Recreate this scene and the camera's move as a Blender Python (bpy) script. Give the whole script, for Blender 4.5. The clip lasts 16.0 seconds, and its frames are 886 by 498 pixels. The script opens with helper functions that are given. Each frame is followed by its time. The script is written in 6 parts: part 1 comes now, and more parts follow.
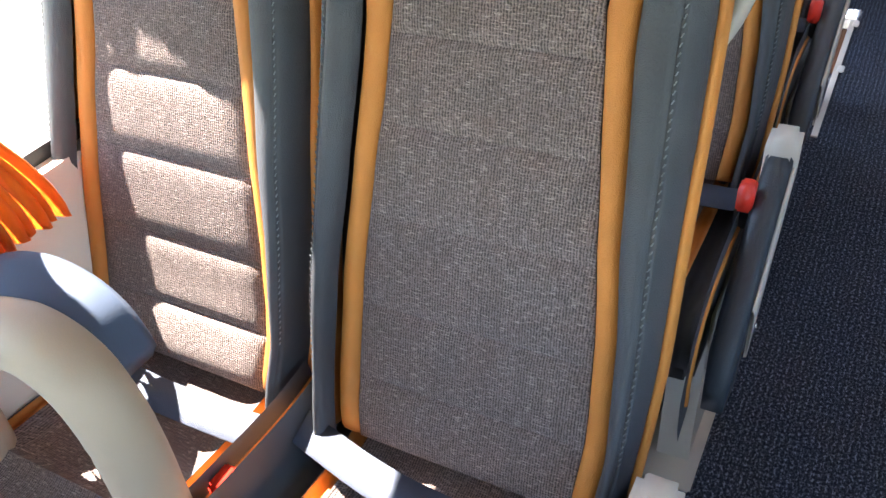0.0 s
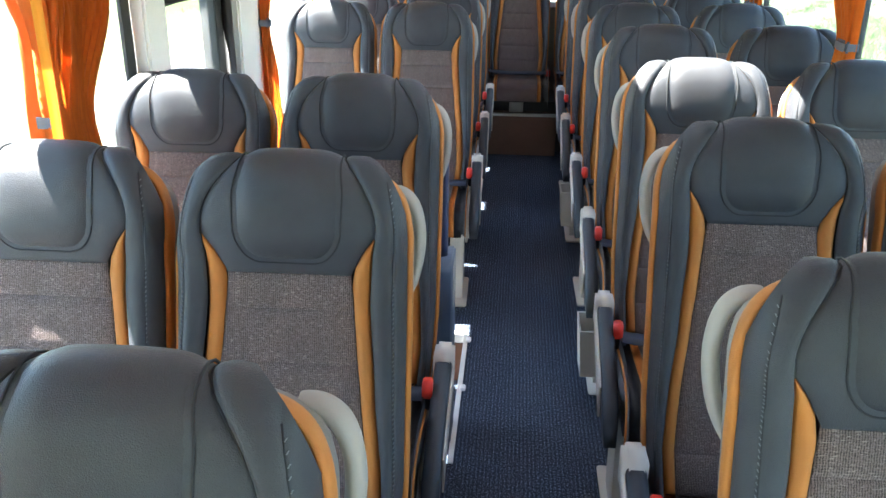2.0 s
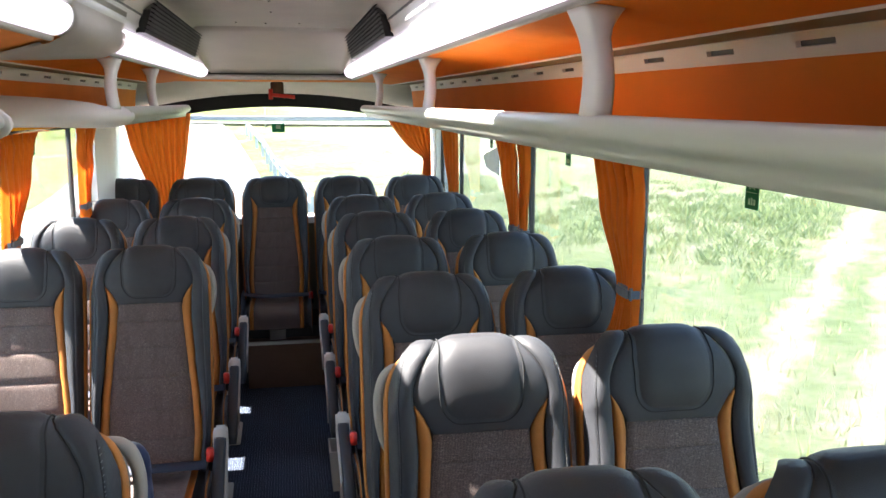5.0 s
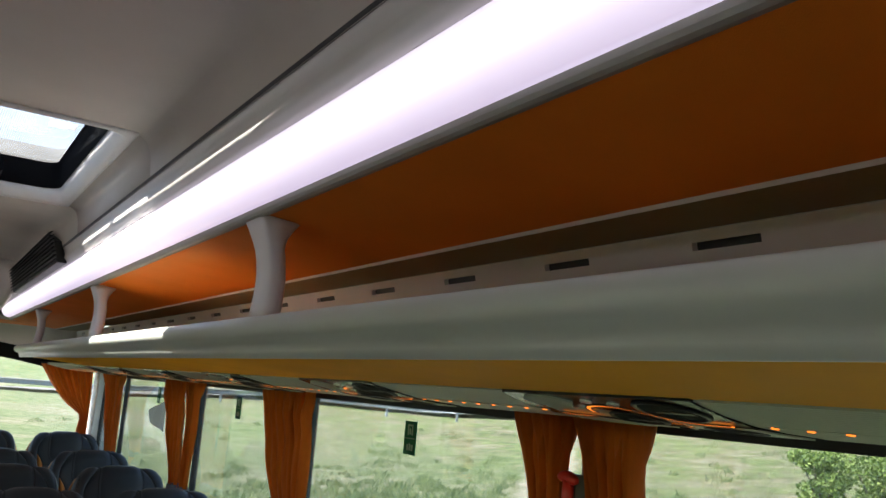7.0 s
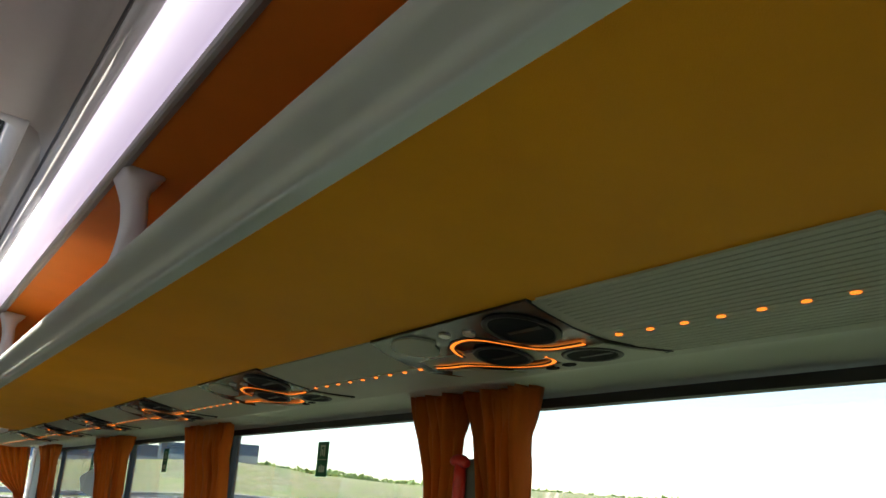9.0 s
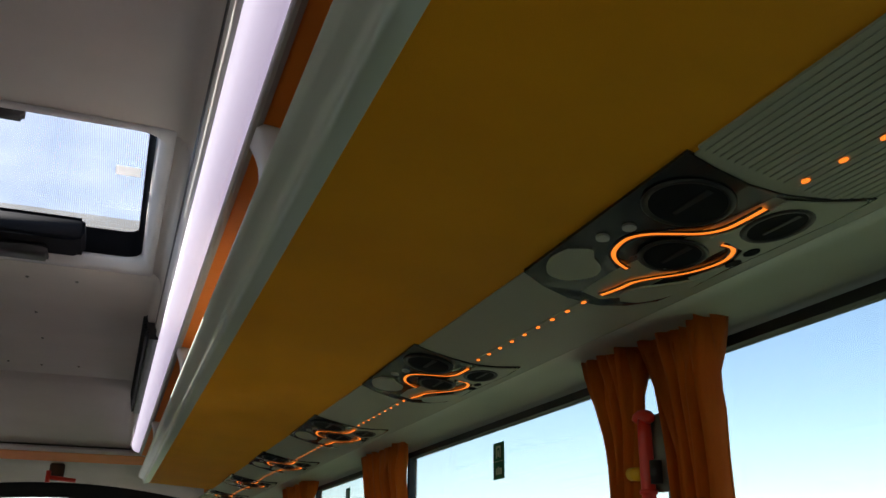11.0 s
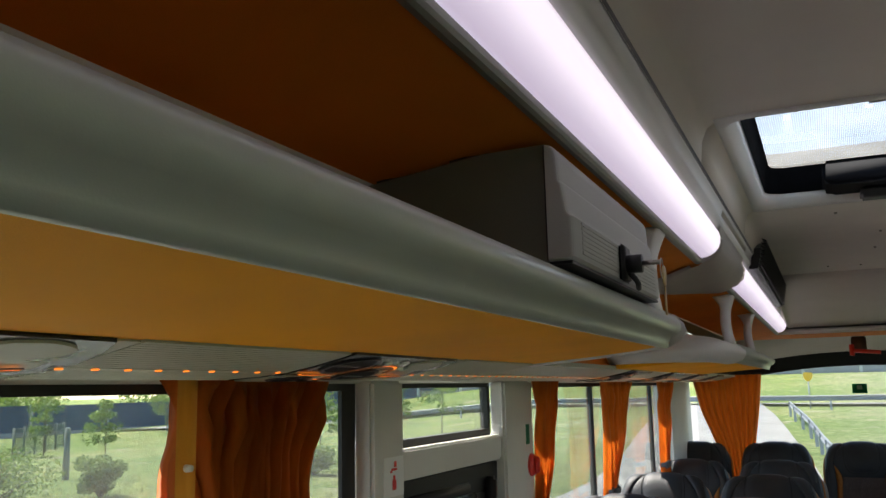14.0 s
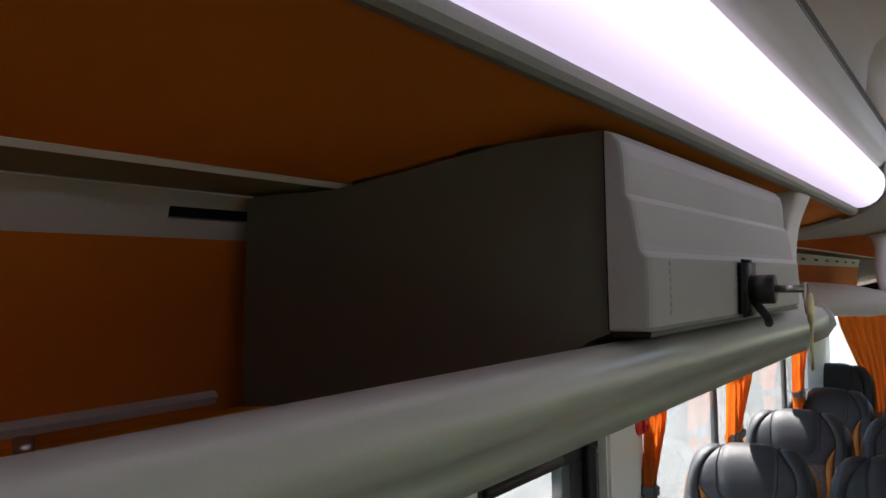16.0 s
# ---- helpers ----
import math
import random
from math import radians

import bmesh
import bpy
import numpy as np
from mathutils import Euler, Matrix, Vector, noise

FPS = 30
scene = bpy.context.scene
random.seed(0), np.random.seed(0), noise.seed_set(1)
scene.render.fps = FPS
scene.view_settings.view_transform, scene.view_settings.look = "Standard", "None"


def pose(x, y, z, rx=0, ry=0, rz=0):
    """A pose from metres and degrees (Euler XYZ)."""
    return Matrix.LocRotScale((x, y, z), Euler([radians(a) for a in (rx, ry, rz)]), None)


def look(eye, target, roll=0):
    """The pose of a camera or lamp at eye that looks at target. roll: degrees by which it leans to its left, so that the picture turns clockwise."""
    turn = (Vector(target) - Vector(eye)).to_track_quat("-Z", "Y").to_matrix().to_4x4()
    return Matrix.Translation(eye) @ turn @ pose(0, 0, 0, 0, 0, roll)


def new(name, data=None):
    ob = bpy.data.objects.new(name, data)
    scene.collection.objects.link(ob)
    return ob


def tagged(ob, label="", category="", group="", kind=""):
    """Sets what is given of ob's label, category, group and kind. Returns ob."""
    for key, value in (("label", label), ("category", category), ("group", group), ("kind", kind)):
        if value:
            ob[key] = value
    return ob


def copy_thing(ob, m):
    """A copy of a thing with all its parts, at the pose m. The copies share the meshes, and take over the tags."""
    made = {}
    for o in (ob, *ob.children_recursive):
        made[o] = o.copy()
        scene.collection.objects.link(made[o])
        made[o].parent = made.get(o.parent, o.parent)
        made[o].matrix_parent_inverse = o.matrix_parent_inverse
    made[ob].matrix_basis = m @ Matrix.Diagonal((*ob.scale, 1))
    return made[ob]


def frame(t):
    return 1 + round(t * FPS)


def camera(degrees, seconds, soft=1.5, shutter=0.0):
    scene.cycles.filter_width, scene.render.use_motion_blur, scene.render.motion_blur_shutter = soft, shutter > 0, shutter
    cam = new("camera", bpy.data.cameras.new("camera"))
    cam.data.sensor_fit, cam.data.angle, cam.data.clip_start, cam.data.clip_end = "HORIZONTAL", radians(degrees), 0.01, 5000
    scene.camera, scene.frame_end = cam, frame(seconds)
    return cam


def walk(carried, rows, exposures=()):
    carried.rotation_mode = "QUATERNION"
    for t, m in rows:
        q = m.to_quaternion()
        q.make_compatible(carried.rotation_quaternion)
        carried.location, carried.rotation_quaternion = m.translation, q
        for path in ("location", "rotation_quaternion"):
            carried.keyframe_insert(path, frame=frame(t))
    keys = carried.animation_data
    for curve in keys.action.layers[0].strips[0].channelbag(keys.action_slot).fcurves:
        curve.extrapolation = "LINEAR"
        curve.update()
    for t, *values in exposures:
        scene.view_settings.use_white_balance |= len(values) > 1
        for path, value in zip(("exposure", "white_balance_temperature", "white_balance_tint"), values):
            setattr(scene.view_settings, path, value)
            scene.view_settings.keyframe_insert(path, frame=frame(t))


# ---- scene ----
cam = camera(55.1, 16.0)
EXPOSURES = [(0, 4.4, 6800, 13), (0.5, 4.35, 6650, 12), (1.0, 4.4, 6400, 11), (2.0, 4.45, 6250, 7), (2.5, 4.33, 6350, 9), (3.1, 4.2, 6450, 13), (5.5, 3.2, 6600, 13), (6.5, 2.45, 6500, 10), (7.5, 2.15, 6550, 10), (8.5, 2.15, 6650, 12), (11, 1.75, 6450, 12), (11.5, 1.6, 6400, 13), (12.5, 1.5, 6350, 15), (13, 1.55, 6300, 11), (14, 1.95, 6700, 9), (15, 2.18, 6600, 12), (15.5, 2.18, 6550, 13), (16, 2.38, 6450, 14)]
PATH = [
    (0, (-0.0665, -0.2113, 1.3625), (-0.8828, 1.1433, 0.1383), -5.76),
    (0.5, (-0.0915, -0.1531, 1.4616), (-0.8233, 1.3111, 0.3124), -4.20),
    (1, (-0.0897, -0.1127, 1.5498), (-0.6577, 1.5079, 0.5245), -2.35),
    (1.5, (-0.0699, -0.1049, 1.6327), (-0.4140, 1.6539, 0.7450), -0.55),
    (2, (-0.0396, -0.1008, 1.6767), (-0.1912, 1.7464, 0.9251), 0.54),
    (2.5, (-0.0043, -0.0156, 1.6977), (-0.0260, 1.8707, 1.0331), 0.76),
    (3, (0.0347, 0.1347, 1.7026), (0.0632, 2.0392, 1.0927), 0.52),
    (3.2, (0.0521, 0.1912, 1.7127), (0.0895, 2.0990, 1.1136), 0.51),
    (5.3, (0.0791, 0.5774, 1.8063), (0.5730, 2.5017, 1.5757), 0.74),
    (5.5, (0.0777, 0.5752, 1.7828), (0.6817, 2.4767, 1.6428), 1.28),
    (6, (0.0743, 0.5624, 1.7074), (0.8888, 2.3864, 1.8062), 1.95),
    (6.5, (0.0782, 0.5350, 1.7063), (1.0231, 2.2772, 1.9737), 3.17),
    (7, (0.0848, 0.5159, 1.6981), (1.0891, 2.2100, 2.0464), 4.72),
    (7.5, (0.1122, 0.5009, 1.6648), (1.1368, 2.1760, 2.0448), 5.64),
    (8, (0.1538, 0.4898, 1.6121), (1.2216, 2.1267, 2.0367), 6.09),
    (8.5, (0.2050, 0.4730, 1.5652), (1.2574, 2.0978, 2.0678), 5.06),
    (11, (0.3333, 0.5937, 1.3694), (0.9866, 2.3463, 2.0778), 0.67),
    (11.5, (0.2772, 0.6051, 1.3823), (0.7480, 2.4212, 2.0753), 0.77),
    (12, (0.1664, 0.6190, 1.3930), (0.3430, 2.4848, 2.0912), 0.82),
    (12.5, (0.0217, 0.6264, 1.4423), (-0.1377, 2.5068, 2.1045), -0.29),
    (13, (-0.0879, 0.5914, 1.5008), (-0.5597, 2.4513, 2.0647), -2.21),
    (13.5, (-0.1395, 0.5626, 1.5780), (-0.8269, 2.3865, 2.0263), -2.65),
    (14, (-0.1556, 0.5758, 1.6680), (-0.9581, 2.3779, 1.9975), -1.28),
    (14.5, (-0.1752, 0.6291, 1.7233), (-1.0624, 2.4112, 1.9158), -0.30),
    (15, (-0.1984, 0.7110, 1.7677), (-1.1460, 2.4684, 1.8840), -0.50),
    (15.5, (-0.2061, 0.8173, 1.8049), (-1.1872, 2.5574, 1.9031), -1.24),
    (16, (-0.2124, 0.9071, 1.8253), (-1.2839, 2.5938, 1.9086), -1.26),
]
walk(cam, [(t, look(eye, target, roll)) for t, eye, target, roll in PATH], EXPOSURES)

# ---- light ----
SUN_DIR = Vector((0.555, -0.16, -1.0)).normalized()
world = bpy.data.worlds.new("sky_world")
world.use_nodes = True
scene.world = world
wn = world.node_tree.nodes
wl = world.node_tree.links
sky = wn.new("ShaderNodeTexSky")
sky.sky_type = "NISHITA"
sky.sun_disc = False
sky.sun_elevation = math.asin(-SUN_DIR.z)
sky.sun_rotation = math.atan2(-SUN_DIR.x, -SUN_DIR.y)
sky.air_density, sky.dust_density = 1.0, 0.15
wn["Background"].inputs["Strength"].default_value = 0.11
wl.new(sky.outputs[0], wn["Background"].inputs["Color"])
sun_lamp = bpy.data.lights.new("sun", "SUN")
sun_lamp.energy, sun_lamp.angle, sun_lamp.color = 5.0, radians(0.53), (1.0, 0.95, 0.87)
sun_ob = new("sun", sun_lamp)
sun_ob.matrix_world = look((-20, 10, 35), Vector((-20, 10, 35)) + SUN_DIR)

# ---- materials ----
XC = 0.03          # middle of the coach
HALF = 1.09        # half width at the window glass


class Nodes:
    def __init__(self, name):
        self.mat = bpy.data.materials.new(name)
        self.mat.use_nodes = True
        self.t = self.mat.node_tree
        self.bsdf = self.t.nodes["Principled BSDF"]
        self.out = self.t.nodes["Material Output"]

    def add(self, kind, **kw):
        n = self.t.nodes.new(kind)
        for k, v in kw.items():
            n.inputs[k].default_value = v
        return n

    def link(self, a, b):
        self.t.links.new(a, b)

    def coord(self, scale=(1, 1, 1), rot=(0, 0, 0)):
        tc = self.add("ShaderNodeTexCoord")
        mp = self.add("ShaderNodeMapping")
        mp.inputs["Scale"].default_value = scale
        mp.inputs["Rotation"].default_value = rot
        self.link(tc.outputs["Object"], mp.inputs["Vector"])
        return mp.outputs["Vector"]

    def noise(self, vec, scale, detail=3.0, rough=0.55):
        n = self.add("ShaderNodeTexNoise", Scale=scale, Detail=detail, Roughness=rough)
        self.link(vec, n.inputs["Vector"])
        return n.outputs["Fac"]

    def ramp(self, fac, stops):
        r = self.add("ShaderNodeValToRGB")
        e = r.color_ramp.elements
        while len(e) < len(stops):
            e.new(0.5)
        for i, (p, c) in enumerate(stops):
            e[i].position, e[i].color = p, (*c, 1)
        self.link(fac, r.inputs["Fac"])
        return r.outputs["Color"]

    def mix(self, fac, a, b, mode="MIX"):
        m = self.t.nodes.new("ShaderNodeMix")
        m.data_type, m.blend_type = "RGBA", mode
        for s, v in ((m.inputs["Factor"], fac), (m.inputs["A"], a), (m.inputs["B"], b)):
            if isinstance(v, (int, float)):
                s.default_value = v
            elif isinstance(v, tuple):
                s.default_value = (*v, 1)
            else:
                self.link(v, s)
        return m.outputs["Result"]

    def bump(self, height, strength, distance):
        b = self.add("ShaderNodeBump", Strength=strength, Distance=distance)
        self.link(height, b.inputs["Height"])
        self.link(b.outputs["Normal"], self.bsdf.inputs["Normal"])


def paint(name, color, rough=0.5, metal=0.0, vary=0.12, grain=300.0, bump=0.12, spec=0.5, large=4.0, wear=0.07):
    """A surface with faint cloudy variation and fine relief."""
    n = Nodes(name)
    v = n.coord()
    lo = tuple(c * (1 - vary) for c in color)
    hi = tuple(min(1, c * (1 + vary)) for c in color)
    c1 = n.ramp(n.noise(v, large, 4), [(0.3, lo), (0.7, hi)])
    fine = n.noise(v, grain, 2)
    col = n.mix(vary * 0.8, c1, n.ramp(fine, [(0.3, lo), (0.7, hi)]))
    n.link(col, n.bsdf.inputs["Base Color"])
    rr = n.add("ShaderNodeMapRange")
    rr.inputs["To Min"].default_value, rr.inputs["To Max"].default_value = max(0, rough - wear), min(1, rough + wear)
    n.link(n.noise(v, 9, 3), rr.inputs["Value"])
    n.link(rr.outputs[0], n.bsdf.inputs["Roughness"])
    n.bsdf.inputs["Metallic"].default_value = metal
    n.bsdf.inputs["Specular IOR Level"].default_value = spec
    if bump:
        n.bump(fine, bump, 0.002)
    return n.mat


def leather(name, color, rough=0.45):
    n = Nodes(name)
    v = n.coord()
    vo = n.add("ShaderNodeTexVoronoi", Scale=650.0)
    n.link(v, vo.inputs["Vector"])
    big = n.noise(v, 7, 4)
    lo, hi = tuple(c * 0.82 for c in color), tuple(c * 1.18 for c in color)
    n.link(n.ramp(big, [(0.3, lo), (0.7, hi)]), n.bsdf.inputs["Base Color"])
    n.bsdf.inputs["Roughness"].default_value = rough
    crease = n.noise(n.coord((1, 1, 0.35)), 28, 4)
    h = n.mix(0.6, vo.outputs["Distance"], crease)
    fold = n.noise(n.coord((1.0, 0.6, 0.5)), 9, 3, 0.6)
    h = n.mix(0.35, h, fold)
    n.bsdf.inputs["Specular IOR Level"].default_value = 0.3
    n.bump(h, 0.4, 0.0045)
    return n.mat


def weave(name):
    """Grey-brown woven seat cloth: coarse warm threads with paler flecks running across."""
    n = Nodes(name)
    tc = n.add("ShaderNodeTexCoord")
    sp = n.add("ShaderNodeSeparateXYZ")
    n.link(tc.outputs["Object"], sp.inputs[0])
    ad = n.add("ShaderNodeMath")
    n.link(sp.outputs[1], ad.inputs[0])
    n.link(sp.outputs[2], ad.inputs[1])
    cb = n.add("ShaderNodeCombineXYZ")
    n.link(sp.outputs[0], cb.inputs[0])
    n.link(ad.outputs[0], cb.inputs[2])
    v = cb.outputs[0]

    def scaled(x, z):
        mp = n.add("ShaderNodeMapping")
        mp.inputs["Scale"].default_value = (x, 1, z)
        n.link(v, mp.inputs["Vector"])
        return mp.outputs["Vector"]
    wx = n.add("ShaderNodeTexWave", Scale=92.0, Distortion=3.4)
    wx.bands_direction = "X"
    wx.inputs["Detail Scale"].default_value = 2.0
    wz = n.add("ShaderNodeTexWave", Scale=70.0, Distortion=6.0)
    wz.bands_direction = "Z"
    wz.inputs["Detail Scale"].default_value = 2.5
    for w in (wx, wz):
        n.link(v, w.inputs["Vector"])
    knot = n.mix(0.36, wx.outputs["Fac"], wz.outputs["Fac"])
    knot = n.mix(0.3, knot, n.noise(scaled(330, 240), 1.0, 2, 0.6))
    base = n.ramp(n.noise(v, 300, 3, 0.75), [(0.3, (0.092, 0.069, 0.064)), (0.7, (0.235, 0.182, 0.168))])
    c = n.mix(n.ramp(knot, [(0.32, (0.9, 0.9, 0.9)), (0.56, (0, 0, 0))]), base, (0.034, 0.028, 0.027))
    fleck = n.noise(scaled(80, 430), 1.0, 3, 0.7)
    fleck2 = n.noise(scaled(430, 50), 1.0, 3, 0.7)
    c = n.mix(n.ramp(fleck, [(0.55, (0, 0, 0)), (0.66, (0.9, 0.9, 0.9))]), c, (0.330, 0.268, 0.249))
    c = n.mix(n.ramp(fleck2, [(0.55, (0, 0, 0)), (0.68, (0.75, 0.75, 0.75))]), c, (0.220, 0.175, 0.161))
    c = n.mix(n.ramp(n.noise(scaled(25, 9), 1.0, 3), [(0.35, (0.25, 0.25, 0.25)), (0.65, (0, 0, 0))]), c, (0.070, 0.055, 0.052))
    n.link(c, n.bsdf.inputs["Base Color"])
    n.bsdf.inputs["Roughness"].default_value = 0.9
    n.bsdf.inputs["Sheen Weight"].default_value = 0.05
    n.bsdf.inputs["Specular IOR Level"].default_value = 0.12
    n.bump(n.mix(0.3, knot, fleck), 0.8, 0.0022)
    return n.mat


def carpet(name):
    """Ribbed dark blue aisle carpet with paler loops."""
    n = Nodes(name)
    v = n.coord()
    w = n.add("ShaderNodeTexWave", Scale=24.0, Distortion=1.8)
    w.bands_direction = "X"
    w.inputs["Detail Scale"].default_value = 6.0
    n.link(v, w.inputs["Vector"])
    speck = n.noise(n.coord((1, 0.6, 1)), 230, 3, 0.7)
    c = n.ramp(speck, [(0.36, (0.006, 0.008, 0.013)), (0.5, (0.03, 0.04, 0.06)), (0.66, (0.26, 0.31, 0.42))])
    c = n.mix(n.ramp(w.outputs["Fac"], [(0.15, (0.62, 0.62, 0.62)), (0.7, (0, 0, 0))]), c, (0.014, 0.019, 0.03))
    c = n.mix(0.2, c, n.ramp(n.noise(v, 3, 4), [(0.3, (0.018, 0.023, 0.033)), (0.7, (0.05, 0.06, 0.085))]))
    n.link(c, n.bsdf.inputs["Base Color"])
    n.bsdf.inputs["Roughness"].default_value = 0.95
    n.bsdf.inputs["Specular IOR Level"].default_value = 0.06
    n.bump(n.mix(0.5, w.outputs["Fac"], speck), 0.6, 0.004)
    return n.mat


def glow(name, color, strength):
    n = Nodes(name)
    v = n.coord()
    e = n.add("ShaderNodeEmission", Strength=strength)
    lo = tuple(c * 0.9 for c in color)
    n.link(n.ramp(n.noise(v, 2.5, 2), [(0.3, lo), (0.7, color)]), e.inputs["Color"])
    gl = n.add("ShaderNodeBsdfGlossy", Roughness=0.25)
    ad = n.add("ShaderNodeMixShader", Fac=0.06)
    n.link(e.outputs[0], ad.inputs[1])
    n.link(gl.outputs[0], ad.inputs[2])
    n.link(ad.outputs[0], n.out.inputs["Surface"])
    return n.mat


def diffuser(name):
    """Milky white lamp cover over a row of lights: brightest along its middle."""
    n = Nodes(name)
    v = n.coord()
    n.link(n.ramp(n.noise(v, 3, 3), [(0.3, (0.72, 0.7, 0.74)), (0.7, (0.78, 0.76, 0.80))]), n.bsdf.inputs["Base Color"])
    n.bsdf.inputs["Roughness"].default_value = 0.4
    sp = n.add("ShaderNodeSeparateXYZ")
    n.link(v, sp.inputs[0])
    mr = n.add("ShaderNodeMapRange")
    mr.inputs["From Min"].default_value, mr.inputs["From Max"].default_value = 1.934, 1.997
    n.link(sp.outputs[2], mr.inputs["Value"])
    e = n.ramp(mr.outputs[0], [(0.0, (0.2, 0.17, 0.23)), (0.3, (0.37, 0.33, 0.40)), (0.7, (0.37, 0.335, 0.39)), (1.0, (0.23, 0.205, 0.255))])
    n.link(e, n.bsdf.inputs["Emission Color"])
    n.bsdf.inputs["Emission Strength"].default_value = 0.66
    return n.mat


def pane(name, tint, rough=0.02, haze=0.0, lines=0.0):
    """Clear window glass: mostly let through, with a Fresnel gloss and a dusty haze that pales the view like glare."""
    n = Nodes(name)
    v = n.coord()
    tr = n.add("ShaderNodeBsdfTransparent")
    tr.inputs["Color"].default_value = (*tint, 1)
    if lines:
        w = n.add("ShaderNodeTexWave", Scale=lines, Distortion=0.0)
        w.bands_direction = "X"
        n.link(v, w.inputs["Vector"])
        n.link(n.ramp(w.outputs["Fac"], [(0.3, tuple(c * 0.5 for c in tint)), (0.7, tint)]), tr.inputs["Color"])
    gl = n.add("ShaderNodeBsdfGlossy", Roughness=rough)
    lw = n.add("ShaderNodeLayerWeight")
    pw = n.add("ShaderNodeMath")
    pw.operation = "POWER"
    pw.inputs[1].default_value = 5.0
    n.link(lw.outputs["Facing"], pw.inputs[0])
    fr = n.add("ShaderNodeMapRange")
    fr.inputs["To Min"].default_value, fr.inputs["To Max"].default_value = 0.03, 0.7
    n.link(pw.outputs[0], fr.inputs["Value"])
    m1 = n.add("ShaderNodeMixShader")
    n.link(fr.outputs[0], m1.inputs[0])
    n.link(tr.outputs[0], m1.inputs[1])
    n.link(gl.outputs[0], m1.inputs[2])
    # translucent haze washes out the view as veiling glare would
    df = n.add("ShaderNodeBsdfTranslucent")
    df.inputs["Color"].default_value = (0.8, 0.8, 0.78, 1)
    m2 = n.add("ShaderNodeMixShader")
    dust_haze = n.add("ShaderNodeMapRange")
    dust_haze.inputs["To Min"].default_value, dust_haze.inputs["To Max"].default_value = haze * 0.5, haze * 1.6
    n.link(n.noise(v, 6, 4), dust_haze.inputs["Value"])
    n.link(dust_haze.outputs[0], m2.inputs[0])
    n.link(m1.outputs[0], m2.inputs[1])
    n.link(df.outputs[0], m2.inputs[2])
    n.link(m2.outputs[0], n.out.inputs["Surface"])
    return n.mat


def cloth(name, color, dark, sheer=0.35):
    """Curtain cloth: fine vertical weave, a little light comes through it."""
    n = Nodes(name)
    v = n.coord()
    c = n.ramp(n.noise(n.coord((60, 60, 9)), 1.0, 3), [(0.3, dark), (0.7, color)])
    c = n.mix(0.3, c, n.ramp(n.noise(v, 900, 2), [(0.3, dark), (0.7, color)]))
    n.link(c, n.bsdf.inputs["Base Color"])
    n.bsdf.inputs["Roughness"].default_value = 0.85
    n.bsdf.inputs["Sheen Weight"].default_value = 0.2
    tl = n.add("ShaderNodeBsdfTranslucent")
    n.link(c, tl.inputs["Color"])
    m = n.add("ShaderNodeMixShader", Fac=sheer)
    n.link(n.bsdf.outputs[0], m.inputs[1])
    n.link(tl.outputs[0], m.inputs[2])
    n.link(m.outputs[0], n.out.inputs["Surface"])
    n.bump(n.noise(v, 500, 2), 0.2, 0.001)
    return n.mat


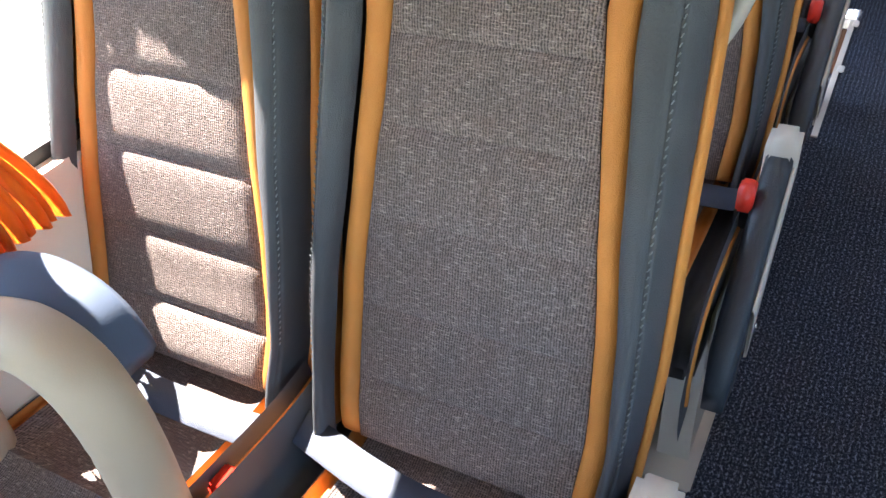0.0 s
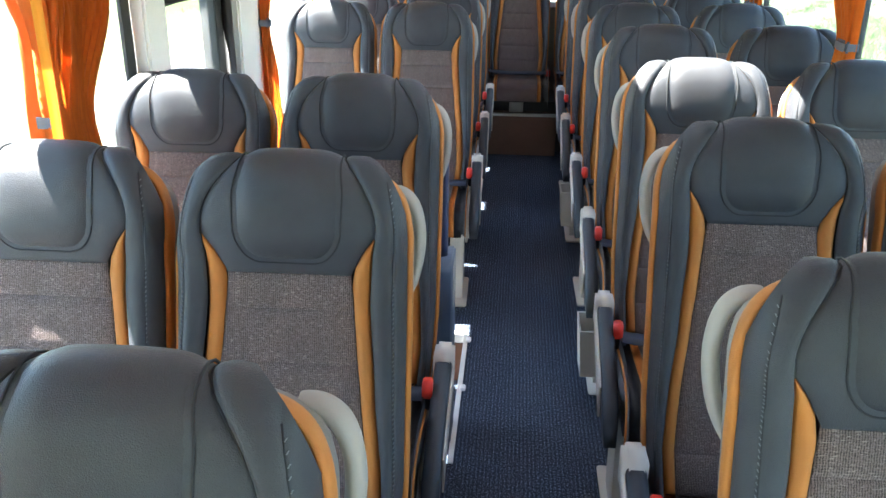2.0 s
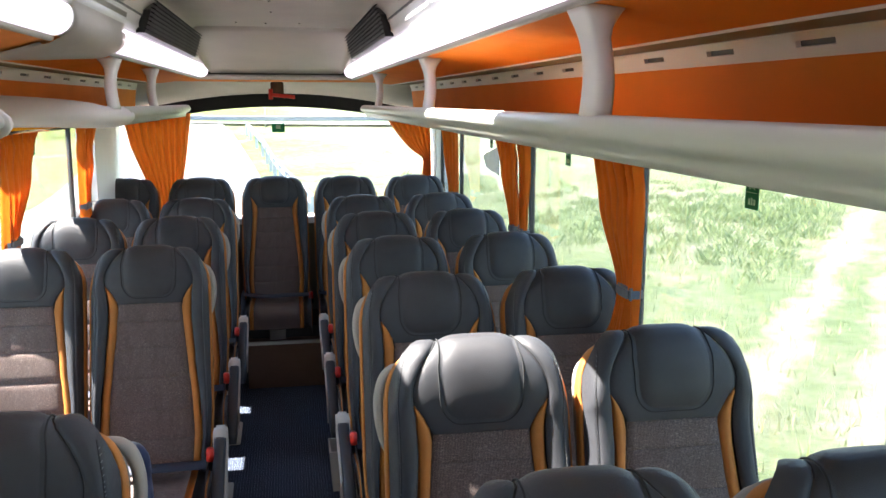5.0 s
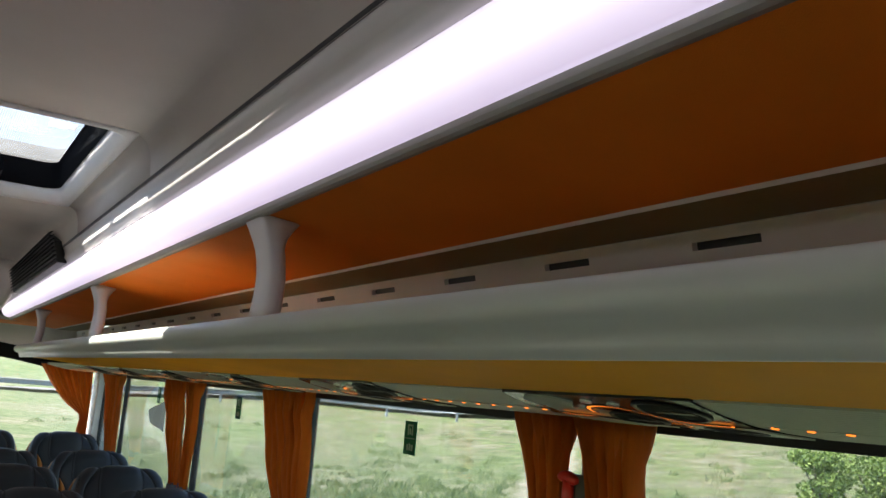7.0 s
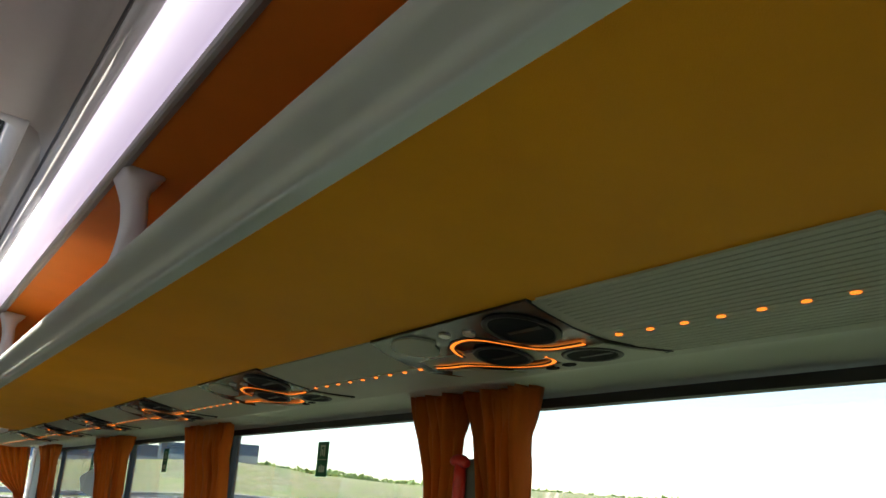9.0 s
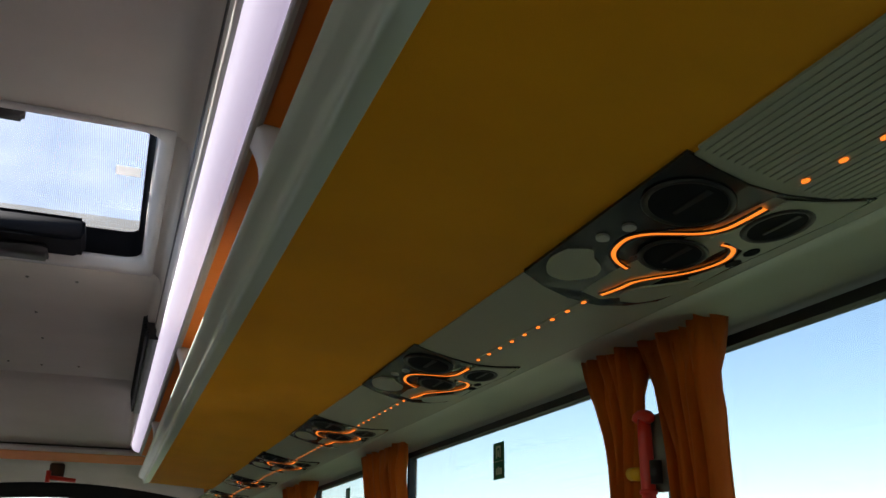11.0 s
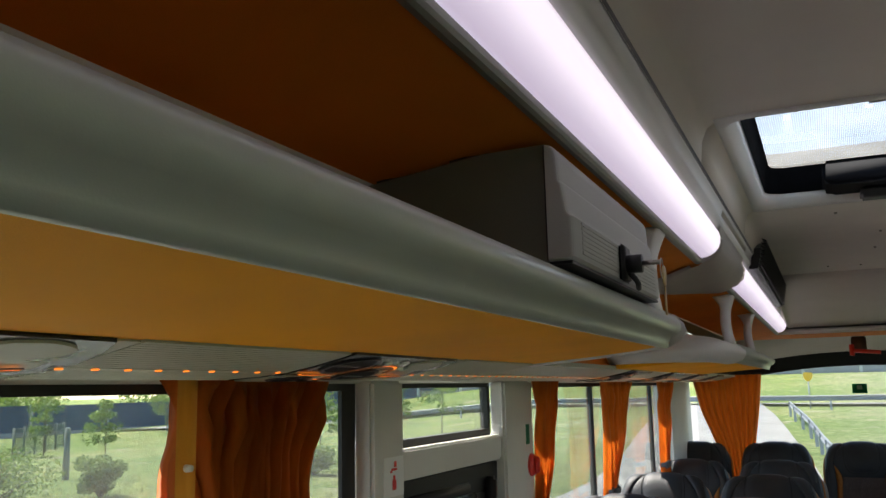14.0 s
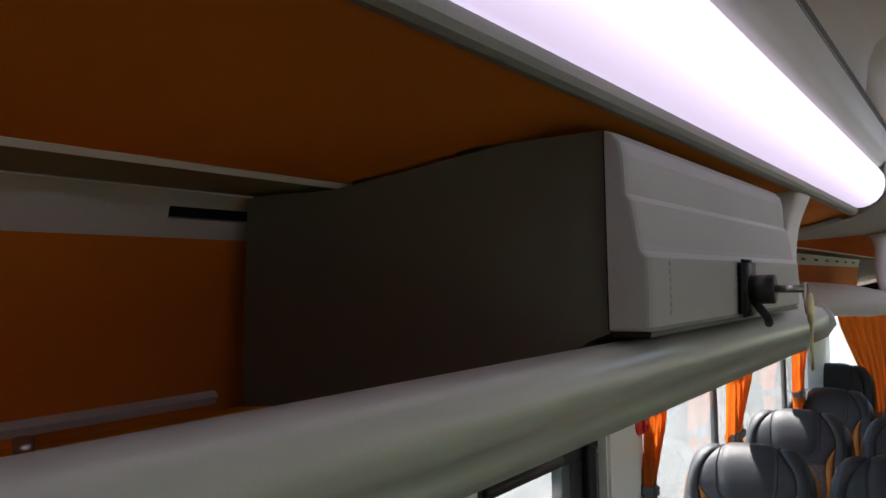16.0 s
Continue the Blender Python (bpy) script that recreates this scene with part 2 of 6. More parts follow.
def meadow(name):
    """Summer meadow: green on the left of the coach, pale dry straw and bare wheel tracks on its right."""
    n = Nodes(name)
    v = n.coord()

    def math2(op, a, b=None):
        m = n.add("ShaderNodeMath")
        m.operation = op
        for s, q in zip(m.inputs, (a, b)):
            if isinstance(q, (int, float)):
                s.default_value = q
            elif q is not None:
                n.link(q, s)
        return m.outputs[0]
    fine = n.noise(v, 1.1, 7, 0.75)
    broad = n.noise(v, 0.13, 4, 0.6)
    clump = n.noise(n.coord((4, 4, 4)), 1.0, 5, 0.8)
    bare = n.noise(n.coord((0.3, 0.3, 0.3)), 1.0, 6, 0.7)
    green = n.mix(0.5, n.ramp(fine, [(0.32, (0.081, 0.132, 0.034)), (0.5, (0.207, 0.282, 0.081)), (0.7, (0.391, 0.402, 0.149))]), n.ramp(broad, [(0.38, (0.149, 0.230, 0.069)), (0.5, (0.241, 0.299, 0.109)), (0.62, (0.368, 0.345, 0.172))]))
    straw = n.mix(0.5, n.ramp(fine, [(0.32, (0.131, 0.181, 0.084)), (0.5, (0.252, 0.290, 0.168)), (0.7, (0.415, 0.383, 0.309))]), n.ramp(broad, [(0.38, (0.180, 0.248, 0.112)), (0.5, (0.273, 0.305, 0.189)), (0.62, (0.404, 0.352, 0.309))]))
    sp = n.add("ShaderNodeSeparateXYZ")
    n.link(v, sp.inputs[0])
    side = n.add("ShaderNodeMapRange")
    side.inputs["From Min"].default_value, side.inputs["From Max"].default_value = -3.0, 6.0
    n.link(sp.outputs[0], side.inputs["Value"])
    far = n.add("ShaderNodeMapRange")
    far.inputs["From Min"].default_value, far.inputs["From Max"].default_value = 15.0, 27.0
    n.link(math2("ADD", sp.outputs[0], math2("MULTIPLY", broad, 8.0)), far.inputs["Value"])
    slope = n.ramp(fine, [(0.34, (0.12, 0.14, 0.07)), (0.5, (0.31, 0.27, 0.195)), (0.68, (0.46, 0.39, 0.31))])
    slope = n.mix(n.ramp(n.noise(v, 0.45, 5, 0.7), [(0.44, (0.85, 0.85, 0.85)), (0.56, (0, 0, 0))]), slope, n.ramp(fine, [(0.3, (0.12, 0.19, 0.06)), (0.7, (0.30, 0.35, 0.15))]))
    c = n.mix(side.outputs[0], green, n.mix(far.outputs[0], straw, slope))
    tuft = n.mix(side.outputs[0], (0.06, 0.09, 0.022), (0.15, 0.2, 0.075))
    c = n.mix(n.ramp(clump, [(0.40, (0.6, 0.6, 0.6)), (0.56, (0, 0, 0))]), c, tuft)
    c = n.mix(n.ramp(bare, [(0.58, (0, 0, 0)), (0.66, (0.65, 0.65, 0.65))]), c, (0.42, 0.36, 0.28))
    # two wheel tracks running off over the dry side
    dot = n.add("ShaderNodeVectorMath")
    dot.operation = "DOT_PRODUCT"
    dot.inputs[1].default_value = (0.758, -0.652, 0)
    n.link(v, dot.inputs[0])
    off = math2("ABSOLUTE", math2("SUBTRACT", math2("ABSOLUTE", math2("ADD", math2("ADD", dot.outputs["Value"], 0.75), math2("MULTIPLY", n.noise(v, 0.7, 4, 0.7), 1.0))), 0.55))
    mask = n.ramp(math2("ADD", off, math2("MULTIPLY", math2("SUBTRACT", fine, 0.5), 1.1)), [(0.05, (0.8, 0.8, 0.8)), (0.32, (0, 0, 0))])
    c = n.mix(math2("MULTIPLY", mask, side.outputs[0]), c, (0.52, 0.46, 0.38))
    n.link(c, n.bsdf.inputs["Base Color"])
    n.bsdf.inputs["Roughness"].default_value = 0.95
    n.bsdf.inputs["Specular IOR Level"].default_value = 0.1
    n.bump(n.noise(v, 7, 6, 0.85), 1.0, 0.25)
    return n.mat


def leafy(name, a, b):
    n = Nodes(name)
    gi = n.add("ShaderNodeNewGeometry")
    c = n.ramp(gi.outputs["Random Per Island"], [(0.0, a), (1.0, b)])
    n.link(c, n.bsdf.inputs["Base Color"])
    n.bsdf.inputs["Roughness"].default_value = 0.7
    tl = n.add("ShaderNodeBsdfTranslucent")
    n.link(c, tl.inputs["Color"])
    m = n.add("ShaderNodeMixShader", Fac=0.3)
    n.link(n.bsdf.outputs[0], m.inputs[1])
    n.link(tl.outputs[0], m.inputs[2])
    n.link(m.outputs[0], n.out.inputs["Surface"])
    return n.mat


M_LEATHER = leather("slate_leather", (0.037, 0.0395, 0.0455), 0.5)
M_PILLOW = leather("slate_leather_pillow", (0.0325, 0.034, 0.039), 0.48)
M_TAN = leather("tan_leather", (0.40, 0.150, 0.030), 0.6)
M_CLOTH = weave("grey_brown_weave")
M_SHELL = paint("grey_felt_shell", (0.40, 0.385, 0.35), 0.7, vary=0.08, grain=500, bump=0.2)
M_GRIP = paint("grey_plastic_grip", (0.30, 0.27, 0.235), 0.6, vary=0.08, grain=500, bump=0.15)
M_BACK = paint("grey_woven_back", (0.20, 0.182, 0.168), 0.9, vary=0.35, grain=420, bump=0.6)
M_BEIGE = paint("beige_plastic", (0.5, 0.46, 0.4), 0.5, vary=0.06, grain=400, bump=0.15)
M_ARM = paint("dark_armrest_pad", (0.022, 0.028, 0.036), 0.5, vary=0.15, bump=0.25)
M_BLACK = paint("black_plastic", (0.012, 0.012, 0.013), 0.45, vary=0.15)
M_MATTE = paint("matte_black_frame", (0.01, 0.011, 0.014), 0.85, vary=0.15, spec=0.15)
M_BELT = paint("belt_webbing", (0.03, 0.038, 0.06), 0.7, vary=0.2, grain=900, bump=0.5)
M_RED = paint("red_plastic", (0.7, 0.035, 0.02), 0.35, vary=0.05)
M_CARPET = carpet("ribbed_blue_carpet")
M_CEIL = paint("warm_grey_ceiling", (0.57, 0.53, 0.465), 0.75, vary=0.05, grain=700, bump=0.3)
M_TRIM = paint("pale_grey_trim", (0.64, 0.63, 0.605), 0.55, vary=0.04, grain=500, bump=0.1)
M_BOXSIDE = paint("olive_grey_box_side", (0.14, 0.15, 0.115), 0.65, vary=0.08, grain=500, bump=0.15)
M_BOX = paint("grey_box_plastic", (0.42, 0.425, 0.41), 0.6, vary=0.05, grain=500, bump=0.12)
# slight green in this grey stands for light bounced off the meadow
M_RAIL = paint("silver_grey_rail", (0.5, 0.53, 0.475), 0.3, vary=0.04, grain=600, bump=0.05, wear=0.012)
M_ORANGE = paint("orange_rack_lining", (0.70, 0.20, 0.017), 0.7, spec=0.2, vary=0.1, grain=900, bump=0.3)
M_OCHRE = paint("ochre_rack_underside", (0.95, 0.405, 0.012), 0.7, spec=0.15, vary=0.07, grain=900, bump=0.25)
M_OLIVE = paint("olive_grey_panel", (0.43, 0.455, 0.35), 0.5, vary=0.05, grain=500, bump=0.12)
M_DULL = paint("dull_grey_strip", (0.2, 0.2, 0.165), 0.55, vary=0.08)
M_BAND = paint("olive_band", (0.2, 0.215, 0.125), 0.6, vary=0.08)
M_EDGE = paint("grey_lamp_edge", (0.3, 0.3, 0.265), 0.5, vary=0.06)
M_CURTAIN = cloth("orange_curtain_cloth", (0.78, 0.24, 0.024), (0.62, 0.165, 0.016), 0.45)
M_HEM = cloth("ochre_hem", (0.72, 0.36, 0.05), (0.6, 0.27, 0.03))
M_TIE = cloth("blue_grey_tie", (0.17, 0.19, 0.23), (0.12, 0.14, 0.17))
M_RUBBER = paint("black_window_rubber", (0.012, 0.012, 0.012), 0.6, vary=0.2)
M_GLASS = pane("window_glass", (0.77, 0.79, 0.77), haze=0.022)
M_HATCHGLASS = pane("dotted_hatch_glass", (0.78, 0.84, 0.9), haze=0.08, lines=70.0)
M_STICKER = cloth("white_sticker", (0.9, 0.9, 0.9), (0.85, 0.85, 0.85))
M_LAMP = diffuser("lamp_diffuser")
M_LED = glow("orange_led", (1.0, 0.22, 0.02), 0.45)
M_METAL = paint("brushed_metal", (0.55, 0.53, 0.5), 0.3, metal=1.0, vary=0.1)
M_BRASS = paint("worn_brass", (0.62, 0.5, 0.28), 0.35, metal=0.9, vary=0.15)
M_GREEN = cloth("green_sign", (0.008, 0.2, 0.085), (0.006, 0.16, 0.07))
M_WHITE = paint("white_print", (0.8, 0.8, 0.8), 0.5, vary=0.03)
M_BROWN = paint("brown_step_board", (0.12, 0.06, 0.035), 0.6, vary=0.25, grain=60)
M_PANEL = paint("dark_glossy_panel", (0.018, 0.019, 0.017), 0.26, spec=0.35, vary=0.1, bump=0.03, wear=0.05)
M_HANDLE = paint("warm_grey_handle", (0.29, 0.22, 0.155), 0.6, vary=0.08, grain=400, bump=0.15)
M_BLUETUBE = paint("dark_blue_tube", (0.03, 0.045, 0.1), 0.3, vary=0.1)
M_YELLOW = paint("yellow_plastic", (0.75, 0.45, 0.02), 0.4, vary=0.05)
M_MEADOW = meadow("meadow")
M_ASPHALT = paint("pale_concrete_road", (0.33, 0.325, 0.32), 0.9, vary=0.12, grain=40, bump=0.4, large=0.4)
M_GUARD = paint("galvanised_steel", (0.32, 0.34, 0.37), 0.5, metal=0.5, vary=0.1)
M_BARRIER = paint("dark_blue_barrier", (0.025, 0.055, 0.11), 0.5, vary=0.25, large=0.25)
M_PYLON = paint("pale_concrete", (0.55, 0.55, 0.53), 0.8, vary=0.1, grain=40, bump=0.2)
M_FENCE = paint("weathered_fence", (0.12, 0.14, 0.12), 0.8, vary=0.2, grain=60, bump=0.3)
M_LEAF = leafy("leaves", (0.07, 0.13, 0.025), (0.23, 0.31, 0.075))
M_GRASS = leafy("grass_tufts", (0.16, 0.2, 0.06), (0.42, 0.4, 0.22))
M_SHRUB = leafy("shrub_leaves", (0.10, 0.155, 0.05), (0.28, 0.33, 0.15))
M_BARK = paint("bark", (0.11, 0.085, 0.06), 0.9, vary=0.3, grain=60, bump=0.6)


# ---- building helpers ----
def part(name, bm, mat, parent=None, label="", smooth=True, recalc=True):
    """Link a bmesh as one mesh object under a thing or a part."""
    if recalc:
        bmesh.ops.recalc_face_normals(bm, faces=bm.faces)
    me = bpy.data.meshes.new(name)
    bm.to_mesh(me)
    bm.free()
    me.materials.append(mat)
    if smooth:
        me.polygons.foreach_set("use_smooth", [True] * len(me.polygons))
    ob = new(name, me)
    if parent is not None:
        ob.parent = parent
    if label:
        ob["label"] = label
    return ob


def thing(name, label, category, m=None, group="", kind=""):
    ob = new(name)
    ob.empty_display_size = 0.1
    if m is not None:
        ob.matrix_basis = m
    return tagged(ob, label, category, group, kind)


def grid(bm, rows, close=False):
    """Quads over rows of points."""
    vs = [[bm.verts.new(p) for p in r] for r in rows]
    n = len(vs[0])
    for i in range(len(vs) - 1):
        for j in range(n if close else n - 1):
            k = (j + 1) % n
            bm.faces.new((vs[i][j], vs[i][k], vs[i + 1][k], vs[i + 1][j]))
    return vs


def prism(bm, section, axis_rows, caps=True):
    """Sweep a closed section given as a function of the row: rows of points, closed, with end caps."""
    vs = grid(bm, [section(r) for r in axis_rows], close=True)
    if caps:
        bm.faces.new(vs[0][::-1])
        bm.faces.new(vs[-1])


def along_y(bm, prof, ys, caps=True):
    """Sweep a closed xz profile along y."""
    prism(bm, lambda y: [(x, y, z) for x, z in prof], ys, caps)


def box(bm, x0, x1, y0, y1, z0, z1, bevel=0.0):
    r = bmesh.ops.create_cube(bm, size=1.0, matrix=Matrix.Translation(((x0 + x1) / 2, (y0 + y1) / 2, (z0 + z1) / 2)) @ Matrix.Diagonal((x1 - x0, y1 - y0, z1 - z0, 1)))
    if bevel:
        es = list({e for v in r["verts"] for e in v.link_edges})
        bmesh.ops.bevel(bm, geom=es, offset=bevel, segments=2, affect="EDGES")
    return bm


def bbox(*a, **k):
    return box(bmesh.new(), *a, **k)


def tube(bm, pts, radius, n=10, caps=True):
    """A round tube along points; radius may be a list."""
    pts = [Vector(p) for p in pts]
    rows = []
    up = Vector((0.02, 0.03, 1))
    for i, p in enumerate(pts):
        d = (pts[min(i + 1, len(pts) - 1)] - pts[max(i - 1, 0)]).normalized()
        a = d.cross(up)
        if a.length < 0.15:
            a = d.cross(Vector((1, 0, 0)))
        a.normalize()
        b = d.cross(a)
        r = radius[i] if isinstance(radius, (list, tuple)) else radius
        rows.append([p + (a * math.cos(t) + b * math.sin(t)) * r for t in [2 * math.pi * k / n for k in range(n)]])
    vs = grid(bm, rows, close=True)
    if caps:
        bm.faces.new(vs[0][::-1])
        bm.faces.new(vs[-1])
    return bm


def smooth_path(pts, n=8):
    """Catmull-Rom through points."""
    pts = [Vector(p) for p in pts]
    out = []
    for i in range(len(pts) - 1):
        p0, p1, p2, p3 = pts[max(i - 1, 0)], pts[i], pts[i + 1], pts[min(i + 2, len(pts) - 1)]
        for k in range(n):
            t = k / n
            out.append(0.5 * ((2 * p1) + (p2 - p0) * t + (2 * p0 - 5 * p1 + 4 * p2 - p3) * t * t + (3 * p1 - p0 - 3 * p2 + p3) * t ** 3))
    out.append(pts[-1])
    return out


def lerp_table(tab, x):
    """Piecewise linear look-up."""
    if x <= tab[0][0]:
        return tab[0][1]
    for (a, fa), (b, fb) in zip(tab, tab[1:]):
        if x <= b:
            s = (x - a) / (b - a)
            s = s * s * (3 - 2 * s) * 0.4 + s * 0.6
            return fa + (fb - fa) * s
    return tab[-1][1]

# ---- the coach body ----
Y0, Y1 = -1.75, 6.62       # front bulkhead and rear window
U = lambda side, u: XC + side * u


def strip(name, prof, ys, mat, label, side=1, thick=0.012, kind="structure", parent=None, category=""):
    """A long sheet along y from an open (u, z) profile, given real thickness outwards."""
    bm = bmesh.new()
    pts = [Vector((u, z)) for u, z in prof]
    off = []
    for i in range(len(pts)):
        d = (pts[min(i + 1, len(pts) - 1)] - pts[max(i - 1, 0)]).normalized()
        off.append(pts[i] + Vector((-d.y, d.x)) * thick)
    loop = [(U(side, p.x), p.y) for p in pts] + [(U(side, p.x), p.y) for p in reversed(off)]
    along_y(bm, loop, ys)
    ob = part(name, bm, mat, parent, smooth=False)
    for p in ob.data.polygons:
        p.use_smooth = abs(p.normal.y) < 0.5 and len(prof) > 5
    if parent is None:
        tagged(ob, label, category, kind=kind)
    elif label:
        ob["label"] = label
    return ob


# floor, with the well of the middle door cut out
WX0, WX1, WY0, WY1 = U(-1, 1.1), -0.195, 2.18, 3.07
bm = bmesh.new()
box(bm, WX1, U(1, 1.14), Y0, Y1, -0.04, 0.0)
box(bm, U(-1, 1.14), WX1, Y0, WY0, -0.04, 0.0)
box(bm, U(-1, 1.14), WX1, WY1, Y1, -0.04, 0.0)
floor = tagged(part("floor", bm, M_CARPET, smooth=False), "ribbed dark blue carpet along the aisle", "floor", kind="structure")

well = thing("door_steps", "brown boarded door steps edged with white strips beside the aisle", "steps", kind="structure")
part("riser", bbox(WX0, WX1, WY1, WY1 + 0.03, -0.62, -0.004), M_BROWN, well, smooth=False)
part("riser", bbox(WX0, WX1, WY0 - 0.03, WY0, -0.62, -0.004), M_BROWN, well, smooth=False)
part("riser", bbox(WX1, WX1 + 0.03, WY0, WY1, -0.24, -0.044), M_BROWN, well, smooth=False)
part("tread", bbox(-0.52, WX1, WY0, WY1, -0.26, -0.22), M_CARPET, well, smooth=False)
part("tread", bbox(-0.85, -0.52, WY0, WY1, -0.46, -0.42), M_CARPET, well, smooth=False)
part("tread", bbox(WX0, -0.85, WY0, WY1, -0.66, -0.62), M_CARPET, well, smooth=False)
part("edge_strip", bbox(WX1 - 0.012, WX1 + 0.006, WY0, WY1, -0.03, 0.006), M_TRIM, well, "white step edging", smooth=False)
part("edge_strip", bbox(WX0, WX1, WY1 - 0.004, WY1 + 0.022, -0.035, 0.006), M_TRIM, well, "white step edging", smooth=False)
for yy in (2.62, 3.0):
    part("clip", bbox(WX1 - 0.002, WX1 + 0.02, yy, yy + 0.035, 0.002, 0.014, bevel=0.003), M_WHITE, well, smooth=False)


def wall_piece(name, side, y0, y1, z0, z1, mat, label, u0=HALF + 0.004, u1=HALF + 0.07, bevel=0.0):
    xs = sorted((U(side, u0), U(side, u1)))
    return tagged(part(name, bbox(xs[0], xs[1], y0, y1, z0, z1, bevel=bevel), mat, smooth=False), label, "wall", kind="structure")


ZS, ZT = 0.78, 1.706       # window sill and head
wall_piece("wall_right_lower", 1, Y0, Y1, -0.04, ZS, M_BEIGE, "beige side lining under the windows", u0=HALF - 0.02)
wall_piece("wall_left_lower_front", -1, Y0, 2.18, -0.04, ZS, M_BEIGE, "beige side lining under the windows", u0=HALF - 0.02)
wall_piece("wall_left_lower_rear", -1, 3.07, Y1, -0.04, ZS, M_BEIGE, "beige side lining under the windows", u0=HALF - 0.02)
for s, nm in ((1, "right"), (-1, "left")):
    wall_piece("wall_" + nm + "_upper", s, Y0, Y1, ZT - 0.012, 2.2, M_OLIVE, "pale lining over the windows", u0=HALF + 0.012)
# front end out of view; its low opening is sized to darken the near seats
bm = bmesh.new()
for x0, x1, z0, z1 in ((-1.16, 1.16, -0.7, 0.9), (-1.16, 1.16, 1.5, 2.3), (-1.16, -1.0, 0.9, 1.5), (1.0, 1.16, 0.9, 1.5)):
    box(bm, XC + x0, XC + x1, Y0 - 0.08, Y0, z0, z1)
tagged(part("wall_front", bm, M_DULL, smooth=False), "unseen grey front wall, closed in round the windscreen to cut light", "wall", kind="structure")
ws = thing("windscreen", "unseen clear windscreen, kept low to dim the first seats", "window", kind="structure")
g = part("pane", bbox(XC - 0.99, XC + 0.99, Y0 - 0.045, Y0 - 0.039, 0.91, 1.49), M_GLASS, ws, smooth=False)
g.visible_shadow = False
roof = bmesh.new()
box(roof, U(-1, 1.17), U(-1, 0.36), Y0, Y1, 2.2, 2.26)
box(roof, U(1, 0.36), U(1, 1.17), Y0, Y1, 2.2, 2.26)
box(roof, U(-1, 0.36), U(1, 0.36), Y0, 2.1, 2.2, 2.26)
box(roof, U(-1, 0.36), U(1, 0.36), 3.02, Y1, 2.2, 2.26)
tagged(part("roof_skin", roof, M_TRIM, smooth=False), "white outer roof skin of the coach", "roof", kind="structure")

# ---- windows ----
def window(idx, side, y0, y1, z0=ZS, z1=ZT - 0.012, rubber=0.022, glass=M_GLASS, edge=0.007, border=0.0):
    w = thing("window_%d" % idx, "clear side window in a black rubber frame", "window", kind="structure")
    ua, ub = HALF + 0.006, HALF + 0.03
    xa, xb = sorted((U(side, ua), U(side, ub)))
    bm = bmesh.new()
    for a in ((y0, y1, z0, z0 + rubber), (y0, y1, z1 - rubber, z1), (y0, y0 + edge, z0 + rubber, z1 - rubber), (y1 - edge, y1, z0 + rubber, z1 - rubber)):
        box(bm, xa, xb, *a)
    part("window_frame", bm, M_RUBBER, w, smooth=False)
    if border:
        part("border", bbox(*sorted((U(side, HALF + 0.0045), U(side, HALF + 0.0135))), y1 - edge - border, y1 - edge, z0 + rubber, z1 - rubber), M_RUBBER, w, "black printed border", smooth=False)
    g = part("pane", bbox(U(side, HALF + 0.018) - 0.003, U(side, HALF + 0.018) + 0.003, y0 + edge * 0.6, y1 - edge * 0.6, z0 + rubber * 0.6, z1 - rubber * 0.6), glass, w, smooth=False)
    g.visible_shadow = False
    return w


wi = 1
for y0, y1 in ((Y0 + 0.1, 0.2), (0.2, 1.655), (1.665, 2.985), (2.985, 4.19), (4.19, 5.75), (5.75, 6.42)):
    window(wi, 1, y0, y1)
    wi += 1
for y0, y1 in ((Y0 + 0.1, 0.2), (0.2, 1.69), (1.69, 2.15), (3.2, 4.12), (4.12, 5.42), (5.42, 5.82)):
    window(wi, -1, y0, y1, border=0.05 if y1 == 2.15 else 0.0)
    wi += 1
window(wi, -1, 2.295, 2.93, 1.54, ZT - 0.012, 0.018, edge=0.018)
wall_piece("pillar_right_rear", 1, 6.42, Y1, ZS, ZT - 0.012, M_TRIM, "pale rear corner pillar", u0=HALF - 0.03)
wall_piece("pillar_left_rear", -1, 5.82, Y1, ZS, ZT - 0.012, M_TRIM, "pale rear corner pillar", u0=HALF - 0.03)
wall_piece("pillar_door_front", -1, 2.15, 2.295, -0.04, ZT - 0.012, M_TRIM, "pale grey door post", u0=HALF - 0.035, u1=HALF + 0.012, bevel=0.008)
wall_piece("pillar_door_rear", -1, 2.945, 3.2, -0.04, ZT - 0.012, M_TRIM, "pale grey door post", u0=HALF - 0.035, u1=HALF + 0.012, bevel=0.008)
wall_piece("door_header", -1, 2.295, 2.985, 1.47, 1.54, M_TRIM, "pale grey bar over the door", u0=HALF - 0.02, bevel=0.006)
wall_piece("pillar_right_front", 1, 1.60, 1.70, ZS, ZT - 0.012, M_TRIM, "pale grey window pillar", u0=HALF - 0.012, u1=HALF + 0.003)
wall_piece("pillar_left_front", -1, 1.64, 1.75, ZS, ZT - 0.012, M_TRIM, "pale grey window pillar", u0=HALF - 0.012, u1=HALF + 0.003)

door = thing("door_1", "closed coach door with black framed glass", "door", kind="structure")
bm = bmesh.new()
xa, xb = U(-1, HALF + 0.05), U(-1, HALF - 0.005)
for a in ((2.295, 2.985, 1.395, 1.468), (2.295, 2.312, -0.6, 1.395), (2.78, 2.985, -0.6, 1.395), (2.312, 2.78, -0.6, -0.5), (2.312, 2.78, 0.25, 0.33)):
    box(bm, xa, xb, *a, bevel=0.004)
part("door_frame", bm, M_RUBBER, door, smooth=False)
part("inner_rail", bbox(xb - 0.004, xb + 0.03, 2.84, 2.875, -0.3, 1.43, bevel=0.008), M_BLACK, door)
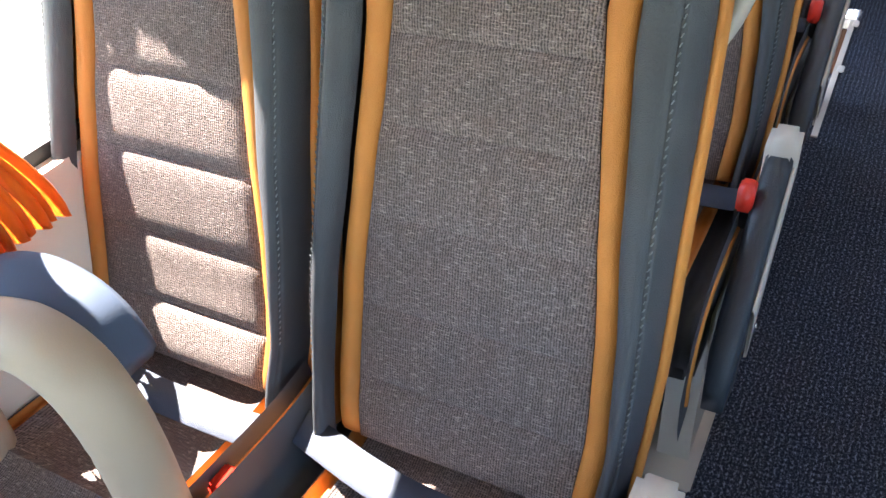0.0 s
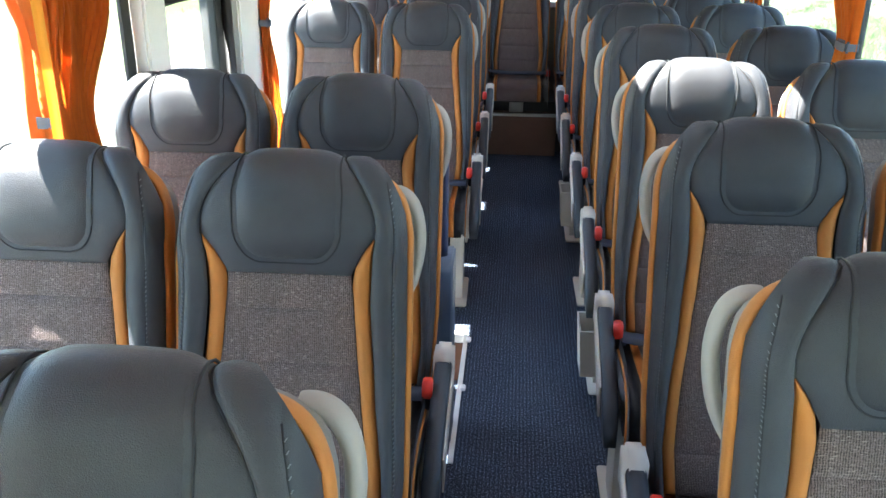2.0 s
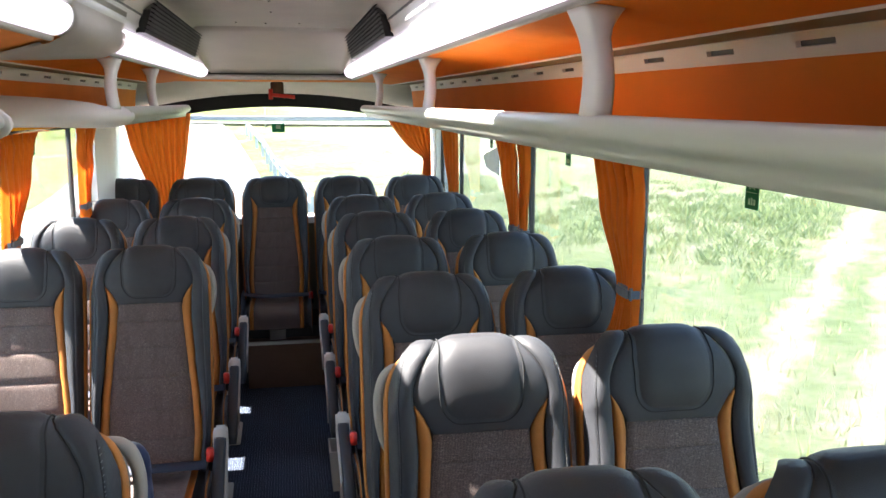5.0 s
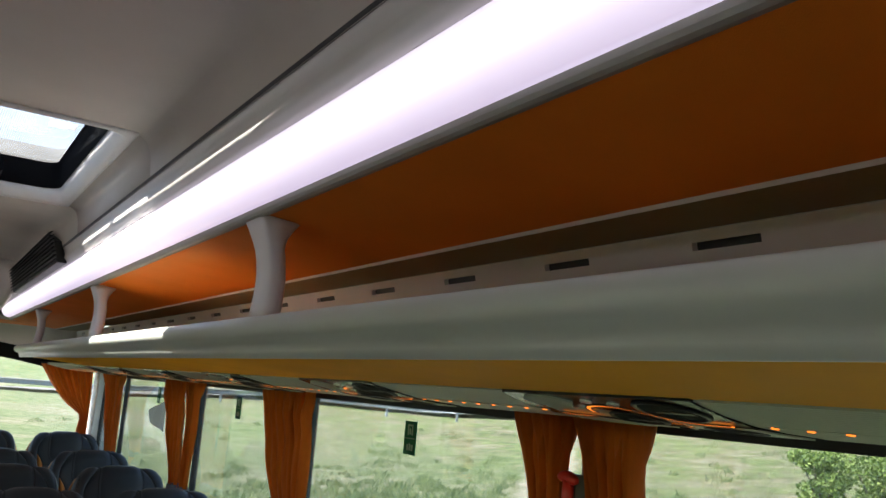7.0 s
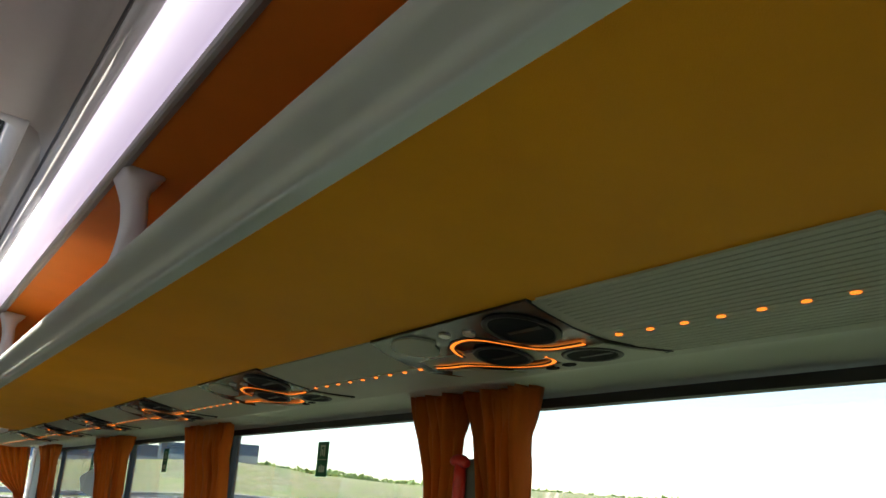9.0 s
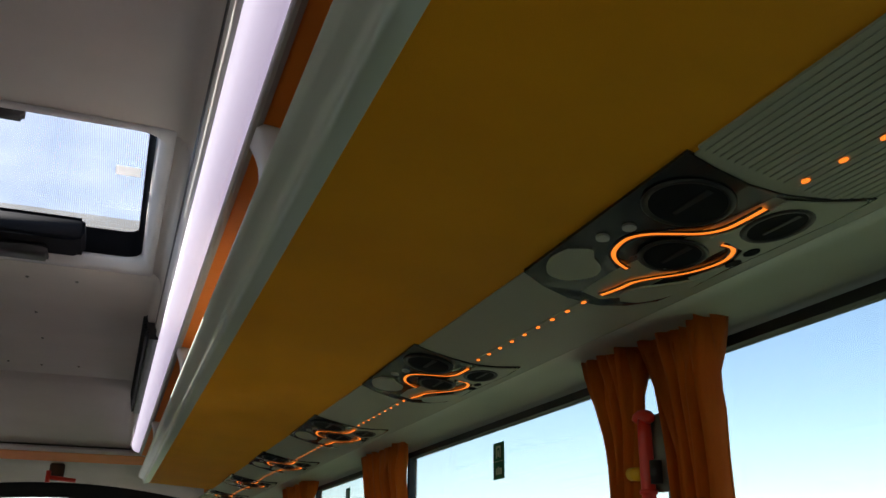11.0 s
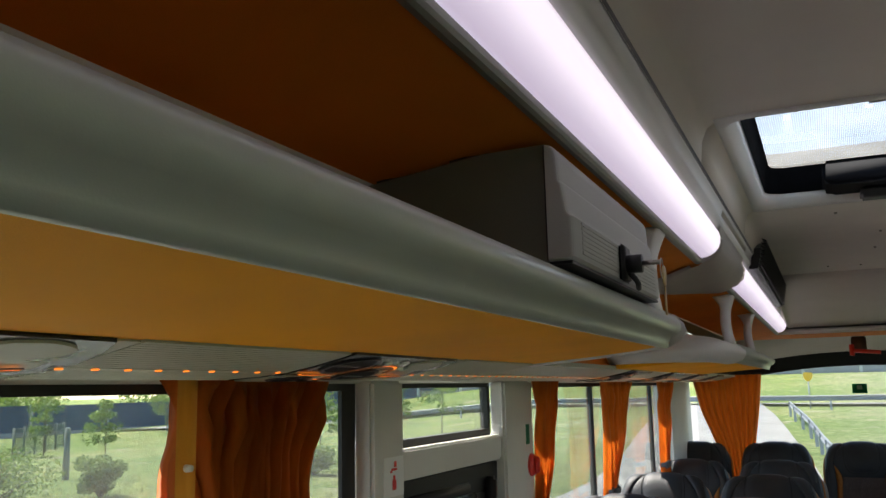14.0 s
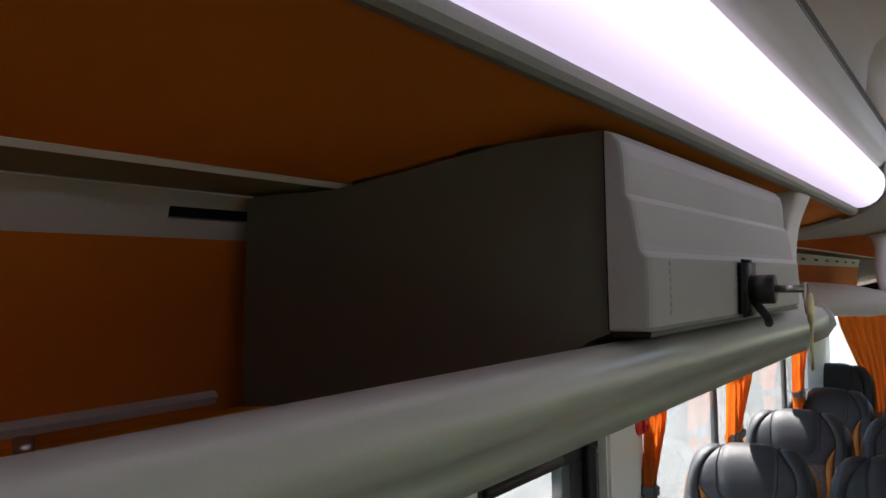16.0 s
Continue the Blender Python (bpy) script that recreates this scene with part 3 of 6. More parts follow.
part("drive_cover", bbox(xb - 0.004, xb + 0.02, 2.36, 2.70, 1.405, 1.43, bevel=0.004), M_BLACK, door)
for z0, z1 in ((-0.5, 0.25), (0.33, 1.395)):
    g = part("pane", bbox(U(-1, HALF + 0.02) - 0.003, U(-1, HALF + 0.02) + 0.003, 2.31, 2.79, z0, z1), M_GLASS, door, smooth=False)
    g.visible_shadow = False

# rear wall with its wide arched window
def rear_top(x):
    return 1.775 - 0.13 * ((x - XC) / 1.0) ** 2


rw = thing("window_%d" % (wi + 1), "wide arched rear window with a dark upper band", "window", kind="structure")
N = 24
xs = [XC - 1.02 + 2.04 * i / N for i in range(N + 1)]
bm = bmesh.new()
grid(bm, [[(x, Y1, 1.02) for x in xs], [(x, Y1, rear_top(x)) for x in xs]])
bmesh.ops.solidify(bm, geom=bm.faces[:], thickness=0.006)
g = part("pane", bm, M_GLASS, rw, smooth=False)
g.visible_shadow = False
bm = bmesh.new()
grid(bm, [[(x, Y1 - 0.012, rear_top(x) - 0.005) for x in xs], [(x, Y1 - 0.03, rear_top(x) + 0.09) for x in xs]])
bmesh.ops.solidify(bm, geom=bm.faces[:], thickness=0.01)
part("dark_band", bm, M_RUBBER, rw, "black shaded band over the rear glass", smooth=False)
bm = bmesh.new()
grid(bm, [[(x, Y1 - 0.035, rear_top(x) + 0.085) for x in xs], [(x, Y1 - 0.10, rear_top(x) + 0.125) for x in xs], [(x, Y1 - 0.55, rear_top(x) * 0.15 + 0.85 * 1.775 + 0.16) for x in xs], [(x, 5.5, 1.935 - 0.02 * ((x - XC) / 1.0) ** 2) for x in xs]])
bmesh.ops.solidify(bm, geom=bm.faces[:], thickness=0.012)
tagged(part("rear_cap", bm, M_CEIL), "warm grey moulded lining over the rear window", "lining", kind="structure")
wall_piece("wall_rear_lower", 1, Y1, Y1 + 0.07, -0.04, 1.02, M_DULL, "grey rear wall under the window", u0=-1.14, u1=1.14)
bm = bmesh.new()
grid(bm, [[(x, Y1 + 0.012, rear_top(x) - 0.002) for x in xs], [(x, Y1 + 0.012, 2.26) for x in xs]])
bmesh.ops.solidify(bm, geom=bm.faces[:], thickness=0.05)
tagged(part("wall_rear_upper", bm, M_DULL, smooth=False), "grey wall over the rear window", "wall", kind="structure")
tagged(part("rear_shelf", bbox(U(-1, 1.07), U(1, 1.07), 6.44, Y1, 0.98, 1.02, bevel=0.008), M_TRIM, smooth=False), "pale shelf under the rear window", "shelf", kind="structure")
hm = thing("emergency_hammer", "red emergency hammer over the rear window", "hammer", pose(XC, 6.12, 1.868))
part("bracket", bbox(-0.05, 0.03, -0.015, 0.03, -0.035, 0.06, bevel=0.006), M_BROWN, hm)
part("handle", tube(bmesh.new(), [(-0.06, -0.02, -0.02), (0.1, -0.02, -0.035)], 0.012), M_RED, hm)
part("head", tube(bmesh.new(), [(-0.05, -0.02, -0.05), (-0.05, -0.02, 0.015)], 0.014), M_RED, hm)

# ---- ceiling, hatch, lamps, racks ----
CE = 4.5    # where the flat ceiling begins to fall
HX0, HX1, HY0, HY1 = -0.295, 0.352, 2.10, 2.957
bm = bmesh.new()
prof = [(0.0, 2.13), (0.16, 2.13), (0.30, 2.129), (0.332, 2.1265), (0.346, 2.117), (0.355, 2.095), (0.36, 2.048)]
full = [(-u, z) for u, z in reversed(prof)][:-1] + prof


def ceil_rows(y0, y1, n):
    rows = []
    for i in range(n + 1):
        y = y0 + (y1 - y0) * i / n
        rows.append([(XC + u, y, z) for u, z in full])
    return rows


grid(bm, ceil_rows(Y0, HY0, 2))
grid(bm, ceil_rows(HY1, CE, 2))
for side in (-1, 1):
    hx = HX0 if side < 0 else HX1
    col = [(hx, 2.128)] + [(U(side, u), z) for u, z in prof[3:]]
    grid(bm, [[(x, y, z) for x, z in col] for y in (HY0, HY1)])
rows = []
for i in range(9):
    s = i / 8
    e = max(0.0, (s - 0.04) / 0.96) if s > 0.1 else s * s * 4
    rows.append([(XC + u, CE + 1.0 * s, z - (z - 1.955) * e * 0.97 if z > 1.96 else z) for u, z in full])
grid(bm, rows)
ceiling = tagged(part("ceiling", bm, M_CEIL), "warm grey moulded coach ceiling", "ceiling", kind="structure")
sol = ceiling.modifiers.new("thickness", "SOLIDIFY")
sol.thickness, sol.offset = 0.012, 1
for yy in (1.69,):
    tagged(part("ceiling_button", tube(bmesh.new(), [(XC, yy, 2.131), (XC, yy, 2.124)], [0.012, 0.009], 18), M_TRIM), "small round grey cap on the ceiling", "cap")
for i, (xx, yy) in enumerate(((-0.1, 3.12), (0.03, 3.12), (0.16, 3.12), (0.03, 3.5), (0.03, 3.85), (-0.12, 4.3), (0.0, 4.32), (0.14, 4.3))):
    tagged(part("ceiling_screw", tube(bmesh.new(), [(xx, yy, 2.131), (xx, yy, 2.126)], [0.005, 0.004], 10), M_DULL), "small screw cap on the ceiling", "screw", group="ceiling screws")
# rear lip with an orange lining strip under the ceiling's end
tagged(part("ceiling_lip", bbox(U(-1, 0.62), U(1, 0.62), 5.495, 5.53, 1.925, 1.952, bevel=0.006), M_CEIL), "warm grey lip at the end of the ceiling", "trim", kind="structure")
tagged(part("lip_lining", bbox(U(-1, 0.62), U(1, 0.62), 5.532, 5.96, 1.9235, 1.9285), M_ORANGE, smooth=False), "orange lining strip below the ceiling lip", "trim", kind="structure")

hatch = thing("roof_hatch", "square glazed roof hatch with pale rounded trim", "roof hatch", kind="structure")
def ring(x0, x1, y0, y1, r, z, n=6):
    out = []
    for cx, cy, a0 in ((x1 - r, y1 - r, 0), (x0 + r, y1 - r, 90), (x0 + r, y0 + r, 180), (x1 - r, y0 + r, 270)):
        for k in range(n + 1):
            a = radians(a0 + 90 * k / n)
            out.append((cx + r * math.cos(a), cy + r * math.sin(a), z))
    return out


bm = bmesh.new()
lip = [ring(HX0 - 0.012, HX1 + 0.006, HY0 - 0.02, HY1 + 0.02, 0.004, 2.1264), ring(HX0 - 0.003, HX1 + 0.001, HY0 - 0.003, HY1 + 0.003, 0.062, 2.1258), ring(HX0 + 0.003, HX1 - 0.003, HY0 + 0.003, HY1 - 0.003, 0.06, 2.1268),
       ring(HX0 + 0.010, HX1 - 0.010, HY0 + 0.008, HY1 - 0.010, 0.057, 2.1305), ring(HX0 + 0.022, HX1 - 0.022, HY0 + 0.014, HY1 - 0.022, 0.053, 2.146), ring(HX0 + 0.029, HX1 - 0.029, HY0 + 0.018, HY1 - 0.028, 0.05, 2.162),
       ring(HX0 - 0.012, HX1 + 0.006, HY0 - 0.02, HY1 + 0.02, 0.004, 2.164)]
grid(bm, lip + lip[:1], close=True)
bmesh.ops.remove_doubles(bm, verts=bm.verts, dist=1e-6)
part("trim_ring", bm, M_TRIM, hatch, "warm grey rounded trim")
bm = bmesh.new()
grid(bm, [ring(HX0 + 0.029, HX1 - 0.029, HY0 + 0.018, HY1 - 0.028, 0.05, 2.158), ring(HX0 + 0.033, HX1 - 0.033, HY0 + 0.022, HY1 - 0.032, 0.05, 2.215),
          ring(HX0 + 0.045, HX1 - 0.045, HY0 + 0.03, HY1 - 0.05, 0.04, 2.222)], close=True)
bmesh.ops.solidify(bm, geom=bm.faces[:], thickness=0.006)
part("black_frame", bm, M_MATTE, hatch)
g = part("pane", bbox(HX0 + 0.03, HX1 - 0.03, HY0 + 0.03, HY1 - 0.03, 2.226, 2.232), M_HATCHGLASS, hatch, "dotted tinted glass", smooth=False)
g.visible_shadow = False
bm = bmesh.new()
prism(bm, lambda y: [(-0.13, y, 2.15), (-0.11, y, 2.138), (0.165, y, 2.138), (0.182, y, 2.15), (0.178, y, 2.2), (-0.126, y, 2.2)], [2.79, 2.80, 2.90, 2.925])
bmesh.ops.bevel(bm, geom=bm.edges[:], offset=0.009, segments=3, affect="EDGES")
part("latch_box", bm, M_MATTE, hatch)
part("latch_handle", bbox(-0.045, 0.095, 2.84, 2.935, 2.118, 2.139, bevel=0.006), M_BLACK, hatch)
part("front_catch", bbox(-0.055, 0.085, 2.168, 2.205, 2.152, 2.20, bevel=0.006), M_BLACK, hatch)
part("sticker", bbox(0.243, 0.298, 2.488, 2.538, 2.2245, 2.2256), M_STICKER, hatch, "small white sticker", smooth=False)
part("knob", tube(bmesh.new(), [(-0.17, 2.185, 2.21), (-0.17, 2.195, 2.155)], 0.008), M_BLACK, hatch)
# shaft of the hatch through the roof
bm = bmesh.new()
grid(bm, [ring(HX0 + 0.018, HX1 - 0.018, HY0 + 0.018, HY1 - 0.018, 0.05, 2.215), ring(HX0 + 0.018, HX1 - 0.018, HY0 + 0.018, HY1 - 0.018, 0.05, 2.27)], close=True)
bmesh.ops.solidify(bm, geom=bm.faces[:], thickness=0.01)
part("outer_kerb", bm, M_MATTE, hatch)

# cove with groove lines beside the ceiling, and the long lamps
COVE = [(0.361, 2.0475), (0.362, 2.045), (0.364, 2.043), (0.366, 2.024), (0.364, 2.016), (0.368, 2.010), (0.372, 2.005), (0.3775, 1.9975)]
LAMP = [(0.3775, 1.996), (0.3715, 1.987), (0.3695, 1.976), (0.3705, 1.964), (0.375, 1.953), (0.383, 1.944), (0.393, 1.938), (0.403, 1.935), (0.4125, 1.9345)]
EDGE = [(0.411, 1.9375), (0.413, 1.929), (0.4155, 1.9255), (0.420, 1.924), (0.427, 1.9255)]
for side, nm in ((1, "right"), (-1, "left")):
    spans = [(Y0, 5.46)] if side > 0 else [(Y0, 2.45), (2.97, 5.46)]
    strip("cove_seam_" + nm, [(0.3575, 2.0535), (0.3605, 2.0475)], [Y0, 5.46], M_BLACK, "dark seam between ceiling and cove", side, 0.002)
    strip("cove_" + nm, COVE, [Y0, 5.46], M_TRIM, "grooved pale cove beside the ceiling", side)
    for a, b in spans:
        lamp = thing("ceiling_lamp", "long glowing white tube lamp along the luggage rack", "lamp", group="long lamps")
        strip("diffuser", LAMP, [a, b - 0.02], M_LAMP, "glowing white diffuser", side, 0.01, parent=lamp)
        strip("edge_strip", EDGE, [a, b], M_EDGE, "dull grey lower edge", side, 0.008, parent=lamp)
        bm = bmesh.new()
        endp = [(U(side, u), z) for u, z in LAMP] + [(U(side, 0.42), 1.951), (U(side, 0.39), 1.994)]
        along_y(bm, endp, [b - 0.02, b - 0.004])
        part("end_cap", bm, M_TRIM, lamp, smooth=False)
    # rack lining: ceiling of the rack, lip, dull band, slotted strip, back and floor
    ends = [Y0, 5.5]
    strip("rack_lining_" + nm, [(0.424, 1.928), (0.53, 1.916), (0.640, 1.9015)], ends, M_ORANGE, "orange lining over the luggage rack", side)
    strip("rack_lip_" + nm, [(0.639, 1.901), (0.6425, 1.8975), (0.647, 1.8995)], ends, M_TRIM, "thin pale lip at the rack lining", side, 0.003)
    strip("rack_band_" + nm, [(0.648, 1.8995), (0.685, 1.900), (0.749, 1.9015)], ends, M_BAND, "dull olive band along the rack back", side)
    strip("rack_back_" + nm, [(0.7585, 1.865), (0.766, 1.80), (0.773, 1.722)], ends, M_ORANGE, "orange back lining of the luggage rack", side)
    slot_y = [1.376 + 0.26 * k for k in range(-11, 16)]
    ss = thing("slotted_strip", "pale strip with dark slots along the rack back", "trim", kind="structure")
    # the strip is built in lengths between real slots
    bm = bmesh.new()
    def sp(t, off=0.0):
        return U(side, 0.749 + 0.0095 * t + off * 0.97), 1.900 - 0.035 * t + off * 0.25

    def slab(y0, y1, ta, tb, o0=0.0, o1=0.008):
        q = [sp(ta, o0), sp(tb, o0), sp(tb, o1), sp(ta, o1)]
        along_y(bm, q, [y0, y1])
    slab(Y0, 5.5, 0.0, 0.33)
    part("upper_edge", bm, M_TRIM, ss, smooth=False)
    bm = bmesh.new()
    slab(Y0, 5.5, 0.58, 1.0)
    part("lower_edge", bm, M_TRIM, ss, smooth=False)
    prev = Y0
    for y in slot_y + [5.545]:
        if y - 0.045 > prev:
            bm = bmesh.new()
            slab(prev, y - 0.045, 0.33, 0.58)
            part("bridge", bm, M_TRIM, ss, smooth=False)
        prev = y + 0.045
    bm = bmesh.new()
    slab(Y0, 5.5, 0.2, 0.8, 0.0083, 0.012)
    part("slot_backing", bm, M_BLACK, ss, smooth=False)

RAILP = [(0.472, 1.758), (0.463, 1.770), (0.447, 1.7815), (0.431, 1.7885), (0.418, 1.785), (0.4105, 1.774), (0.411, 1.763), (0.419, 1.756), (0.4305, 1.751), (0.4345, 1.742), (0.4365, 1.7325), (0.444, 1.7325), (0.464, 1.739), (0.475, 1.743)]


def rack_tray(name, side, y0, y1):
    tray = thing(name, "luggage rack tray with orange floor and ochre underside", "luggage rack", group="luggage racks")
    strip("tray_floor", [(0.787, 1.7245), (0.62, 1.737), (0.465, 1.754)], [y0, y1], M_ORANGE, "orange tray floor", side, 0.006, parent=tray)
    strip("underside", [(0.460, 1.7395), (0.6, 1.730), (0.7505, 1.719)], [y0, y1], M_OCHRE, "ochre underside", side, 0.012, parent=tray)
    bm = bmesh.new()
    ys = [y0, y1 - 0.03, y1 - 0.012, y1]
    prism(bm, lambda y: [(U(side, 0.44 + (u - 0.44) * (1 if y < y1 - 0.02 else 0.86 if y < y1 - 0.005 else 0.5)), y, 1.765 + (z - 1.765) * (1 if y < y1 - 0.02 else 0.86 if y < y1 - 0.005 else 0.5)) for u, z in RAILP], ys)
    part("rail", bm, M_RAIL, tray, "rounded silver-grey front rail")
    return tray


tr = rack_tray("luggage_rack", 1, Y0, 4.92)
# left front tray with a rounded rear corner
tl = rack_tray("luggage_rack", -1, Y0, 2.115)


def cap_corner(tray, side, y_end, u0, u1):
    """The tray's rounded rear corner: ochre quarter and a pale rim round it."""
    bm = bmesh.new()
    n = 14
    a, b = (u1 - u0), 0.20
    arc = [(u1 - a * math.cos(radians(90 * k / n)), y_end + b * math.sin(radians(90 * k / n))) for k in range(n + 1)]
    top = [bm.verts.new((U(side, u), y, 1.755)) for u, y in arc] + [bm.verts.new((U(side, u1), y_end, 1.755))]
    bot = [bm.verts.new((U(side, u), y, 1.7395 - (u - 0.462) * 0.071)) for u, y in arc] + [bm.verts.new((U(side, u1), y_end, 1.7185))]
    bm.faces.new(top)
    bm.faces.new(bot[::-1])
    for i in range(len(top)):
        j = (i + 1) % len(top)
        bm.faces.new((top[i], top[j], bot[j], bot[i]))
    part("corner", bm, M_OCHRE, tray, "ochre rounded corner", smooth=False)
    bm = bmesh.new()
    rows = []
    for k in range(n + 1):
        t = radians(90 * k / n)
        c = Vector((u1 - a * math.cos(t), y_end + b * math.sin(t)))
        nrm = Vector((-math.cos(t) / a, math.sin(t) / b)).normalized()
        h = 1 - 0.45 * k / n
        sec = [(-0.012, 0.037), (0.012, 0.036), (0.026, 0.018), (0.03, 0.0), (0.02, -0.022), (0.0, -0.037), (-0.014, -0.034)]
        zb = 1.7395 - (c.x - 0.462) * 0.071 - 0.0045
        rows.append([(U(side, c.x + nrm.x * p), c.y + nrm.y * p, 1.762 + q * h * 0.8 if q >= 0 else zb + (q + 0.037) / 0.037 * (1.762 - zb)) for p, q in sec])
    vs = grid(bm, rows, close=True)
    bm.faces.new(vs[0][::-1])
    bm.faces.new(vs[-1])
    part("corner_rim", bm, M_TRIM, tray, "pale rounded end rim")


cap_corner(tl, -1, 2.10, 0.435, 0.76)
# left rear tray begins with a slanted front
t2 = thing("luggage_rack", "shorter luggage rack tray with a slanted pale front", "luggage rack", group="luggage racks")
bm = bmesh.new()
outl = [(0.75, 3.06), (0.50, 3.06), (0.475, 3.075), (0.462, 3.11), (0.462, 4.9), (0.74, 4.9)]
lo = [bm.verts.new((U(-1, u), y, 1.7395 - (u - 0.462) * 0.071)) for u, y in outl]
hi = [bm.verts.new((U(-1, u), y, 1.752)) for u, y in outl]
bm.faces.new(lo)
bm.faces.new(hi[::-1])
for i in range(len(lo)):
    j = (i + 1) % len(lo)
    bm.faces.new((lo[i], hi[i], hi[j], lo[j]))
part("underside", bm, M_OCHRE, t2, "ochre underside", smooth=False)
bm = bmesh.new()
path = smooth_path([(U(-1, 0.765), 3.04, 1.766), (U(-1, 0.62), 3.045, 1.766), (U(-1, 0.505), 3.05, 1.765), (U(-1, 0.462), 3.075, 1.764), (U(-1, 0.443), 3.14, 1.762), (U(-1, 0.44), 3.30, 1.762)], 6)
rows = []
for i, p in enumerate(path):
    d = (path[min(i + 1, len(path) - 1)] - path[max(i - 1, 0)]).normalized()
    nrm = Vector((d.y, -d.x, 0))
    hgt = 0.027 + 0.03 * max(0.0, 1 - i / 20)
    sec = [(-0.03, hgt), (0.004, hgt), (0.022, hgt - 0.01), (0.034, 0.004), (0.033, -0.009), (0.020, -0.022), (0.0, -0.031), (-0.022, -0.034), (-0.032, -0.03)]
    rows.append([p + nrm * a + Vector((0, 0, b)) for a, b in sec])
vs = grid(bm, rows, close=True)
bm.faces.new(vs[0][::-1])
bm.faces.new(vs[-1])
part("front_rim", bm, M_TRIM, t2, "pale straight front rim")
bm = bmesh.new()
y1 = 4.92
prism(bm, lambda y: [(U(-1, 0.44 + (u - 0.44) * (1 if y < y1 - 0.02 else 0.86 if y < y1 - 0.005 else 0.5)), y, 1.765 + (z - 1.765) * (1 if y < y1 - 0.02 else 0.86 if y < y1 - 0.005 else 0.5)) for u, z in RAILP], [3.27, y1 - 0.03, y1 - 0.012, y1])
part("rail", bm, M_RAIL, t2, "rounded silver-grey front rail")

# bracket where the left lamp is interrupted
br = thing("lamp_bracket", "warm grey moulded bracket between two lamps", "bracket", kind="structure")
bm = bmesh.new()
rows = []
for k in range(15):
    y = 2.445 + 0.565 * k / 14
    uo = lerp_table([(2.445, 0.435), (2.52, 0.50), (2.62, 0.605), (2.68, 0.612), (2.82, 0.55), (2.94, 0.48), (3.01, 0.44)], y)
    um = (0.402 + uo) / 2
    rows.append([(U(-1, u), y, z) for u, z in ((0.362, 2.036), (0.370, 2.009), (0.374, 1.994), (0.368, 1.974), (0.374, 1.951), (0.391, 1.935), (0.407, 1.928), (um, 1.922 - (um - 0.41) * 0.12), (uo, 1.920 - (uo - 0.41) * 0.13), (uo + 0.004, 1.925 - (uo - 0.41) * 0.13))])
grid(bm, rows)
bmesh.ops.solidify(bm, geom=bm.faces[:], thickness=-0.008)
part("plate", bm, M_CEIL, br)

# posts between rail and lamp
def post(side, y):
    bm = bmesh.new()
    rows = []
    for k in range(11):
        s = k / 10
        z = 1.782 + (1.927 - 1.782) * s
        fl = max(0, (s - 0.72) / 0.28)
        cu = 0.436 + 0.012 * math.sin(s * 3.0) - 0.002
        hw = 0.028 + 0.004 * abs(2 * s - 1) + 0.006 * fl
        hd = 0.013 + 0.004 * fl
        yy = y + (s - 0.5) * 0.05
        back = 0.03 * fl ** 1.5
        sec = [(-hd, -hw * 0.8), (-hd * 0.6, -hw), (hd * 0.6 + back, -hw), (hd + back, -hw * 0.8), (hd + back, hw * 0.8), (hd * 0.6 + back, hw), (-hd * 0.6, hw), (-hd, hw * 0.8)]
        rows.append([(U(side, cu + p), yy + q, z) for p, q in sec])
    vs = grid(bm, rows, close=True)
    bm.faces.new(vs[0][::-1])
    bm.faces.new(vs[-1])
    return tagged(part("rack_post", bm, M_TRIM), "pale grey curved post between rack rail and lamp", "post", group="rack posts")


for y in (0.31, 1.635, 2.955, 4.29):
    post(1, y)
for y in (1.985, 3.17, 3.92):
    post(-1, y)

# louvred vents in the cove
def vent(side):
    v = thing("ceiling_vent", "black louvred air vent in the ceiling cove", "vent", group="cove vents")
    y0, y1 = 3.18, 4.66
    bm = bmesh.new()
    def su(z):
        return 0.352 - (z - 1.995) * 0.12
    pts = [(y0, 1.998), (y1 - 0.1, 1.998), (y1 + 0.06, 2.10), (y0 + 0.24, 2.108), (y0 + 0.08, 2.07)]
    a = [bm.verts.new((U(side, su(z) - 0.006), y, z)) for y, z in pts]
    b = [bm.verts.new((U(side, su(z) + 0.02), y, z)) for y, z in pts]
    bm.faces.new(a)
    bm.faces.new(b[::-1])
    for i in range(5):
        j = (i + 1) % 5
        bm.faces.new((a[i], b[i], b[j], a[j]))
    part("backing", bm, M_BLACK, v, smooth=False)
    for k in range(8):
        z = 2.004 + k * 0.0135
        ya = y0 + max(0, (z - 2.0)) * 1.4
        yb = y1 - 0.1 + (z - 2.0) * 1.45
        bm = bmesh.new()
        prism(bm, lambda y: [(U(side, su(z) - 0.016), y, z), (U(side, su(z) - 0.004), y, z + 0.006), (U(side, su(z) - 0.004), y, z + 0.009), (U(side, su(z) - 0.016), y, z + 0.003)], [ya, yb])
        part("slat", bm, M_RUBBER, v, smooth=False)


vent(1)
vent(-1)

# ---- service panels, lights and fascia over the windows ----
PZ = lambda u: 1.7170 - (u - 0.747) * 0.2 if u < 0.853 else 1.6958 - (u - 0.853) * 0.09
LOW = lambda h: h * 0.5 if h > 0 else h     # the fittings stand only a little proud
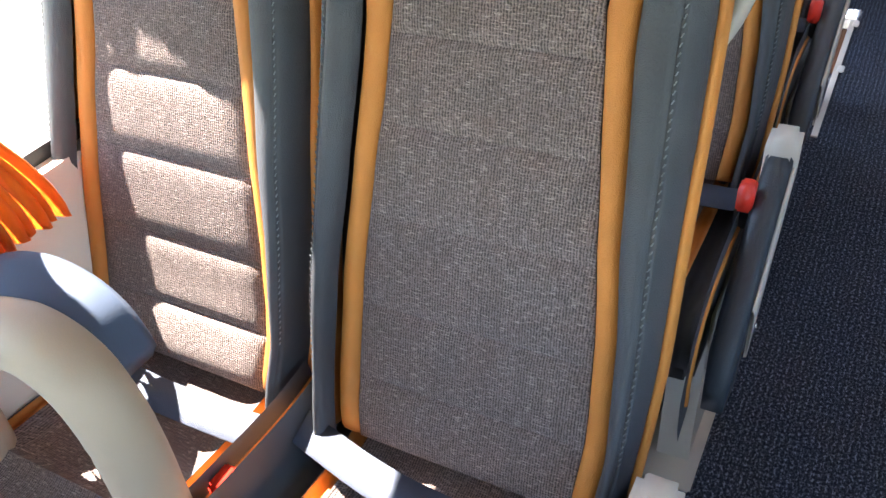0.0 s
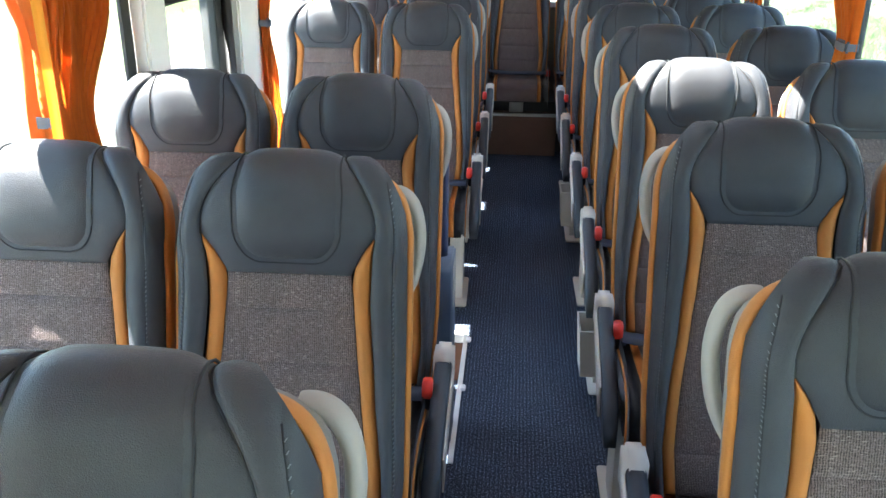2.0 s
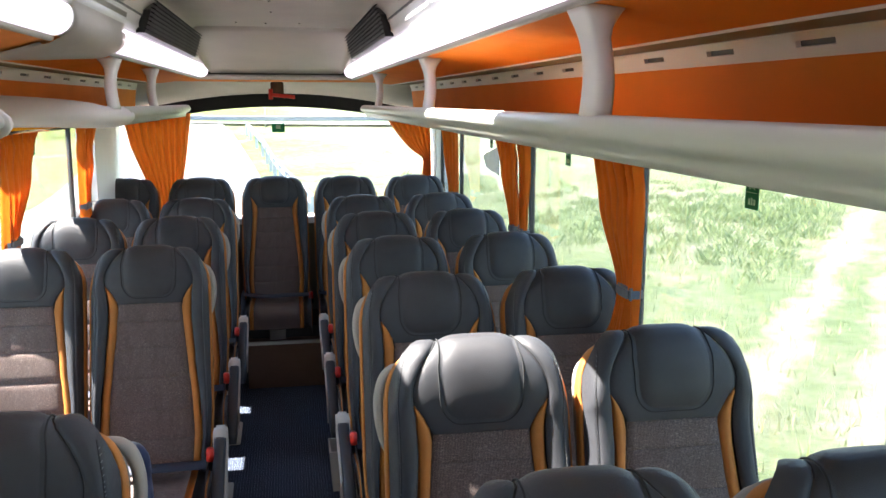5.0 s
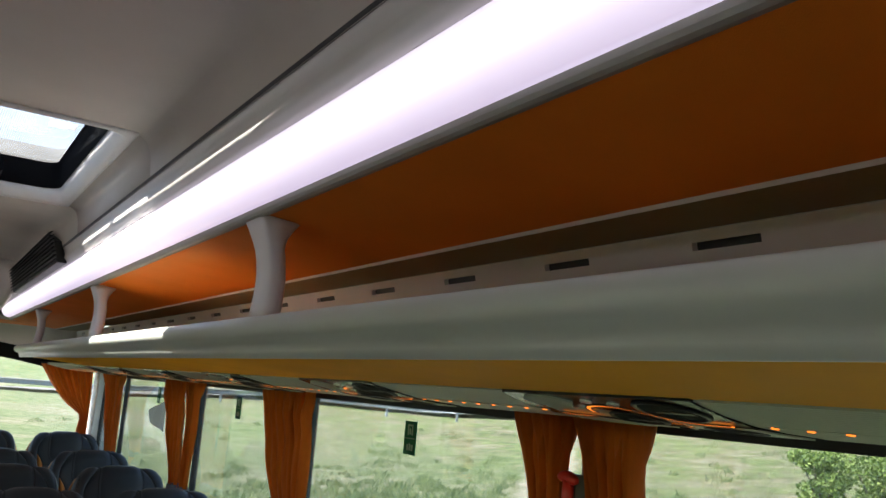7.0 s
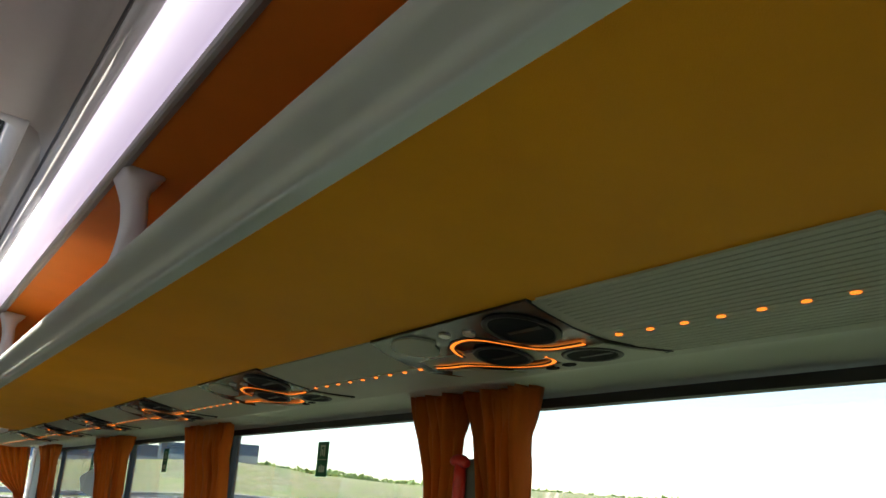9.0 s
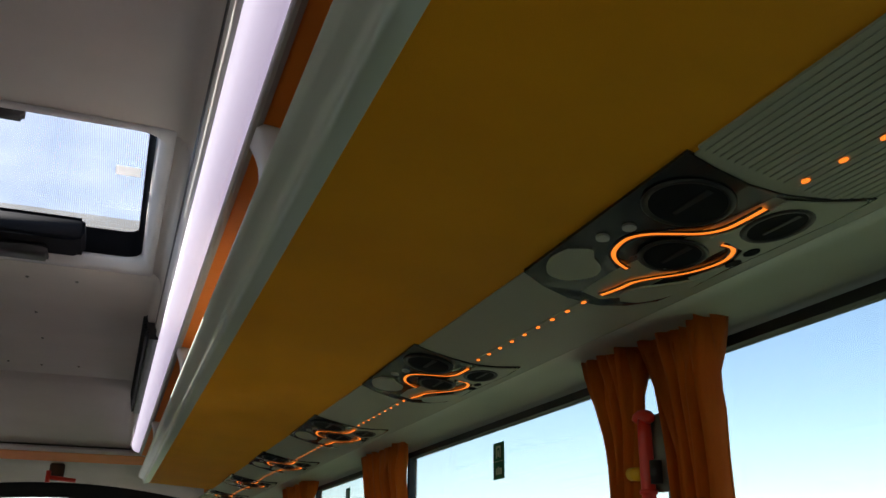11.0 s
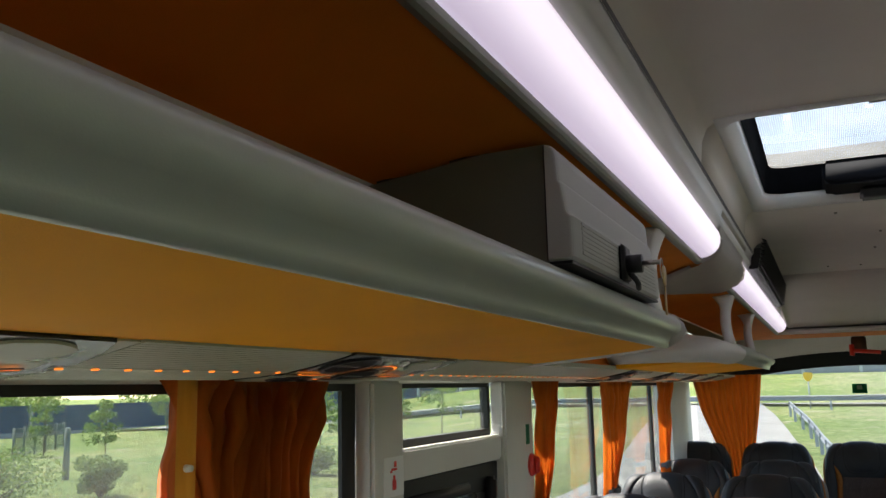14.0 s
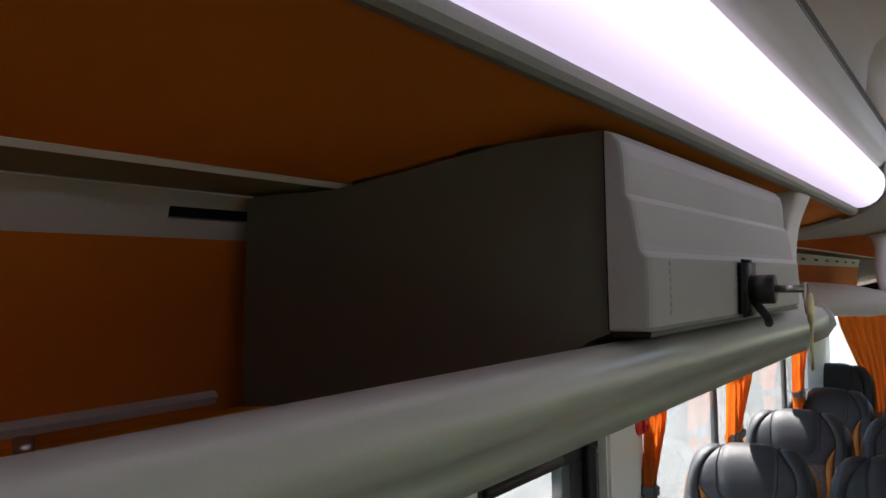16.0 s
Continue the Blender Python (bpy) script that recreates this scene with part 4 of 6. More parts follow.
def under(bm, pts, h0=0.0, h1=0.008):
    """A flat plate under the fascia from (u, y) outline points in the current side."""
    a = [bm.verts.new((U(SIDE, u), y, PZ(u) - LOW(h0))) for u, y in pts]
    b = [bm.verts.new((U(SIDE, u), y, PZ(u) - LOW(h1))) for u, y in pts]
    bm.faces.new(a)
    bm.faces.new(b[::-1])
    for i in range(len(a)):
        j = (i + 1) % len(a)
        bm.faces.new((a[i], b[i], b[j], a[j]))
    return bm


def ribbon(bm, path, w, h0, h1):
    """A flat ribbon following (u, y) points."""
    p = [Vector(q) for q in path]
    rows = []
    for i in range(len(p)):
        d = (p[min(i + 1, len(p) - 1)] - p[max(i - 1, 0)]).normalized()
        nn = Vector((-d.y, d.x)) * w / 2
        rows.append([(U(SIDE, q.x), q.y, PZ(q.x) - LOW(h)) for q, h in ((p[i] - nn, h0), (p[i] + nn, h0), (p[i] + nn, h1), (p[i] - nn, h1))])
    vs = grid(bm, rows, close=True)
    bm.faces.new(vs[0][::-1])
    bm.faces.new(vs[-1])
    return bm


def disc(bm, u, y, ru, ry, h0, h1, n=24):
    return under(bm, [(u + ru * math.cos(2 * math.pi * k / n), y + ry * math.sin(2 * math.pi * k / n)) for k in range(n)], h0, h1)


def torus_ring(bm, u, y, ru, ry, r, h, n=26, m=6):
    rows = []
    for k in range(n):
        a = 2 * math.pi * k / n
        c = Vector((u + ru * math.cos(a), y + ry * math.sin(a)))
        o = Vector((math.cos(a), math.sin(a)))
        rows.append([(U(SIDE, c.x + o.x * r * math.cos(b)), c.y + o.y * r * math.cos(b), PZ(c.x) - LOW(h) - r * 0.5 * math.sin(b)) for b in [2 * math.pi * q / m for q in range(m)]])
    rows.append(rows[0])
    grid(bm, rows, close=True)
    bmesh.ops.remove_doubles(bm, verts=bm.verts, dist=1e-6)
    return bm


def beside(path, d):
    """The line at the distance d beside a path on the fascia."""
    out = []
    for i, q in enumerate(path):
        t = (path[min(i + 1, len(path) - 1)] - path[max(i - 1, 0)]).normalized()
        out.append((q.x - t.y * d, q.y + t.x * d))
    return out


def service_panel(y):
    """Passenger service unit with two nozzles, a lamp, a loudspeaker and glowing light lines; y: its forward end."""
    p = thing("service_panel", "dark overhead service panel with air nozzles and glowing orange lines", "service panel", group="service panels")
    S = lambda du, dy: (0.74 + du, y + dy)
    part("body", under(bmesh.new(), [S(-0.002, 0.016), S(0.031, 0.023), S(0.072, 0.027), S(0.104, 0.022), S(0.143, 0.008), S(0.176, -0.017), S(0.18, 0.04), S(0.178, 0.12), S(0.176, 0.2), S(0.178, 0.26), S(0.172, 0.325), S(0.15, 0.362), S(0.12, 0.382), S(0.08, 0.388), S(0.04, 0.378), S(0.004, 0.358)], -0.004, 0.004), M_PANEL, p, smooth=False)
    part("edge_plate", under(bmesh.new(), [S(0.113, 0.026), S(0.143, 0.0115), S(0.172, -0.009), S(0.176, 0.04), S(0.174, 0.115), S(0.171, 0.195), S(0.174, 0.236), S(0.154, 0.236), S(0.165, 0.175), S(0.154, 0.139), S(0.13, 0.131), S(0.106, 0.131), S(0.1125, 0.108), S(0.1135, 0.079)], 0.004, 0.0075), M_OLIVE, p, "olive plate", smooth=False)
    for pts in ([(0.012, 0.262), (0.033, 0.244), (0.047, 0.262), (0.064, 0.277), (0.067, 0.305), (0.05, 0.335), (0.025, 0.335), (0.009, 0.30), (0.012, 0.262)], [(0.131, 0.345), (0.120, 0.325), (0.124, 0.298), (0.141, 0.272), (0.157, 0.247), (0.168, 0.225), (0.173, 0.255), (0.168, 0.30), (0.152, 0.335), (0.131, 0.345)]):
        q = smooth_path([(a, b, 0) for a, b in pts], 4)[:-1]
        part("lens_cover", under(bmesh.new(), [S(c.x, c.y) for c in q], 0.004, 0.0095), M_OLIVE, p, "pale switch cover", smooth=False)
    for du, dy, ru, ry in ((0.049, 0.088, 0.039, 0.045), (0.141, 0.073, 0.024, 0.040), (0.103, 0.192, 0.031, 0.040)):
        part("nozzle_ring", torus_ring(bmesh.new(), 0.74 + du, y + dy, ru, ry, 0.004, 0.007), M_BLACK, p)
        part("nozzle_core", disc(bmesh.new(), 0.74 + du, y + dy, ru * 0.92, ry * 0.92, 0.0, 0.0082), M_MATTE, p, smooth=False)
        part("nozzle_vane", under(bmesh.new(), [(0.74 + du - ru * 0.1, y + dy - ry * 0.8), (0.74 + du + ru * 0.1, y + dy - ry * 0.8), (0.74 + du + ru * 0.06, y + dy + ry * 0.5), (0.74 + du - ru * 0.06, y + dy + ry * 0.5)], 0.008, 0.0105), M_BLACK, p, smooth=False)
    l1 = smooth_path([(*S(a, b), 0) for a, b in ((0.108, 0.05), (0.108, 0.079), (0.106, 0.106), (0.096, 0.129), (0.076, 0.149), (0.058, 0.167), (0.0475, 0.188), (0.048, 0.213), (0.056, 0.236), (0.07, 0.25), (0.087, 0.257))], 5)
    l2 = smooth_path([(*S(a, b), 0) for a, b in ((0.127, 0.139), (0.139, 0.139), (0.149, 0.15), (0.155, 0.172), (0.152, 0.2), (0.142, 0.228), (0.124, 0.257), (0.112, 0.282), (0.109, 0.314), (0.104, 0.346))], 5)
    for l in (l1, l2):
        for w in (-1, 1):
            part("groove_edge", ribbon(bmesh.new(), beside(l, 0.0038 * w), 0.0022, 0.004, 0.0068), M_BLACK, p, smooth=False)
        part("light_line", ribbon(bmesh.new(), [(q.x, q.y) for q in l], 0.0052, 0.004, 0.0056), M_LED, p, "glowing orange line", smooth=False)
    for du, dy in ((0.026, 0.208), (0.034, 0.168)):
        part("button", disc(bmesh.new(), 0.74 + du, y + dy, 0.007, 0.009, 0.004, 0.009, 12), M_METAL, p, smooth=False)
    for du, dy in ((0.162, 0.136), (0.166, 0.171)):
        part("socket", disc(bmesh.new(), 0.74 + du, y + dy, 0.006, 0.012, 0.004, 0.0095, 14), M_MATTE, p, smooth=False)
    return p


for SIDE, nm, first, count in ((1, "right", 1.13 - 0.745 * 3, 9), (-1, "left", 1.52 - 0.745 * 3, 8)):
    strip("fascia_" + nm, [(0.747, 1.7172), (0.80, 1.7066), (0.853, 1.696), (0.90, 1.6918), (0.935, 1.6888)], [Y0, 6.5], M_OLIVE, "olive grey fascia panel under the rack", SIDE, 0.012)
    strip("curtain_ledge_" + nm, [(0.935, 1.6888), (0.945, 1.692), (0.99, 1.697), (1.04, 1.698), (1.08, 1.694), (1.096, 1.687)], [Y0, 6.5], M_OLIVE, "olive grey ledge over the windows", SIDE, 0.012)
    ys = [first + 0.745 * k for k in range(count)] if SIDE > 0 else [-0.715, 0.03, 0.775, 1.52, 3.24, 3.985, 4.73, 5.475]
    for k, y in enumerate(ys):
        if y > 6.0:
            continue
        service_panel(y)
        a, b = y + 0.385, (ys[k + 1] if k + 1 < len(ys) else 6.2) - 0.01
        n = int((b - a + 0.02) / 0.04)
        ls = thing("light_string", "string of small glowing orange lights on the fascia", "light string", group="light strings")
        part("channel", ribbon(bmesh.new(), [(0.842, a - 0.01), (0.842, b)], 0.006, -0.002, 0.003), M_OLIVE, ls, smooth=False)
        for i in range(n):
            part("led", disc(bmesh.new(), 0.842, a + (b - a) * i / max(1, n - 1), 0.0026, 0.0053, 0.002, 0.005, 8), M_LED, ls, smooth=False)
        if y < 0.9 or (SIDE < 0 and y < 1.6):
            b = min(b, a + 0.35)
            # ribbed filler behind the next panel
            fl = thing("ribbed_filler", "olive ribbed filler panel beside the service panel", "filler panel", group="filler panels")
            for i in range(24):
                if i == 13:
                    continue
                u = 0.745 + i * 0.0075
                part("rib", ribbon(bmesh.new(), [(u, a + 0.005), (u, b + 0.016)], 0.0056, -0.003, 0.002), M_OLIVE, fl, smooth=False)

# ---- seats ----
class Profile:
    """A smooth (y, z) line seen from the side, with outward normals to the front."""
    def __init__(self, pts, n=6):
        self.p = [Vector((q.x, q.y)) for q in smooth_path([(a, b, 0) for a, b in pts], n)]
        self.s = [0.0]
        for a, b in zip(self.p, self.p[1:]):
            self.s.append(self.s[-1] + (b - a).length)
        self.length = self.s[-1]

    def at(self, s):
        s = min(max(s, 0), self.length)
        i = 0
        while i < len(self.s) - 2 and self.s[i + 1] < s:
            i += 1
        t = (s - self.s[i]) / max(1e-9, self.s[i + 1] - self.s[i])
        p = self.p[i].lerp(self.p[i + 1], t)
        d = (self.p[min(i + 2, len(self.p) - 1)] - self.p[max(i - 1, 0)]).normalized()
        return p, Vector((-d.y, d.x))

    def s_at_z(self, z):
        """Length along the line up to the height z, on its front side."""
        for i in range(len(self.p) - 1):
            if self.p[i].y <= z <= self.p[i + 1].y:
                t = (z - self.p[i].y) / max(1e-9, self.p[i + 1].y - self.p[i].y)
                return self.s[i] + t * (self.s[i + 1] - self.s[i])
        return self.length


BACK = Profile([(-0.235, 0.47), (-0.222, 0.53), (-0.192, 0.605), (-0.165, 0.705), (-0.127, 0.845), (-0.095, 0.945), (-0.064, 1.065), (-0.060, 1.14), (-0.048, 1.196), (-0.03, 1.230), (-0.004, 1.250), (0.03, 1.250), (0.055, 1.230), (0.065, 1.19)])


def SAT(z):
    """Length along the backrest; heights over 1.14 m are those of the pattern, drawn in a little."""
    return BACK.s_at_z(z if z < 1.14 else 1.14 + (z - 1.14) * 0.86)


STOP = BACK.length
S_ROLL = SAT(1.262)
OUT = [(0, 0.200), (SAT(0.7), 0.212), (SAT(0.95), 0.211), (SAT(1.16), 0.209), (STOP, 0.206)]
INN = [(0, 0.170), (SAT(0.6), 0.180), (SAT(0.72), 0.174), (SAT(0.85), 0.160), (SAT(1.02), 0.147), (SAT(1.10), 0.150), (SAT(1.145), 0.156), (SAT(1.18), 0.157), (SAT(1.21), 0.150), (SAT(1.235), 0.136), (SAT(1.255), 0.118), (S_ROLL + 0.008, 0.104), (S_ROLL + 0.03, 0.094), (STOP, 0.088)]
CLO = [(0, 0.142), (SAT(0.6), 0.150), (SAT(0.72), 0.145), (SAT(0.85), 0.132), (SAT(0.95), 0.121), (SAT(1.065), 0.112), (SAT(1.10), 0.130), (SAT(1.145), 0.155), (STOP, 0.155)]
out_x, inn_x, clo_x = (lambda s: lerp_table(OUT, s)), (lambda s: lerp_table(INN, s)), (lambda s: lerp_table(CLO, s))
yoke_x = lambda s: min(inn_x(s), clo_x(s)) if s < SAT(1.145) else inn_x(s)


DROP = [(0.0, 0.0), (0.06, 0.0008), (0.09, 0.0026), (0.12, 0.0065), (0.14, 0.011), (0.155, 0.0165), (0.17, 0.025), (0.182, 0.036), (0.192, 0.05), (0.2, 0.068), (0.206, 0.09), (0.212, 0.112)]


def crown(x, z, y=-1.0):
    """The rounded shoulders: how far the cover drops towards the sides near the top."""
    w = min(1.0, max(0.0, (z - 1.06) / 0.172))
    w = max(w * w * (3 - 2 * w), min(1.0, max(0.0, (y + 0.03) / 0.04)))
    return z - lerp_table(DROP, min(abs(x), 0.211)) * w


wing = lambda s: lerp_table([(0, 2.3), (SAT(0.65), 2.4), (SAT(0.9), 1.6), (SAT(1.1), 1.0), (SAT(1.2), 0.95), (STOP, 0.9)], s)


def puff(t, power=6):
    return (1 - abs(2 * t - 1) ** power)


def pad(prof, s0, s1, xl, xr, bulge, dip=0.006, nu=10, nv=8, end_v=True, pu=6, pv=6):
    """A stuffed piece of cover between two side lines, sunk at its seams."""
    rows = []
    for i in range(nv + 1):
        v = i / nv
        v = 0.5 - 0.5 * math.cos(math.pi * v) if nv > 5 else v
        s = s0 + (s1 - s0) * v
        p, n = prof.at(s)
        row = []
        for j in range(nu + 1):
            u = j / nu
            u = 0.5 - 0.5 * math.cos(math.pi * u)
            f = puff(u, pu) * (puff(v, pv) if end_v else 1)
            h = -dip + (bulge + dip) * f
            xx = xl(s) + (xr(s) - xl(s)) * u
            row.append((xx, p.x + n.x * h, crown(xx, p.y + n.y * h, p.x)))
        rows.append(row)
    bm = bmesh.new()
    grid(bm, rows)
    return bm


def band(prof, s0, s1, sec, side, inner, outer, nv=26, gain=None, tail=0.0):
    """A long cover piece swept along the profile with its own cross-section: rows of (fraction across, rise); tail: how much further its inner edge runs."""
    rows = []
    for i in range(nv + 1):
        row = []
        for f, h in sec:
            s = s0 + (s1 + tail * (1 - min(1.0, f)) ** 2.2 - s0) * i / nv
            p, n = prof.at(s)
            a, b = inner(s), outer(s)
            g = gain(s) if gain else 1.0
            xx = a + (b - a) * f if f <= 1 else b + (f - 1)
            if h > 0:
                h *= g
            if h < -0.01 and p.y > 1.05:
                k = min(1.0, max(0.0, (0.06 - p.x) / 0.11))
                row.append((side * xx, p.x - h * 0.95 * k, crown(xx, p.y + n.y * h * k, p.x)))
            else:
                row.append((side * xx, p.x + n.x * h, crown(xx, p.y + n.y * h, p.x)))
        rows.append(row)
    bm = bmesh.new()
    grid(bm, rows)
    return bm


BOLSTER = [(0.0, 0.005), (0.03, 0.0095), (0.10, 0.0135), (0.22, 0.016), (0.36, 0.0175), (0.50, 0.0175), (0.60, 0.0155), (0.63, 0.0135), (0.66, 0.0145), (0.76, 0.0105), (0.86, 0.003), (0.94, -0.006), (0.985, -0.013), (1.0, -0.022), (0.985, -0.03)]
CUSH = Profile([(-0.19, 0.485), (-0.27, 0.478), (-0.40, 0.487), (-0.52, 0.497), (-0.585, 0.488), (-0.622, 0.455), (-0.625, 0.41), (-0.612, 0.375)])


def zig(prof, s0, s1, x, h0, side, gain, step=0.0085):
    """A row of small pale stitches."""
    bm = bmesh.new()
    k, s = 0, s0
    while s < s1:
        p, n = prof.at(s)
        q, _ = prof.at(s + step * 0.5)
        h = h0 * gain(s)
        a = Vector((side * x(s), p.x + n.x * h, crown(x(s), p.y + n.y * h, p.x)))
        b = Vector((side * (x(s) + 0.002), q.x + n.x * h, crown(x(s), q.y + n.y * h, q.x)))
        w = Vector((0.0008, 0, 0))
        up = Vector((0, n.x, n.y)) * 0.0014
        vs = [bm.verts.new(v) for v in (a - w, a + w, b + w, b - w, a + up, b + up)]
        bm.faces.new((vs[0], vs[1], vs[4]))
        bm.faces.new((vs[1], vs[2], vs[5], vs[4]))
        bm.faces.new((vs[2], vs[3], vs[5]))
        bm.faces.new((vs[3], vs[0], vs[4], vs[5]))
        s += step
    return bm


def seam_line(prof, pts, r=0.0012):
    """A thin dark seam on the cover through (x, s, rise) points."""
    out = []
    for x, s, h in pts:
        p, n = prof.at(s)
        out.append((x, p.x + n.x * h, crown(x, p.y + n.y * h, p.x)))
    return tube(bmesh.new(), out, r, 5)


def piping(side):
    """Tan leather edge that runs up the side behind the bolster and over the shoulder."""
    path = []
    for k in range(15):
        s = SAT(0.48 + 0.6 * k / 14)
        p, n = BACK.at(s)
        path.append((side * (out_x(s) + 0.002), p.x - n.x * 0.039, p.y - n.y * 0.039))
    path += [(side * x, y, z) for x, y, z in ((0.211, -0.010, 1.098), (0.2095, 0.001, 1.128), (0.203, 0.012, 1.16), (0.192, 0.019, 1.187), (0.175, 0.023, 1.208), (0.15, 0.025, 1.222), (0.118, 0.025, 1.229))]
    path = smooth_path(path, 3)
    rows = []
    for k, q in enumerate(path):
        d = (path[min(k + 1, len(path) - 1)] - path[max(k - 1, 0)]).normalized()
        back = Vector((0, 1, 0)) - d * d.y
        back.normalize()
        out = back.cross(d).normalized()
        e = 1 - 0.45 * max(0.0, (k - len(path) * 0.72) / (len(path) * 0.28))
        rows.append([q + back * 0.019 * e * math.cos(a) + out * 0.0065 * e * math.copysign(abs(math.sin(a)) ** 0.6, math.sin(a)) for a in [2 * math.pi * m / 10 for m in range(10)]])
    bm = bmesh.new()
    vs = grid(bm, rows, close=True)
    bm.faces.new(vs[0][::-1])
    bm.faces.new(vs[-1])
    return bm


M_SEAM = paint("dark_seam", (0.012, 0.014, 0.016), 0.8, vary=0.1)
M_THREAD = paint("pale_thread", (0.14, 0.15, 0.16), 0.7, vary=0.05)
AISLE_LABEL = "slate leather coach seat, woven centre, tan piping, aisle armrest"
WIN_LABEL = "slate leather coach seat, woven centre, tan piping, beside the window"
BENCH_LABEL = "slate leather rear bench seat with woven centre and tan piping"


def make_seat(arm, m, label, raised=0.0):
    """arm: side of the aisle armrest (-1, 1) or 0 for none."""
    seat = thing("coach_seat", label, "seat", m, "coach seats")
    # backrest covers
    seams = [0.50, 0.585, 0.685, 0.80, 0.905, 1.0, 1.066]
    for a, b in zip(seams, seams[1:]):
        part("back_panel", pad(BACK, SAT(a), SAT(b), lambda s: -clo_x(s), clo_x, 0.0048, 0.0014, 12, 12, pu=20, pv=7), M_CLOTH, seat, "woven grey-brown panel")
    for sd in (-1, 1):
        part("tan_strip", pad(BACK, SAT(0.5), SAT(1.142), lambda s: sd * clo_x(s), lambda s: sd * inn_x(s), 0.010, 0.005, 6, 20, pu=4, pv=40), M_TAN, seat, "tan leather strip")
        part("side_bolster", band(BACK, 0.0, S_ROLL + 0.004, BOLSTER, sd, inn_x, out_x, nv=48, gain=wing, tail=STOP - S_ROLL - 0.004), M_LEATHER, seat)
        part("tan_piping", piping(sd), M_TAN, seat, "tan leather side piping")
        part("stitching", zig(BACK, SAT(0.6), S_ROLL - 0.01, lambda s: inn_x(s) + (out_x(s) - inn_x(s)) * 0.655, 0.0142, sd, wing), M_THREAD, seat, "pale stitching", smooth=False)
        part("bolster_seam", seam_line(BACK, [(sd * (inn_x(s) + (out_x(s) - inn_x(s)) * 0.635), s, 0.0128 * wing(s)) for s in [SAT(0.56) + (S_ROLL - 0.002 - SAT(0.56)) * k / 40 for k in range(41)]], 0.0016), M_SEAM, seat, "dark seam")
    part("head_panel", pad(BACK, SAT(1.064), STOP, lambda s: -yoke_x(s), yoke_x, 0.010, -0.003, 22, 26, pu=16, pv=20), M_LEATHER, seat)
    S_P0 = SAT(1.086)

    def pil(s):
        t = (s - S_P0) / 0.06
        r = 1.0 if t >= 1 else math.sqrt(max(0.0, 1 - (1 - t) ** 2))
        mid = lerp_table([(S_P0, 0.090), (SAT(1.15), 0.096), (SAT(1.22), 0.098), (S_ROLL, 0.091), (STOP, 0.085)], s)
        return mid * (0.52 + 0.48 * r)
    part("head_pillow", pad(BACK, S_P0, STOP - 0.01, lambda s: -pil(s), pil, 0.0185, -0.004, 20, 30, pu=5, pv=9), M_PILLOW, seat, "padded slate leather headrest pillow")
    ss_ = [S_P0 + (STOP - 0.02 - S_P0) * (k / 28) ** 1.5 for k in range(29)]
    part("pillow_seam", seam_line(BACK, [(-pil(s), s, 0.0102) for s in reversed(ss_)] + [(pil(s), s, 0.0102) for s in ss_], 0.0019), M_SEAM, seat, "dark seam")
    for sd in (-1, 1):
        part("wing_seam", seam_line(BACK, [(sd * inn_x(SAT(1.14) + (STOP - 0.02 - SAT(1.14)) * k / 30), SAT(1.14) + (STOP - 0.02 - SAT(1.14)) * k / 30, 0.005) for k in range(31)], 0.0016), M_SEAM, seat, "dark seam")
    # shell behind
    SPINE = [(0.42, -0.225, 0.196), (0.6, -0.19, 0.207), (0.75, -0.15, 0.210), (0.95, -0.085, 0.213), (1.06, -0.056, 0.2135), (1.23, -0.012, 0.214)]
    rows = []
    for k in range(27):
        z = 0.42 + 0.5 * k / 10 if k < 10 else 0.92 + 0.288 * math.sin((k - 9) / 17 * math.pi / 2)
        t = min(1.0, max(0.0, (z - 1.04) / 0.1685))
        f = max(0.02, 1 - t ** 6) ** 0.5
        y = lerp_table([(a, b) for a, b, _ in SPINE], z) + 0.046 + 0.012 * t
        w = lerp_table([(a, c) for a, _, c in SPINE], z) * f
        d = (0.072 + 0.043 * min(1, (z - 0.42) / 0.5)) * f
        row = []
        for q in range(17):
            an = math.pi * q / 16
            ca, sa = math.cos(an), math.sin(an)
            row.append((w * math.copysign(abs(ca) ** 0.62, ca), y + d * abs(sa) ** 0.7, z))
        rows.append(row)
    bm = bmesh.new()
    vs = grid(bm, rows, close=True)
    bm.faces.new(vs[0][::-1])
    bm.faces.new(vs[-1])
    part("back_shell", bm, M_BACK, seat, "grey woven back cover")
    if arm:
        loop = smooth_path([(arm * 0.155, 0.104, 1.172), (arm * 0.183, 0.104, 1.166), (arm * 0.205, 0.102, 1.145), (arm * 0.217, 0.096, 1.102), (arm * 0.217, 0.084, 1.052), (arm * 0.207, 0.066, 1.003), (arm * 0.188, 0.046, 0.962)], 9)
        bm = bmesh.new()
        rows = []
        for k, q in enumerate(loop):
            d = (loop[min(k + 1, len(loop) - 1)] - loop[max(k - 1, 0)]).normalized()
            side_v = Vector((0, 1, 0))
            out_v = side_v.cross(d).normalized()
            e = 1 - 0.35 * abs(2 * k / (len(loop) - 1) - 1) ** 5
            rows.append([q + side_v * 0.021 * e * math.cos(a) + out_v * 0.0125 * e * math.sin(a) for a in [2 * math.pi * m / 14 for m in range(14)]])
        vs = grid(bm, rows, close=True)
        bm.faces.new(vs[0][::-1])
        bm.faces.new(vs[-1])
        part("grab_handle", bm, M_GRIP, seat, "pale plastic shoulder handle")
    part("core", pad(BACK, 0.0, STOP - 0.06, lambda s: -out_x(s) * 0.93, lambda s: out_x(s) * 0.93, -0.03, 0.032, 4, 12), M_BLACK, seat)
    # cushion
    L = CUSH.length
